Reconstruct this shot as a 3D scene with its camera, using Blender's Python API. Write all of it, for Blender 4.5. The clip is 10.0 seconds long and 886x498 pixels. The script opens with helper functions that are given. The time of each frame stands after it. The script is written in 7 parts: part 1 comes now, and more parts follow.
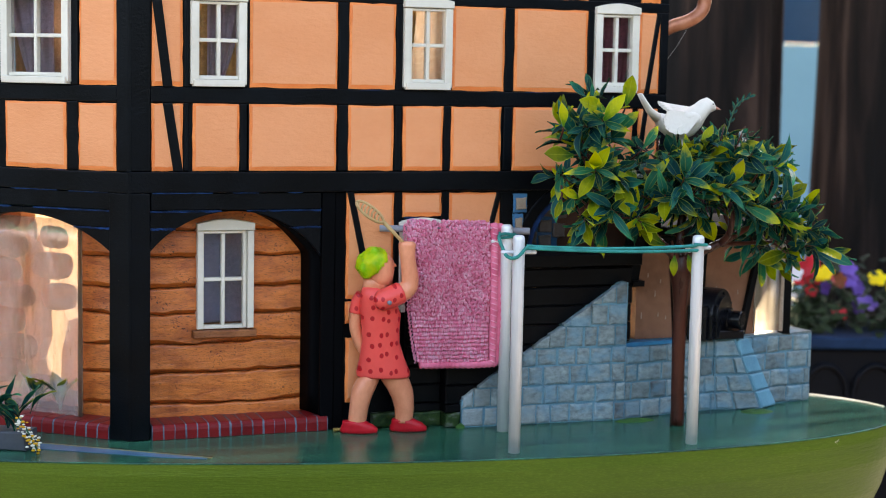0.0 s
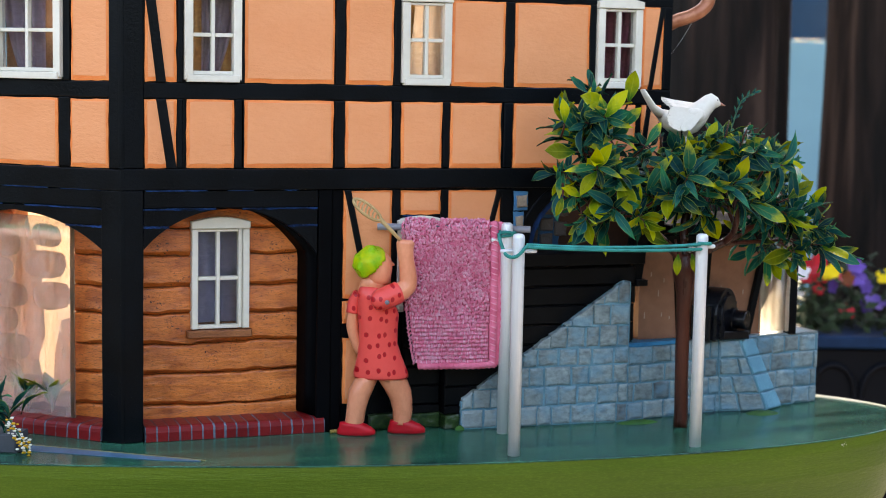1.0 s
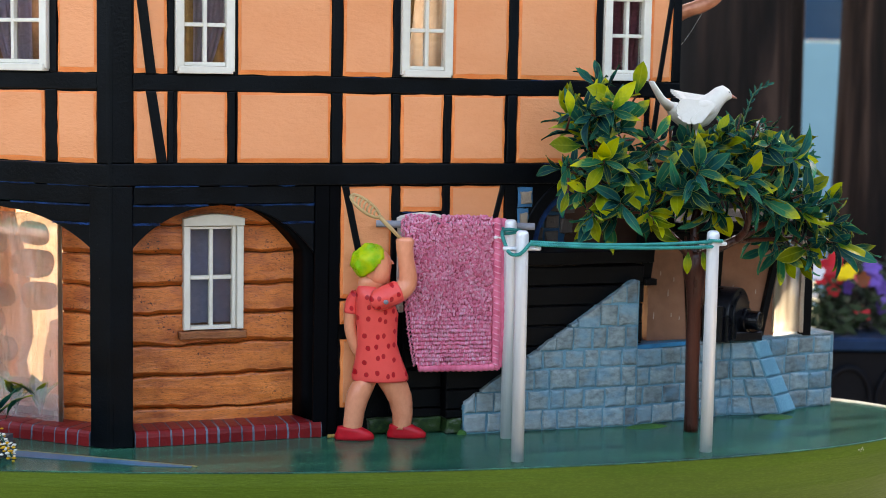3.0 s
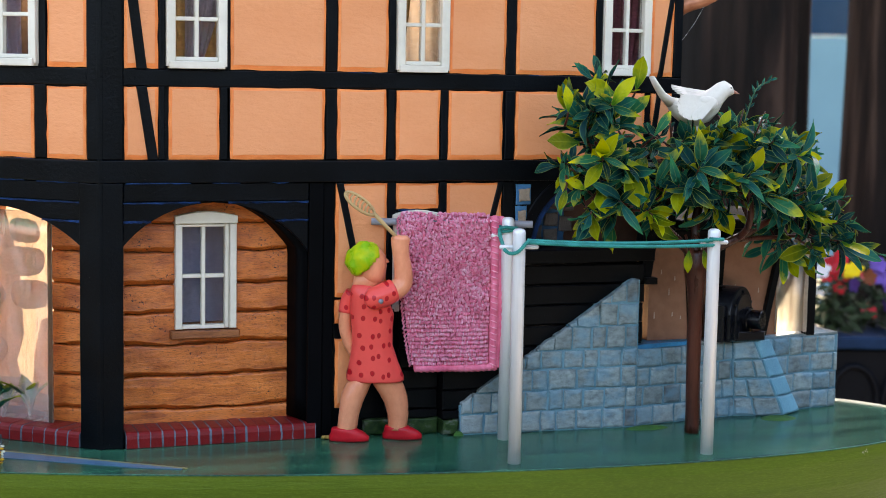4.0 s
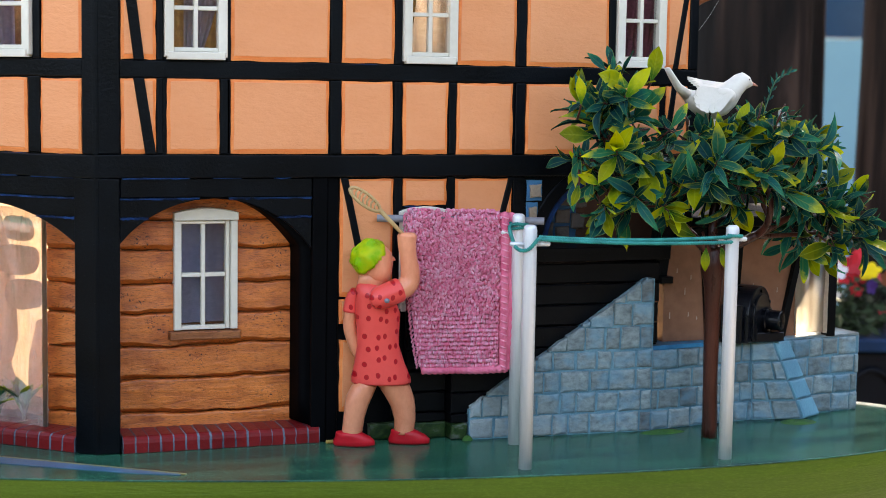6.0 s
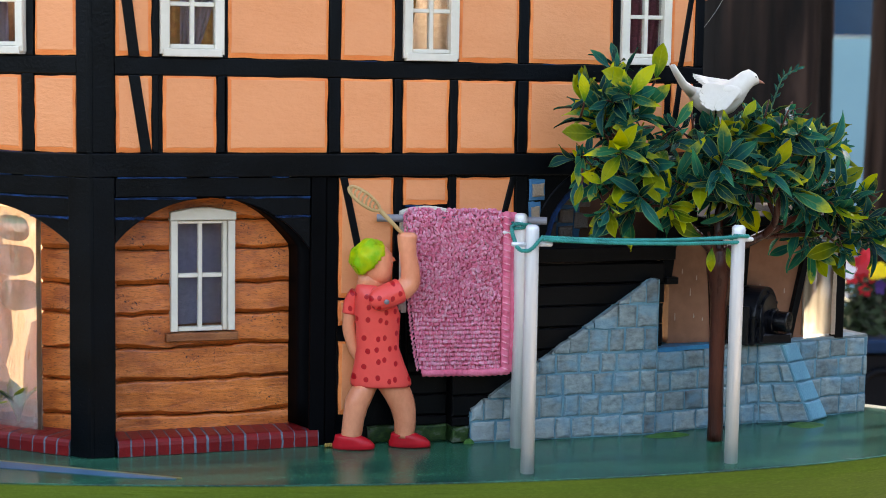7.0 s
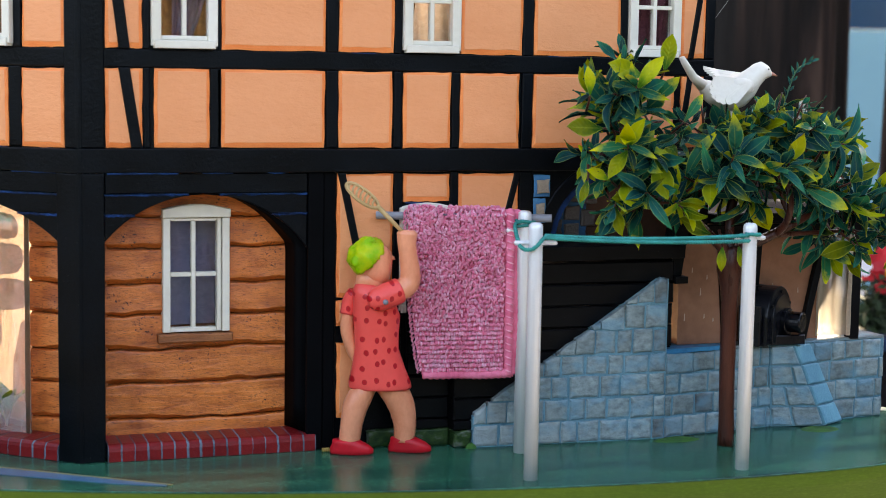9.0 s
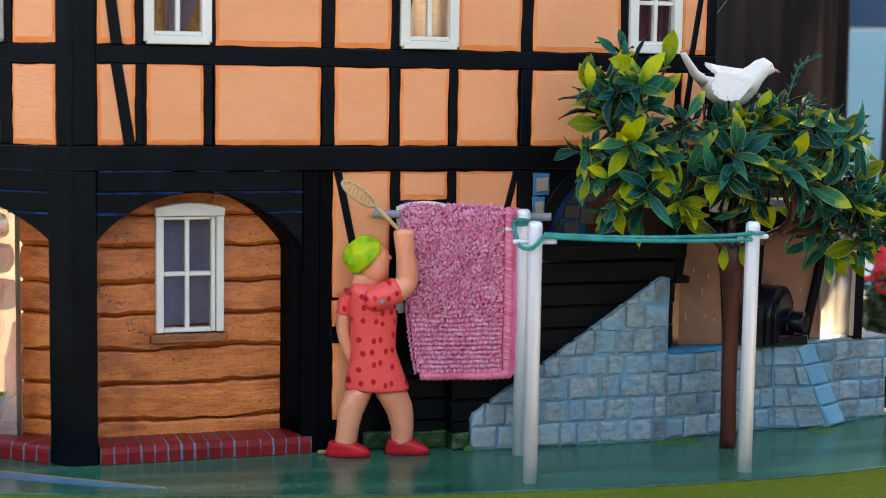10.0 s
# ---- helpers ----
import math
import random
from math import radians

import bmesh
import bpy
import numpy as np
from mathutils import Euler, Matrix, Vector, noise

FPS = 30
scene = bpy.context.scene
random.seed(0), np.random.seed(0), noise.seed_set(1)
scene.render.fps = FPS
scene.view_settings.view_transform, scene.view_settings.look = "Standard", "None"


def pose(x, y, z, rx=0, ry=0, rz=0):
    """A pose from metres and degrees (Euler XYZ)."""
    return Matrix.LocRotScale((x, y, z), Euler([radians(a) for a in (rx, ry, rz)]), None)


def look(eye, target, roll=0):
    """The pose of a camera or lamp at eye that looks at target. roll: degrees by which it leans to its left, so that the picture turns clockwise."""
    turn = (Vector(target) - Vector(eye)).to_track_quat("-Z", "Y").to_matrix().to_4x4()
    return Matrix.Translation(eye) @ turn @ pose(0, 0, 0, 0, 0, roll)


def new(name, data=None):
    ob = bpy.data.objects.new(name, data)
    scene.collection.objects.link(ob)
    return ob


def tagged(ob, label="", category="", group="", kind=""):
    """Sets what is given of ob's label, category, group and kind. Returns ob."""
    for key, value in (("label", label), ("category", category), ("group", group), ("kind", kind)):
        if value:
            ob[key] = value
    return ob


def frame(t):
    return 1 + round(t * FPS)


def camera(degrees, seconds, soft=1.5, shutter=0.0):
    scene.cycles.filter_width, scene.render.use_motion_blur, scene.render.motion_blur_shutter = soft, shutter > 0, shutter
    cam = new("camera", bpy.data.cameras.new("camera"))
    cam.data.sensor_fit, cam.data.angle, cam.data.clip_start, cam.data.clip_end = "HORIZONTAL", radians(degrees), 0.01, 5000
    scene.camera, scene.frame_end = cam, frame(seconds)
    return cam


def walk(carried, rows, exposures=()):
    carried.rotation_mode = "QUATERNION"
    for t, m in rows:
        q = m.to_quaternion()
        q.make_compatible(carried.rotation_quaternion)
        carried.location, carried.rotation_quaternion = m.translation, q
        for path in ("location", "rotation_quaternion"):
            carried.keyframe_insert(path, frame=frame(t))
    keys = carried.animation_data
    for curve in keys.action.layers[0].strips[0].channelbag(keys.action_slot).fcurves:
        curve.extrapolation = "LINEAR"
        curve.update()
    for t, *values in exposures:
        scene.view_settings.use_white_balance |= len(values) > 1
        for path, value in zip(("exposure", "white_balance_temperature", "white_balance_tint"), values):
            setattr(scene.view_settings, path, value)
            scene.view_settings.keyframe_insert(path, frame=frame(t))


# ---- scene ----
cam = camera(30.0, 10.0, soft=0.5)
cam.data.dof.use_dof = True
cam.data.dof.focus_distance = 1.43
cam.data.dof.aperture_fstop = 9.0
# seconds, x, y, z, pitch, roll, yaw
ROWS = [
    (0.0, -0.2553, -1.4881, 0.3390, -6.053, -1.087, -20.413),
    (0.5, -0.2441, -1.4771, 0.3363, -6.043, -1.085, -20.197),
    (1.0, -0.2368, -1.4644, 0.3381, -6.178, -1.096, -20.109),
    (1.5, -0.2253, -1.4553, 0.3319, -6.022, -1.031, -19.817),
    (2.0, -0.2225, -1.4389, 0.3309, -6.071, -1.025, -19.891),
    (2.5, -0.2170, -1.4274, 0.3265, -5.974, -1.004, -19.823),
    (4.0, -0.1894, -1.3973, 0.3270, -6.215, -1.017, -19.363),
    (4.5, -0.1818, -1.3869, 0.3253, -6.207, -1.022, -19.268),
    (5.0, -0.1786, -1.3748, 0.3213, -6.112, -0.990, -19.201),
    (5.5, -0.1769, -1.3625, 0.3161, -5.989, -0.951, -19.158),
    (7.0, -0.1594, -1.3308, 0.3130, -6.044, -0.918, -18.800),
    (7.5, -0.1524, -1.3207, 0.3115, -6.057, -0.903, -18.625),
    (8.0, -0.1485, -1.3096, 0.3104, -6.094, -0.895, -18.584),
    (8.5, -0.1417, -1.2998, 0.3049, -5.924, -0.859, -18.483),
    (9.0, -0.1343, -1.2916, 0.3124, -6.279, -0.909, -18.279),
    (9.5, -0.1326, -1.2814, 0.3092, -6.220, -0.897, -18.349),
    (10.0, -0.1285, -1.2721, 0.3092, -6.269, -0.903, -18.386),
]
walk(cam, [(t, pose(x, y, z, 90 + pitch, roll, yaw)) for t, x, y, z, pitch, roll, yaw in ROWS],
     exposures=[(0.0, 3.06, 8600, 17), (10.0, 3.06, 8600, 17)])

# ---- world and sun: the front lies in the shade, the sun stands behind the house ----
world = bpy.data.worlds.new("sky")
scene.world = world
world.use_nodes = True
wn = world.node_tree.nodes
sky = wn.new("ShaderNodeTexSky")
sky.sky_type = 'NISHITA'
sky.sun_disc = False
SUN_ELEV, SUN_AZ = 42.0, 55.1          # azimuth from +x towards +y
sky.sun_elevation = radians(SUN_ELEV)
sky.sun_rotation = radians(90 - SUN_AZ)
wn["Background"].inputs["Strength"].default_value = 0.13
world.node_tree.links.new(sky.outputs["Color"], wn["Background"].inputs["Color"])
sun = new("sun", bpy.data.lights.new("sun", 'SUN'))
sun.data.energy, sun.data.angle, sun.data.color = 4.0, radians(0.5), (1.0, 0.93, 0.82)
sd = Vector((math.cos(radians(SUN_AZ)) * math.cos(radians(SUN_ELEV)), math.sin(radians(SUN_AZ)) * math.cos(radians(SUN_ELEV)), math.sin(radians(SUN_ELEV))))
sun.matrix_world = look(sd * 5, (0, 0, 0))


# ---- materials ----
def node_mat(name, rough=0.5, metal=0.0, spec=0.5):
    m = bpy.data.materials.new(name)
    m.use_nodes = True
    nt = m.node_tree
    b = nt.nodes["Principled BSDF"]
    b.inputs["Roughness"].default_value = rough
    b.inputs["Metallic"].default_value = metal
    b.inputs["Specular IOR Level"].default_value = spec
    return m, nt, b


def coords(nt, stretch=(1, 1, 1)):
    tc, mp = nt.nodes.new("ShaderNodeTexCoord"), nt.nodes.new("ShaderNodeMapping")
    mp.inputs["Scale"].default_value = stretch
    nt.links.new(tc.outputs["Object"], mp.inputs["Vector"])
    return mp.outputs["Vector"]


def noise_tex(nt, vec, scale, detail=4.0, rough=0.55, dist=0.0):
    n = nt.nodes.new("ShaderNodeTexNoise")
    n.inputs["Scale"].default_value, n.inputs["Detail"].default_value = scale, detail
    n.inputs["Roughness"].default_value, n.inputs["Distortion"].default_value = rough, dist
    nt.links.new(vec, n.inputs["Vector"])
    return n.outputs["Fac"]


def ramp(nt, fac, stops):
    r = nt.nodes.new("ShaderNodeValToRGB")
    els = r.color_ramp.elements
    while len(els) < len(stops):
        els.new(0.5)
    for e, (p, c) in zip(els, stops):
        e.position, e.color = p, (*c, 1) if len(c) == 3 else c
    nt.links.new(fac, r.inputs["Fac"])
    return r.outputs["Color"]


def mixed(nt, fac, a, b, mode='MIX'):
    n = nt.nodes.new("ShaderNodeMix")
    n.data_type, n.blend_type = 'RGBA', mode
    for sock, v in ((n.inputs[0], fac), (n.inputs[6], a), (n.inputs[7], b)):
        if isinstance(v, (int, float)):
            sock.default_value = v
        elif isinstance(v, tuple):
            sock.default_value = (*v, 1)
        else:
            nt.links.new(v, sock)
    return n.outputs[2]


def bump(nt, bsdf, height, strength, distance):
    n = nt.nodes.new("ShaderNodeBump")
    n.inputs["Strength"].default_value, n.inputs["Distance"].default_value = strength, distance
    nt.links.new(height, n.inputs["Height"])
    nt.links.new(n.outputs["Normal"], bsdf.inputs["Normal"])


def rnd(nt):
    return nt.nodes.new("ShaderNodeObjectInfo").outputs["Random"]


def painted(name, col, dark, rough=0.42, brush=(1, 1, 1), scale=60, bstr=0.35, bdist=0.0006, vary=0.0, spec=0.28, grit=0.0, speck=0.0):
    """Brush-painted wood: two tones at two scales and a fine relief."""
    m, nt, b = node_mat(name, rough, 0, spec)
    v = coords(nt, brush)
    big, fine = noise_tex(nt, v, scale * 0.25, 3), noise_tex(nt, v, scale * 4, 5, 0.6)
    c = ramp(nt, big, [(0.38, dark), (0.6, col)])
    c = mixed(nt, 0.25, c, ramp(nt, fine, [(0.38, dark), (0.62, col)]))
    if vary:
        c = mixed(nt, vary, c, ramp(nt, rnd(nt), [(0.0, dark), (1.0, col)]))
    if grit:
        dust = noise_tex(nt, coords(nt, (0.22, 1, 1)), 1000, 3, 0.7)
        c = mixed(nt, ramp(nt, dust, [(0.5, (0, 0, 0)), (0.68, (grit, grit, grit))]), c, tuple(min(1.0, 2.6 * q + 0.03) for q in col))
        c = mixed(nt, ramp(nt, dust, [(0.32, (grit, grit, grit)), (0.46, (0, 0, 0))]), c, tuple(0.3 * q for q in dark))
    if speck:
        grain = noise_tex(nt, coords(nt), 620, 2, 0.5)
        c = mixed(nt, ramp(nt, grain, [(0.73, (0, 0, 0)), (0.77, (1, 1, 1))]), c, (speck, speck, speck * 1.05))
    nt.links.new(c, b.inputs["Base Color"])
    bump(nt, b, fine, bstr, bdist)
    r = nt.nodes.new("ShaderNodeMapRange")
    r.inputs["To Min"].default_value, r.inputs["To Max"].default_value = rough - 0.1, rough + 0.12
    nt.links.new(big, r.inputs["Value"])
    nt.links.new(r.outputs["Result"], b.inputs["Roughness"])
    return m


def stained_wood(name, light, dark, rough=0.5, vary=0.35):
    """Oiled beech: soft grain, short dark pores along it, clusters of pinholes and a pale worn bloom."""
    m, nt, b = node_mat(name, rough, 0, 0.45)
    v = coords(nt, (1, 1, 5))
    grain = noise_tex(nt, v, 45, 6, 0.65, 0.6)
    pore = noise_tex(nt, coords(nt, (0.22, 0.22, 2.4)), 900, 2, 0.5)
    spot = noise_tex(nt, coords(nt, (1, 1, 1)), 520, 2, 0.5)
    herd = noise_tex(nt, coords(nt, (1, 1, 1.4)), 42, 2, 0.5)
    wear = noise_tex(nt, coords(nt, (1, 1, 1.6)), 30, 4, 0.6)
    bloom = noise_tex(nt, coords(nt, (1, 1, 2.0)), 75, 5, 0.7)
    c = ramp(nt, grain, [(0.28, dark), (0.45, tuple(0.35 * p + 0.65 * q for p, q in zip(dark, light))), (0.72, light)])
    c = mixed(nt, ramp(nt, pore, [(0.33, (0.9, 0.9, 0.9)), (0.43, (0, 0, 0))]), c, tuple(0.45 * q for q in dark))
    many = mixed(nt, 1.0, ramp(nt, spot, [(0.60, (0, 0, 0)), (0.66, (1, 1, 1))]), ramp(nt, herd, [(0.56, (0, 0, 0)), (0.64, (1, 1, 1))]), 'MULTIPLY')
    c = mixed(nt, many, c, tuple(0.12 * q for q in dark))
    c = mixed(nt, 1.0, c, ramp(nt, wear, [(0.34, (0.72, 0.62, 0.52)), (0.5, (1, 1, 1)), (0.68, (1.12, 1.16, 1.2))]), 'MULTIPLY')
    c = mixed(nt, ramp(nt, bloom, [(0.60, (0, 0, 0)), (0.78, (0.20, 0.20, 0.20))]), c, (0.66, 0.31, 0.13))
    tone = ramp(nt, rnd(nt), [(0.0, (0.78, 0.72, 0.66)), (1.0, (1.12, 1.12, 1.1))])
    c = mixed(nt, vary, c, mixed(nt, 1.0, c, tone, 'MULTIPLY'))
    nt.links.new(c, b.inputs["Base Color"])
    bump(nt, b, grain, 0.6, 0.0011)
    return m


BLACK = painted("black_timber_paint", (0.0011, 0.0027, 0.0046), (0.0006, 0.0012, 0.0021), 0.34, (1, 1, 1), 80, 0.4, 0.0011, spec=0.12, speck=0.03)
BLACK_M = painted("dull_black_paint", (0.0042, 0.0040, 0.0044), (0.002, 0.002, 0.0026), 0.42, (1, 1, 1), 60, 0.3, 0.0006, spec=0.12, speck=0.04)
MATTBLACK = painted("matt_black_paint", (0.0016, 0.0019, 0.0026), (0.0009, 0.0011, 0.0015), 0.6, (1, 1, 1), 70, 0.25, 0.0008, spec=0.045)
ORANGE = painted("orange_panel_paint", (0.86, 0.33, 0.145), (0.80, 0.285, 0.115), 0.5, (1, 1, 2.0), 40, 0.6, 0.0011, 0.25)
ORANGE_E = painted("deep_orange_edge_paint", (0.94, 0.27, 0.075), (0.84, 0.19, 0.045), 0.45, (1, 1, 2.5), 90, 0.5, 0.0008)
SEAM = painted("dark_blue_undercoat", (0.005, 0.05, 0.17), (0.002, 0.006, 0.018), 0.4, (1, 1, 1), 150, spec=0.1)
WHITE = painted("white_window_paint", (0.77, 0.715, 0.605), (0.66, 0.60, 0.49), 0.45, (1, 1, 1), 50, 0.2, 0.0003)
PLANK = stained_wood("oiled_plank_wood", (0.74, 0.192, 0.036), (0.36, 0.069, 0.0115), 0.42)
SILLWOOD = stained_wood("sill_wood", (0.40, 0.13, 0.04), (0.18, 0.05, 0.017))
REDBRICK = painted("red_brick_paint", (0.25, 0.013, 0.013), (0.14, 0.007, 0.008), 0.34, (1, 1, 1), 90, 0.5, 0.0009, 0.3, spec=0.18)
BLUELINE = painted("blue_grey_joint_paint", (0.15, 0.19, 0.23), (0.04, 0.055, 0.075), 0.5, (1, 1, 1), 90, 0.4, 0.0005)
def stone_paint(name):
    """Grey painted stones, some darker and browner, with a blue wash that has run over them in patches."""
    m, nt, b = node_mat(name, 0.40, 0, 0.35)
    v = coords(nt, (1, 1, 1.5))
    big, mid_, fine = noise_tex(nt, v, 34, 3), noise_tex(nt, v, 150, 4, 0.6), noise_tex(nt, v, 600, 4, 0.65)
    tone = ramp(nt, rnd(nt), [(0.0, (0.105, 0.125, 0.128)), (0.10, (0.165, 0.205, 0.205)), (0.3, (0.205, 0.262, 0.26)), (0.85, (0.25, 0.315, 0.312)), (1.0, (0.17, 0.235, 0.25))])
    c = mixed(nt, 1.0, tone, ramp(nt, mid_, [(0.32, (0.56, 0.57, 0.60)), (0.54, (1, 1, 1)), (0.73, (1.28, 1.27, 1.26))]), 'MULTIPLY')
    c = mixed(nt, ramp(nt, fine, [(0.28, (0.5, 0.5, 0.5)), (0.38, (0, 0, 0))]), c, (0.14, 0.155, 0.18))
    c = mixed(nt, ramp(nt, big, [(0.47, (0, 0, 0)), (0.62, (0.5, 0.5, 0.5))]), c, (0.10, 0.30, 0.41))
    c = mixed(nt, ramp(nt, noise_tex(nt, coords(nt, (1, 1, 1)), 11, 2), [(0.46, (0, 0, 0)), (0.62, (0.5, 0.5, 0.5))]), c, (0.34, 0.36, 0.33))
    brush = noise_tex(nt, coords(nt, (0.7, 0.7, 1.3)), 300, 4, 0.65)
    rough_h = nt.nodes.new("ShaderNodeMath")
    rough_h.operation = 'ADD'
    nt.links.new(mid_, rough_h.inputs[0])
    nt.links.new(brush, rough_h.inputs[1])
    nt.links.new(c, b.inputs["Base Color"])
    bump(nt, b, rough_h.outputs[0], 0.65, 0.0013)
    return m


STONE = stone_paint("grey_stone_paint")
JOINT = painted("blue_joint_paint", (0.14, 0.31, 0.37), (0.06, 0.18, 0.24), 0.42, (1, 1, 1), 120, 0.9, 0.0016)
LEDGE = painted("blue_ledge_paint", (0.010, 0.22, 0.40), (0.006, 0.09, 0.19), 0.35, (1, 1, 1), 60, 0.3, 0.0005)
DECK = painted("teal_green_board_paint", (0.014, 0.120, 0.066), (0.001, 0.036, 0.026), 0.20, (0.14, 1, 1), 170, 0.25, 0.0004, spec=0.34, grit=0.4, speck=0.08)
RIM = painted("leaf_green_edge_paint", (0.088, 0.142, 0.009), (0.063, 0.113, 0.007), 0.38, (0.6, 0.6, 5), 26, 0.45, 0.0012, grit=0.12)
PLASTER = painted("tan_wing_plaster", (0.36, 0.165, 0.10), (0.21, 0.092, 0.056), 0.2, (1, 1, 1), 30, 0.3, 0.0005)
ALU = painted("matt_aluminium", (0.84, 0.83, 0.81), (0.66, 0.67, 0.68), 0.40, (1, 1, 0.035), 260, 0.35, 0.0003)
ALU.node_tree.nodes["Principled BSDF"].inputs["Metallic"].default_value = 0.3
STEEL = painted("grey_steel_tube", (0.25, 0.25, 0.27), (0.18, 0.18, 0.2), 0.35, (1, 1, 1), 60, 0.15, 0.0002)
SUNCREAM = painted("cream_edge_paint", (0.78, 0.68, 0.46), (0.66, 0.56, 0.36), 0.5, (1, 1, 1), 60)
BARK, nt, b = node_mat("dark_tree_bark", 0.85, 0, 0.2)
ridge = noise_tex(nt, coords(nt, (1, 1, 0.08)), 17, 5, 0.6, 0.4)
nt.links.new(ramp(nt, ridge, [(0.40, (0.004, 0.0026, 0.002)), (0.52, (0.020, 0.0110, 0.0082)), (0.62, (0.062, 0.035, 0.025))]), b.inputs["Base Color"])
bump(nt, b, ridge, 1.0, 0.02)
PAVE = painted("grey_paving", (0.15, 0.14, 0.125), (0.09, 0.085, 0.078), 0.8, (1, 1, 1), 1.2, 0.4, 0.004)


# ---- geometry helpers ----
def fr_right(u, d, z):
    return Vector((u, -d, z))


LD = Vector((math.cos(radians(138)), math.sin(radians(138)), 0))
LN = Vector((-LD.y, LD.x, 0))


def fr_left(u, d, z):
    return LD * u + LN * d + Vector((0, 0, z))


def line_frame(a, b):
    """A frame along the ground line a-b: u along it, d towards the viewer's side, z up."""
    o, e = Vector((*a, 0)), (Vector((*b, 0)) - Vector((*a, 0))).normalized()
    n = Vector((e.y, -e.x, 0))
    return lambda u, d, z: o + e * u + n * d + Vector((0, 0, z))


def slab_bm(fr, outline, d0, d1, bevel=0.0, segs=1, bm=None):
    """A board: an outline of (u, z) from depth d0 to d1 in the frame fr."""
    own = bmesh.new()
    back = [own.verts.new(fr(u, d0, z)) for u, z in outline]
    front = [own.verts.new(fr(u, d1, z)) for u, z in outline]
    own.faces.new(back)
    ff = own.faces.new(front)
    n = len(outline)
    for i in range(n):
        own.faces.new((back[i], back[(i + 1) % n], front[(i + 1) % n], front[i]))
    bmesh.ops.recalc_face_normals(own, faces=own.faces)
    if bevel:
        bmesh.ops.bevel(own, geom=list(ff.edges), offset=bevel, segments=segs, affect='EDGES', profile=0.5, clamp_overlap=True)
    if bm is None:
        return own
    tmp = bpy.data.meshes.new("tmp")
    own.to_mesh(tmp)
    bm.from_mesh(tmp)
    bpy.data.meshes.remove(tmp)
    own.free()
    return bm


def rect(u0, u1, z0, z1, amp=0.0, n=1):
    """A rectangle outline with hand-cut edges."""
    pts = []
    for (a, b) in (((u0, z0), (u1, z0)), ((u1, z0), (u1, z1)), ((u1, z1), (u0, z1)), ((u0, z1), (u0, z0))):
        for i in range(n):
            k = i / n
            pts.append((a[0] + (b[0] - a[0]) * k + random.uniform(-amp, amp), a[1] + (b[1] - a[1]) * k + random.uniform(-amp, amp)))
    return pts


def mesh_of(name, bm, mat, smooth=False):
    me = bpy.data.meshes.new(name)
    bm.to_mesh(me)
    bm.free()
    for m in (mat if isinstance(mat, (list, tuple)) else [mat]):
        me.materials.append(m)
    if smooth:
        me.shade_smooth()
    return me


PLACE = {}


def thing(name, at, label, category, group="", kind=""):
    e = new(name)
    e.location = at
    e.empty_display_size = 0.02
    PLACE[e.name] = Vector(at)
    return tagged(e, label, category, group, kind)


def part(name, bm, mat, parent, label="", smooth=False):
    ob = new(name, bm if isinstance(bm, bpy.types.Mesh) else mesh_of(name, bm, mat, smooth))
    ob.parent = parent
    if parent.name in PLACE:
        ob.matrix_parent_inverse = Matrix.Translation(-PLACE[parent.name])
    return tagged(ob, label)


def solo(name, bm, mat, label, category, group="", kind="", smooth=False):
    return tagged(new(name, mesh_of(name, bm, mat, smooth)), label, category, group, kind)


def tube_bm(points, radius, sides=10, bm=None, caps=True):
    """A tube along points; radius is a number or one for each point."""
    bm = bm or bmesh.new()
    pts = [Vector(p) for p in points]
    rad = radius if isinstance(radius, (list, tuple)) else [radius] * len(pts)
    rings, side = [], None
    for i, p in enumerate(pts):
        t = (pts[min(i + 1, len(pts) - 1)] - pts[max(i - 1, 0)]).normalized()
        if side is None:
            side = t.orthogonal().normalized()
        side = (side - t * side.dot(t)).normalized()
        up = t.cross(side)
        rings.append([bm.verts.new(p + (side * math.cos(a) + up * math.sin(a)) * rad[i]) for a in (2 * math.pi * k / sides for k in range(sides))])
    for a, b in zip(rings, rings[1:]):
        for k in range(sides):
            bm.faces.new((a[k], a[(k + 1) % sides], b[(k + 1) % sides], b[k]))
    if caps:
        bm.faces.new(rings[0][::-1])
        bm.faces.new(rings[-1])
    return bm


def loft_bm(rings, sides=16, bm=None, mat=0):
    """A rounded body through rings (centre, axis a, axis b)."""
    bm = bm or bmesh.new()
    made = []
    for c, a, b in rings:
        c, a, b = Vector(c), Vector(a), Vector(b)
        made.append([bm.verts.new(c + a * math.cos(2 * math.pi * k / sides) + b * math.sin(2 * math.pi * k / sides)) for k in range(sides)])
    fs = []
    for p, q in zip(made, made[1:]):
        for k in range(sides):
            fs.append(bm.faces.new((p[k], p[(k + 1) % sides], q[(k + 1) % sides], q[k])))
    fs += [bm.faces.new(made[0][::-1]), bm.faces.new(made[-1])]
    for f_ in fs:
        f_.material_index, f_.smooth = mat, True
    return bm


# ---- ground, plinth and the oval base board ----
def oval(cx, cy, a, b, turn, n=160, grow=0.0):
    c, s = math.cos(turn), math.sin(turn)
    pts = []
    for i in range(n):
        k = 2 * math.pi * i / n
        x, y = (a + grow) * math.cos(k), (b + grow) * math.sin(k)
        pts.append((cx + x * c - y * s, cy + x * s + y * c))
    return pts


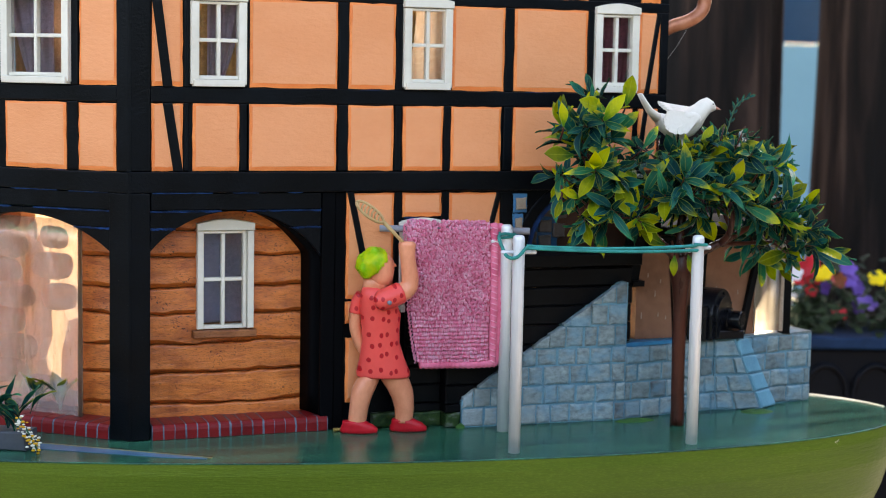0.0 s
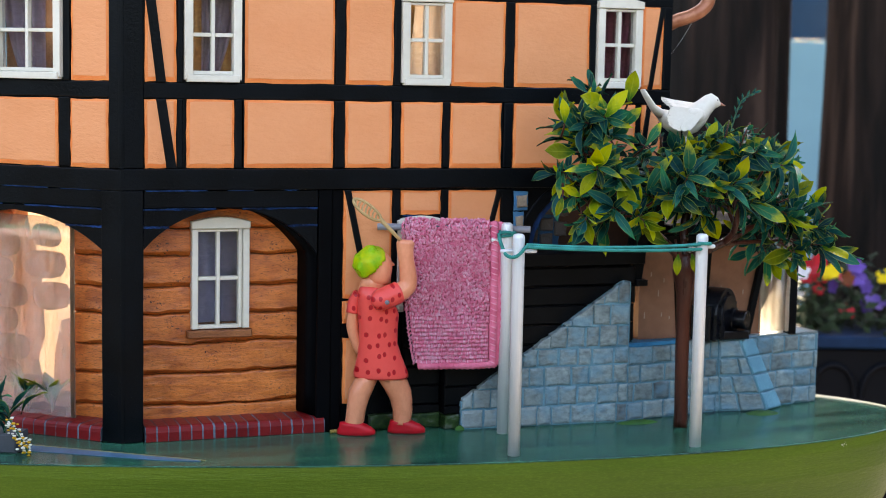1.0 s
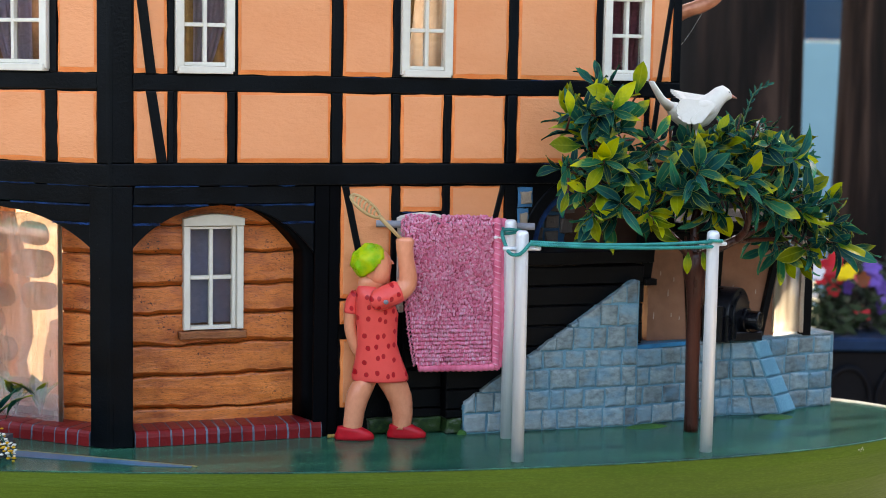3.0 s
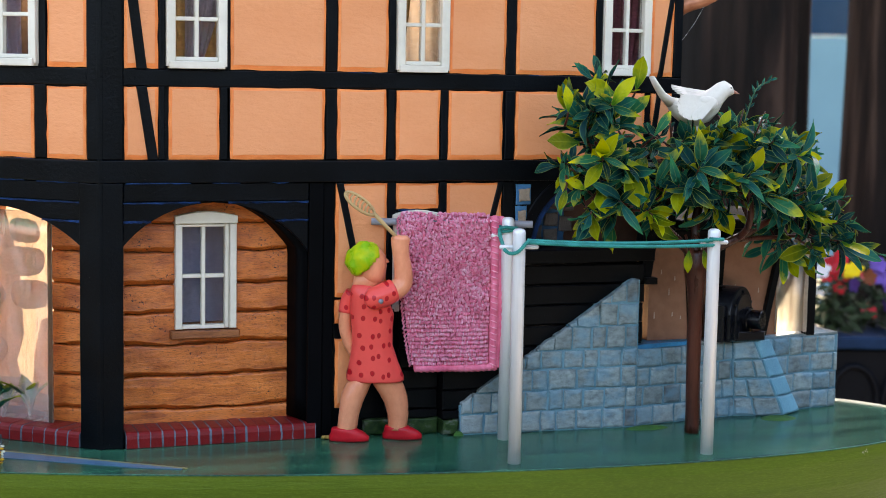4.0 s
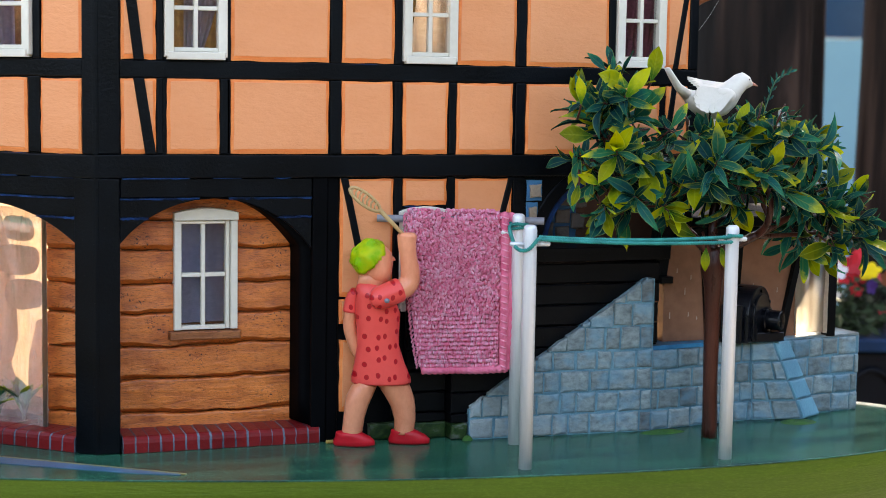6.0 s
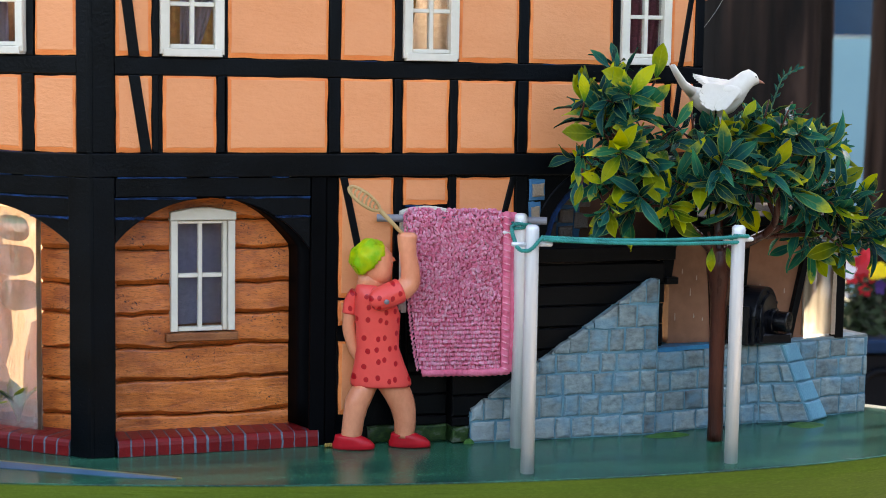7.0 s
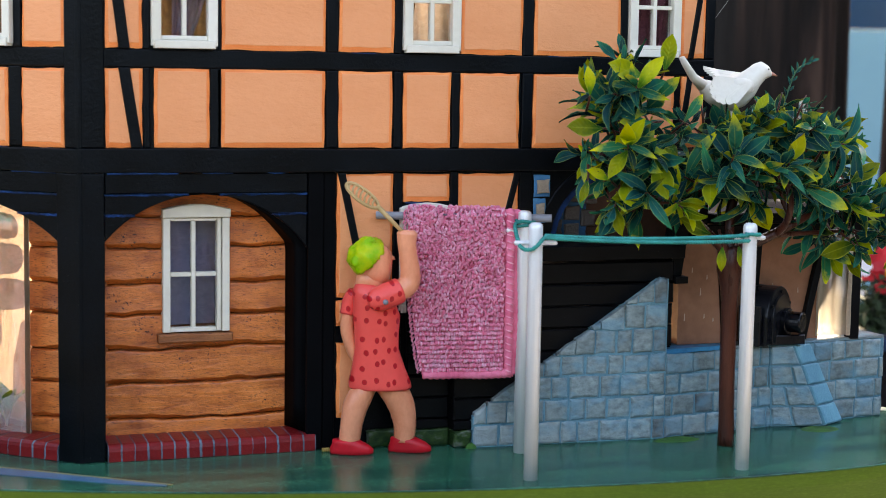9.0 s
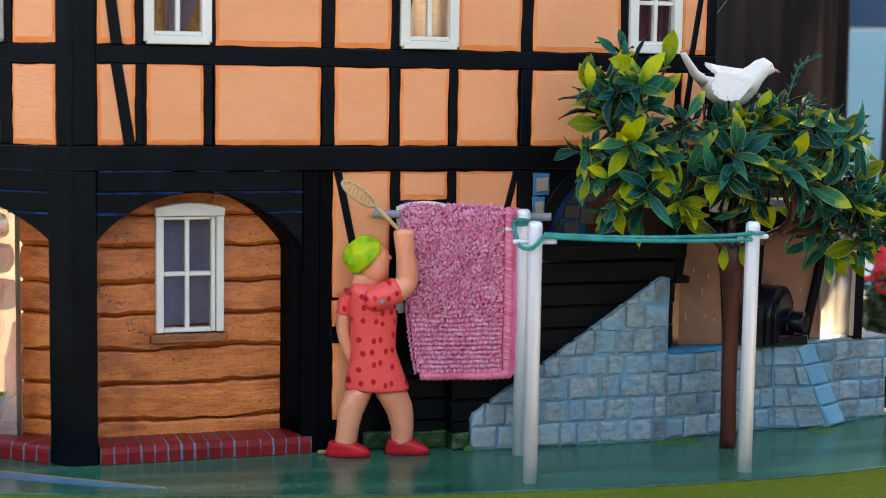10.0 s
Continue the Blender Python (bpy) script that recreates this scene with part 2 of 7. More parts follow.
OVAL = (0.19, 0.0696, 0.6046, 0.2056, -0.2296)
GROUND = -0.80
flat = lambda u, d, z: Vector((u, z, d))
bm = bmesh.new()
bmesh.ops.create_grid(bm, x_segments=40, y_segments=40, size=60, matrix=Matrix.Translation((0, 0, GROUND)))
tagged(new("ground", mesh_of("ground", bm, PAVE)), "grey weathered stone paving in the open", "ground", kind="structure")
base = thing("base_board", (0.19, 0.07, GROUND), "oval base board, teal green on top, leaf green edge", "model base")
part("top_board", slab_bm(flat, oval(*OVAL), -0.0012, 0.0, 0.0005, 1), DECK, base, "glossy teal green painted top")
bm = bmesh.new()
rings = [[bm.verts.new((px, py, z)) for px, py in oval(*OVAL, grow=g)] for z, g in ((-0.0014, -0.0004), (-0.012, -0.0006), (-0.035, -0.004), (-0.07, -0.014), (-0.14, -0.045))]
for p, q in zip(rings, rings[1:]):
    for i in range(len(p)):
        bm.faces.new((p[i], q[i], q[(i + 1) % len(p)], p[(i + 1) % len(p)]))
bm.faces.new(rings[0]), bm.faces.new(rings[-1][::-1])
bmesh.ops.recalc_face_normals(bm, faces=bm.faces)
part("edge_band", bm, RIM, base, "leaf green painted edge, rounded under")
part("plinth", slab_bm(flat, oval(0.19, 0.0696, 0.5, 0.15, -0.2296, 64), GROUND, -0.1405), BLACK, base, "dark plain plinth")
# cream strip stands in for sun on the board's far right edge
crest = [(cx, cy) for cx, cy in oval(*OVAL) if cx > 0.725 and cy > -0.055]
crest.sort(key=lambda p: p[1])
inner = [(cx - 0.004 - 0.03 * max(0.0, (cy + 0.055) / 0.2), cy - 0.002) for cx, cy in crest[::-1]]
part("edge_strip", slab_bm(flat, crest[:14] + inner[-14:], 0.0002, 0.0012), SUNCREAM, base, "cream painted strip along the far edge")
# a small scratched white mark on the green edge
ring_pts = [Vector((px, py, 0)) for px, py in oval(*OVAL, grow=0.0004)]
near = min(range(len(ring_pts)), key=lambda i: (ring_pts[i] - Vector((0.655, -0.133, 0))).length)
along = (ring_pts[(near + 1) % len(ring_pts)] - ring_pts[near - 1]).normalized()
rq = random.Random(9)
bm = bmesh.new()
for k in range(8):
    a = ring_pts[near] + along * rq.uniform(-0.0045, 0.0045) + Vector((0, 0, rq.uniform(-0.008, -0.004)))
    tube_bm([a, a + along * rq.uniform(-0.0015, 0.0015) + Vector((0, 0, rq.uniform(-0.002, 0.002)))], [0.0002, 0.00012], 5, bm)
part("scratch_mark", bm, WHITE, base, "small scratched white paint mark")
# ---- the timber-framed model house ----
house = thing("model_house", (0.2, 0.1, 0), "miniature half-timbered mill house with orange panels and black beams", "model house")
TOP = 0.50


def wall_bm(fr, u0, u1, z0, z1, holes, d0, d1):
    """A wall with openings cut right through it; holes are (u0, u1, z0, z1)."""
    us = sorted({u0, u1, *[h[0] for h in holes], *[h[1] for h in holes]})
    zs = sorted({z0, z1, *[h[2] for h in holes], *[h[3] for h in holes]})
    bm = bmesh.new()
    inside = lambda u, z: u0 < u < u1 and z0 < z < z1 and not any(h[0] < u < h[1] and h[2] < z < h[3] for h in holes)
    full = {}
    for i in range(len(us) - 1):
        for j in range(len(zs) - 1):
            full[i, j] = inside((us[i] + us[i + 1]) / 2, (zs[j] + zs[j + 1]) / 2)
    quad = lambda *p: bm.faces.new([bm.verts.new(fr(*q)) for q in p])
    for (i, j), on in full.items():
        if not on:
            continue
        a, b, c, d = us[i], us[i + 1], zs[j], zs[j + 1]
        quad((a, d1, c), (b, d1, c), (b, d1, d), (a, d1, d))
        quad((a, d0, c), (a, d0, d), (b, d0, d), (b, d0, c))
        for di, dj, p, q in ((-1, 0, (a, c), (a, d)), (1, 0, (b, d), (b, c)), (0, -1, (b, c), (a, c)), (0, 1, (a, d), (b, d))):
            if not full.get((i + di, j + dj)):
                quad((p[0], d0, p[1]), (p[0], d1, p[1]), (q[0], d1, q[1]), (q[0], d0, q[1]))
    bmesh.ops.remove_doubles(bm, verts=bm.verts, dist=1e-6)
    bmesh.ops.recalc_face_normals(bm, faces=bm.faces)
    return bm


def add_panel(fr, u0, u1, z0, z1, proud=0.0034, amp=0.0005):
    """A painted board with a shallow hand-cut border, wider along its foot."""
    out = rect(u0, u1, z0, z1, amp, 6)
    cu, cz = (u0 + u1) / 2, (z0 + z1) / 2
    bm = bmesh.new()
    inner = []
    for u, z in out:
        foot, brim = 0.0040 + random.uniform(-0.0004, 0.0004), 0.0024 + random.uniform(-0.0003, 0.0003)
        inner.append((min(max(u, u0 + brim), u1 - brim), min(max(z, z0 + foot), z1 - brim * 0.8)))
    rows = [[bm.verts.new(fr(u, d, z)) for u, z in ol] for ol, d in ((out, -0.001), (out, proud - 0.0011), (inner, proud - 0.0002), ([(u + (0.0004 if u < cu else -0.0004), z + (0.0004 if z < cz else -0.0004)) for u, z in inner], proud))]
    m = len(out)
    for k, (p, q) in enumerate(zip(rows, rows[1:])):
        for i in range(m):
            f_ = bm.faces.new((p[i], p[(i + 1) % m], q[(i + 1) % m], q[i]))
            f_.material_index = 1 if k < 2 else 0
    bm.faces.new(rows[-1])
    bm.faces.new(rows[0][::-1])
    bmesh.ops.recalc_face_normals(bm, faces=bm.faces)
    part("plaster_panel", bm, [ORANGE, ORANGE_E], house)
    if u1 - u0 > 0.03 and random.random() < 0.45:
        a = random.uniform(u0, u0 + 0.4 * (u1 - u0))
        part("undercoat", slab_bm(fr, rect(a, a + random.uniform(0.3, 0.6) * (u1 - u0), z0 - 0.0015, z0 - 0.0006, 0.0002, 6), -0.0005, proud - 0.0004), SEAM, house, "blue undercoat below the panel")


def add_timber(fr, outline, d0=-0.001, d1=0.003, name="timber_beam", paint=BLACK):
    return part(name, slab_bm(fr, outline, d0, d1, 0.0009, 2), BLACK_M if "ledge" in name else paint, house)


def brace(u0, z0, u1, z1, w):
    """Outline of a slanting brace from (u0, z0) to (u1, z1)."""
    return [(u0 - w / 2, z0), (u0 + w / 2, z0), (u1 + w / 2, z1), (u1 - w / 2, z1)]


gm, nt, b = node_mat("window_glass", 0.03)
b.inputs["Transmission Weight"].default_value = 1.0
b.inputs["IOR"].default_value = 1.4
GLASS = gm


def cloth(name, col, dark, see=0.3):
    m, nt, b = node_mat(name, 0.85)
    c = ramp(nt, noise_tex(nt, coords(nt), 300, 3), [(0.3, dark), (0.7, col)])
    nt.links.new(c, b.inputs["Base Color"])
    tr = nt.nodes.new("ShaderNodeBsdfTranslucent")
    nt.links.new(c, tr.inputs["Color"])
    mx = nt.nodes.new("ShaderNodeMixShader")
    mx.inputs["Fac"].default_value = see
    nt.links.new(b.outputs["BSDF"], mx.inputs[1])
    nt.links.new(tr.outputs["BSDF"], mx.inputs[2])
    nt.links.new(mx.outputs["Shader"], nt.nodes["Material Output"].inputs["Surface"])
    return m


LILAC = cloth("lilac_curtain_cloth", (0.50, 0.40, 0.50), (0.36, 0.28, 0.36))
ROSE = cloth("dark_rose_curtain_cloth", (0.42, 0.12, 0.16), (0.26, 0.07, 0.1))
CREAM = cloth("cream_curtain_cloth", (0.76, 0.68, 0.56), (0.64, 0.55, 0.43))
BROWN = cloth("brown_curtain_cloth", (0.30, 0.19, 0.13), (0.2, 0.12, 0.08))
# slate-blue cloth stands in for sky reflected in the ground-floor panes
SLATE = cloth("slate_curtain_cloth", (0.44, 0.45, 0.66), (0.33, 0.34, 0.52))
GOLD = cloth("golden_brown_curtain_cloth", (0.46, 0.29, 0.12), (0.28, 0.16, 0.07), 0.25)
BEIGE = cloth("beige_curtain_cloth", (0.62, 0.51, 0.41), (0.46, 0.36, 0.28), 0.2)
SLATED = cloth("dark_slate_curtain_cloth", (0.16, 0.13, 0.14), (0.1, 0.08, 0.09), 0.2)
ROSY = cloth("rosy_linen", (0.74, 0.63, 0.51), (0.62, 0.49, 0.38), 0.78)
LINEN = cloth("pale_linen", (0.82, 0.72, 0.62), (0.72, 0.61, 0.5), 0.75)


def curtain_bm(fr, u0, u1, z0, z1, d, pinch=0.0, folds=5):
    """A hanging curtain with folds; pinch draws its foot to the u0 side."""
    bm = bmesh.new()
    n, m = folds * 6, 10
    grid = []
    for j in range(m + 1):
        k = j / m
        right = u1 - (u1 - u0) * pinch * (1 - k) ** 1.5
        grid.append([bm.verts.new(fr(u0 + (right - u0) * i / n, d + 0.0016 * math.sin(2 * math.pi * folds * i / n + 0.6 * math.sin(3 * k)), z0 + (z1 - z0) * k)) for i in range(n + 1)])
    for j in range(m):
        for i in range(n):
            bm.faces.new((grid[j][i], grid[j][i + 1], grid[j + 1][i + 1], grid[j + 1][i]))
    return bm


def add_window(fr, u0, u1, z0, z1, d, label, drapes=(), rail=0.0075, sill=True, out=0.006, side=0.0):
    """A white two-by-two window with an arched header; drapes are (u0, u1, material, pinch) in shares of its width."""
    w = part("window", slab_bm(fr, rect(u0, u0 + rail, z0, z1 - 0.011), d - 0.006, d + out, 0.0006), WHITE, house, label)
    sub = lambda name, bm, mat, lab="", sm=False: part(name, bm, mat, w, lab, sm)
    jamb = rail + side
    sub("window_jamb", slab_bm(fr, rect(u1 - rail, u1, z0, z1 - 0.011), d - 0.006, d + out, 0.0006), WHITE)
    if side:
        sub("window_jamb", slab_bm(fr, rect(u1 - jamb + 0.0004, u1 - rail - 0.0004, z0, z1 - 0.011), d - 0.006, d + out - 0.0035, 0.0004), WHITE)
    n = 10
    head = [(u0 - 0.0006, z1 - 0.0105), (u1 + 0.0006, z1 - 0.0105)] + [(u1 + 0.0006 - (u1 - u0 + 0.0012) * i / n, z1 - 0.004 + 0.004 * math.sin(math.pi * i / n)) for i in range(n + 1)]
    sub("window_header", slab_bm(fr, head, d - 0.006, d + out + 0.0014, 0.0006), WHITE)
    lo = z0 + (0.0 if not sill else 0.0045)
    if sill:
        sub("window_sill", slab_bm(fr, rect(u0 + 0.002, u1 - 0.002, z0 - 0.002, lo - 0.0002), d - 0.006, d + out + 0.0018, 0.0006), WHITE)
    a, b2 = u0 + rail, u1 - jamb
    zb, zt = lo, z1 - 0.0112
    rb, bar = 0.0034, 0.0034
    mu, mz = (a + b2) / 2, zb + (zt - zb) * 0.505
    sub("sash_rail", slab_bm(fr, rect(a + 0.0002, b2 - 0.0002, zb, zb + rb), d - 0.004, d + out - 0.002, 0.0004), WHITE)
    sub("sash_rail", slab_bm(fr, rect(a + 0.0002, b2 - 0.0002, zt - rb * 0.7, zt), d - 0.004, d + out - 0.002, 0.0004), WHITE)
    sub("glazing_bar", slab_bm(fr, rect(mu - bar / 2, mu + bar / 2, zb + rb, zt - rb * 0.7), d - 0.003, d + out - 0.0026, 0.0004), WHITE)
    for p, q in ((a + 0.0002, mu - bar / 2), (mu + bar / 2, b2 - 0.0002)):
        sub("glazing_bar", slab_bm(fr, rect(p, q, mz - bar / 2, mz + bar / 2), d - 0.003, d + out - 0.003, 0.0004), WHITE)
        for s, t in ((zb + rb, mz - bar / 2), (mz + bar / 2, zt - rb * 0.7)):
            pane = sub("pane", slab_bm(fr, rect(p, q, s, t), d - 0.0022, d - 0.0014), GLASS)
            pane.visible_shadow = False
    for deep, (p, q, mat, pinch) in enumerate(drapes):
        x0, x1 = u0 + (u1 - u0) * p, u0 + (u1 - u0) * q
        sub("curtain", curtain_bm(fr, x0, x1, zb - 0.002, zt + 0.004, d - 0.011 - 0.007 * deep, pinch, 1 if mat is SLATE else 4), mat, smooth_label(mat), True)


def smooth_label(mat):
    return mat.name.replace("_", " ")


# openings of the two upper faces and the wall boards
R_WIN = [(0.0542, 0.1056), (0.257, 0.3055), (0.4560, 0.5035)]
L_WIN = [(0.0600, 0.1335)]
hole = lambda a, b: (a + 0.003, b - 0.003, 0.328, 0.4)
part("wall_board", wall_bm(fr_right, 0, 0.538, 0.227, TOP, [hole(*w) for w in R_WIN], -0.008, 0.0), BLACK, house, "black painted wall board")
part("wall_board", wall_bm(fr_left, 0.0002, 0.26, 0.227, TOP, [hole(*w) for w in L_WIN], -0.008, 0.0), BLACK, house, "black painted wall board")
END_R = line_frame((0.53801, 0.0), (0.538, 0.205))
END_L = line_frame(tuple(fr_left(0.26, -0.13, 0))[:2], tuple(fr_left(0.2602, 0.0, 0))[:2])
part("wall_board", slab_bm(END_R, rect(0.0005, 0.205, 0.0, TOP), -0.008, 0.0), BLACK, house)
part("wall_board", slab_bm(END_L, rect(0.0, 0.1295, 0.0, TOP), -0.008, 0.0), BLACK, house)
back = line_frame((0.53, 0.2), tuple(fr_left(0.26, -0.13, 0))[:2])
BACKLEN = (Vector((0.53, 0.2)) - Vector(tuple(fr_left(0.26, -0.13, 0))[:2])).length
part("wall_board", slab_bm(back, rect(0, BACKLEN, 0.0, 0.2268), -0.008, 0.0), ROSY, house, "rosy translucent back wall of the grotto")
# unseen openings added at the back to bring sun into the rooms
part("wall_board", wall_bm(back, 0, BACKLEN, 0.2272, TOP, [(u, u + 0.05, 0.3245, 0.42) for u in (0.04, 0.13, 0.22, 0.31, 0.4, 0.49, 0.58)], -0.008, 0.0), LINEN, house, "pale inner back wall")
foot = [tuple(p)[:2] for p in (fr_right(-0.004, -0.009, 0), fr_right(0.5295, -0.009, 0), Vector((0.5295, 0.198, 0)), fr_left(0.255, -0.126, 0), fr_left(0.2515, -0.009, 0), fr_left(0.006, -0.009, 0))]
flat = lambda u, d, z: Vector((u, z, d))
part("upper_floor", slab_bm(flat, foot, 0.235, 0.243), SILLWOOD, house)
# unseen roof stops short so that sun reaches the curtains from behind
big = [tuple(p)[:2] for p in (fr_right(0.0, 0.03, 0), fr_right(0.57, 0.03, 0), Vector((0.57, 0.095, 0)), Vector((0.03, 0.095, 0)), fr_left(0.28, -0.06, 0), fr_left(0.28, 0.03, 0))]
part("roof", slab_bm(flat, big, TOP + 0.001, TOP + 0.02), REDBRICK, house, "dark red roof")

for u0, u1 in ((0.0195, 0.0475), (0.1093, 0.193), (0.204, 0.2495), (0.3069, 0.3604), (0.371, 0.4485), (0.5055, 0.5281)):
    add_panel(fr_right, u0, u1, 0.3232, 0.403)
for u0, u1 in ((0.0195, 0.0475), (0.0567, 0.0998), (0.1093, 0.1925), (0.204, 0.2485), (0.2582, 0.2985), (0.3069, 0.3585), (0.371, 0.4485), (0.461, 0.5), (0.5075, 0.5281)):
    add_panel(fr_right, u0, u1, 0.2465, 0.3078)
for u0, u1 in ((0.0195, 0.0475), (0.0567, 0.0998), (0.1093, 0.193), (0.204, 0.2495), (0.3069, 0.3604), (0.371, 0.4485), (0.5075, 0.5281)):
    add_panel(fr_right, u0, u1, 0.413, 0.48)
for u0, u1 in ((0.0118, 0.0508),):
    add_panel(fr_left, u0, u1, 0.3232, 0.41)
for u0, u1 in ((0.0125, 0.0522), (0.0652, 0.1312), (0.145, 0.2)):
    add_panel(fr_left, u0, u1, 0.2462, 0.3068)
add_panel(fr_left, 0.145, 0.2, 0.3232, 0.41)
# timbers: sill, rails, posts and braces, a little proud of the boards
for lo, hi in ((0.3085, 0.3225), (0.4035, 0.4125)):
    add_timber(fr_right, rect(0.0184, 0.5375, lo, hi, 0.0003, 9), d1=0.0032)
    add_timber(fr_left, rect(0.0114, 0.2, lo, hi, 0.0003, 7), d1=0.0032)
for u0, u1 in ((0.0482, 0.0535), (0.1062, 0.1087), (0.1936, 0.2034), (0.25, 0.2565), (0.3061, 0.3064), (0.361, 0.3704), (0.449, 0.4555), (0.5288, 0.5375)):
    if u1 - u0 > 0.002:
        for lo, hi in ((0.2465, 0.3083), (0.3228, 0.4033)):
            add_timber(fr_right, rect(u0, u1, lo, hi, 0.0002, 4), d1=0.0029, name="timber_post")
for u0, u1 in ((0.1003, 0.1089), (0.2995, 0.3064)):
    add_timber(fr_right, rect(u0, u1, 0.2465, 0.3083, 0.0002, 4), d1=0.0029, name="timber_post")
for lo, hi in ((0.2465, 0.3083), (0.3228, 0.4033)):
    add_timber(fr_left, rect(0.0525, 0.0645 if lo < 0.3 else 0.0595, lo, hi, 0.0002, 4), d1=0.0029, name="timber_post")
add_timber(fr_right, brace(0.0235, 0.4034, 0.0338, 0.3226, 0.0086), d1=0.0048, name="timber_brace")
add_timber(fr_right, brace(0.0335, 0.3084, 0.0432, 0.2465, 0.0088), d1=0.0048, name="timber_brace")
add_timber(fr_right, brace(0.5265, 0.4034, 0.5145, 0.3226, 0.005), d1=0.0048, name="timber_brace")
add_timber(fr_right, brace(0.5145, 0.3084, 0.507, 0.2465, 0.005), d1=0.0048, name="timber_brace")
for fr, e in ((fr_right, 0.0183), (fr_left, 0.0113)):
    add_timber(fr, rect(0.0004, e, 0.2465, 0.5, 0.0002, 8), d1=0.0038, name="corner_post")
# the heavy floor beam
add_timber(fr_right, rect(0.0, 0.537, 0.2273, 0.2458, 0.0004, 14), d1=0.0055)
add_timber(fr_left, rect(0.0, 0.26, 0.2273, 0.2455, 0.0004, 9), d1=0.0055)

# ground-floor arcades
def arch_boards(fr, uc, rad, z0, u0, u1):
    """A lintel and two courses of thick spandrel boards above a round-segment arch, with blue undercoat in the seams."""
    part("arch_board", slab_bm(fr, rect(u0, u1, 0.2108, 0.2268, 0.0003, 8), -0.028, 0.003, 0.0008), BLACK, house)
    half = lambda z: math.sqrt(max(0.0, rad * rad - (z - z0) ** 2))
    for lo, hi in ((0.1945, 0.2098), (0.150, 0.1937)):
        for s, end in ((-1, u0), (1, u1)):
            reach = abs(end - uc)
            foot = max(lo, z0 + math.sqrt(max(0.0, rad * rad - reach * reach)))
            zs = np.linspace(hi, foot, 16)
            ol = [(uc + s * min(half(z), reach), z) for z in zs] + ([(end, foot)] if half(foot) < reach - 0.0005 else []) + [(end, hi)]
            if half(hi) < 0.002:
                ol[0] = (uc + s * 0.0003, hi)
            part("arch_board", slab_bm(fr, ol, -0.028, 0.001, 0.0006), BLACK, house)
            cut = uc + s * max(0.012, half(hi))
            part("seam", slab_bm(fr, rect(min(cut, end), max(cut, end), hi - 0.0009, hi + 0.0010, 0.0004, 14), -0.011, 0.0012), SEAM, house, "blue undercoat in the seam")


for fr, ends in ((fr_right, ((0.02, 0.075), (0.094, 0.118), (0.146, 0.16))), (fr_left, ((0.02, 0.062), (0.075, 0.125), (0.14, 0.19)))):
    for a_, b_ in ends:
        part("seam", slab_bm(fr, rect(a_, b_, 0.2262, 0.2272, 0.0003, 9), -0.001, 0.0042), SEAM, house, "blue undercoat in the seam")
arch_boards(fr_right, 0.096, 0.1005, 0.1092, 0.0182, 0.1789)
# splayed black lining that narrows the arch towards the plank wall on one side
ARCH = [(0.096 + 0.1005 * math.cos(a), 0.1092 + 0.1005 * math.sin(a)) for a in np.linspace(radians(84), radians(35.2), 18)] + [(0.1790, z) for z in np.linspace(0.160, 0.0142, 8)]
bm, rows = bmesh.new(), []
for u, z in ARCH:
    k = min(1.0, max(0.0, (u - 0.1065) / 0.062)) ** 0.8
    rows.append([bm.verts.new(fr_right(u, -0.0014, z)), bm.verts.new(fr_right(u - 0.0106 * k - 0.0002, -0.0295, z + 0.0008 * k)), bm.verts.new(fr_right(u + 0.0004, -0.0295, z))])
for p, q in zip(rows, rows[1:]):
    for i in range(3):
        bm.faces.new((p[i], p[(i + 1) % 3], q[(i + 1) % 3], q[i]))
bm.faces.new(rows[0]), bm.faces.new(rows[-1][::-1])
bmesh.ops.recalc_face_normals(bm, faces=bm.faces)
part("arch_lining", bm, MATTBLACK, house, "black splayed lining of the arch", True)
arch_boards(fr_left, 0.115, 0.158, 0.046, 0.0185, 0.19)
# the two fronts meet in a ridged corner bead
for lo, hi, d in ((0.0, 0.2272, 0.0049), (0.2274, 0.2458, 0.0058), (0.2460, 0.5, 0.0042)):
    a_, b_ = fr_right(0.0006, d, 0), fr_left(0.0006, d, 0)
    ridge = Vector((-d * (1 - abs(LN.y)) / abs(LN.x), -d, 0))
    part("corner_bead", slab_bm(flat, [tuple(a_)[:2], (0.0006, -0.0005), tuple(fr_left(0.0006, 0.0005, 0))[:2], tuple(b_)[:2], tuple(ridge * 0.97)[:2]], lo, hi), BLACK, house)
for fr, w in ((fr_right, 0.0178), (fr_left, 0.0188)):
    add_timber(fr, rect(0.0002, w, 0.0, 0.2268, 0.0004, 9), d0=-0.016, d1=0.0045, name="corner_post")
add_timber(fr_right, rect(0.1793, 0.1922, 0.0, 0.2268, 0.0003, 6), d0=-0.035, d1=0.003, name="arcade_post", paint=MATTBLACK)
add_timber(fr_right, rect(0.1927, 0.2025, 0.0, 0.2268, 0.0003, 6), d0=-0.012, d1=0.0012, name="arcade_post", paint=MATTBLACK)
add_timber(fr_left, rect(0.1905, 0.2105, 0.0, 0.2268, 0.0003, 6), d0=-0.035, d1=0.003, name="arcade_post")

# planked recess walls
ZS = (0.0055, 0.0252, 0.0545, 0.0827, 0.1102, 0.1360, 0.1650, 0.1900, 0.2130)


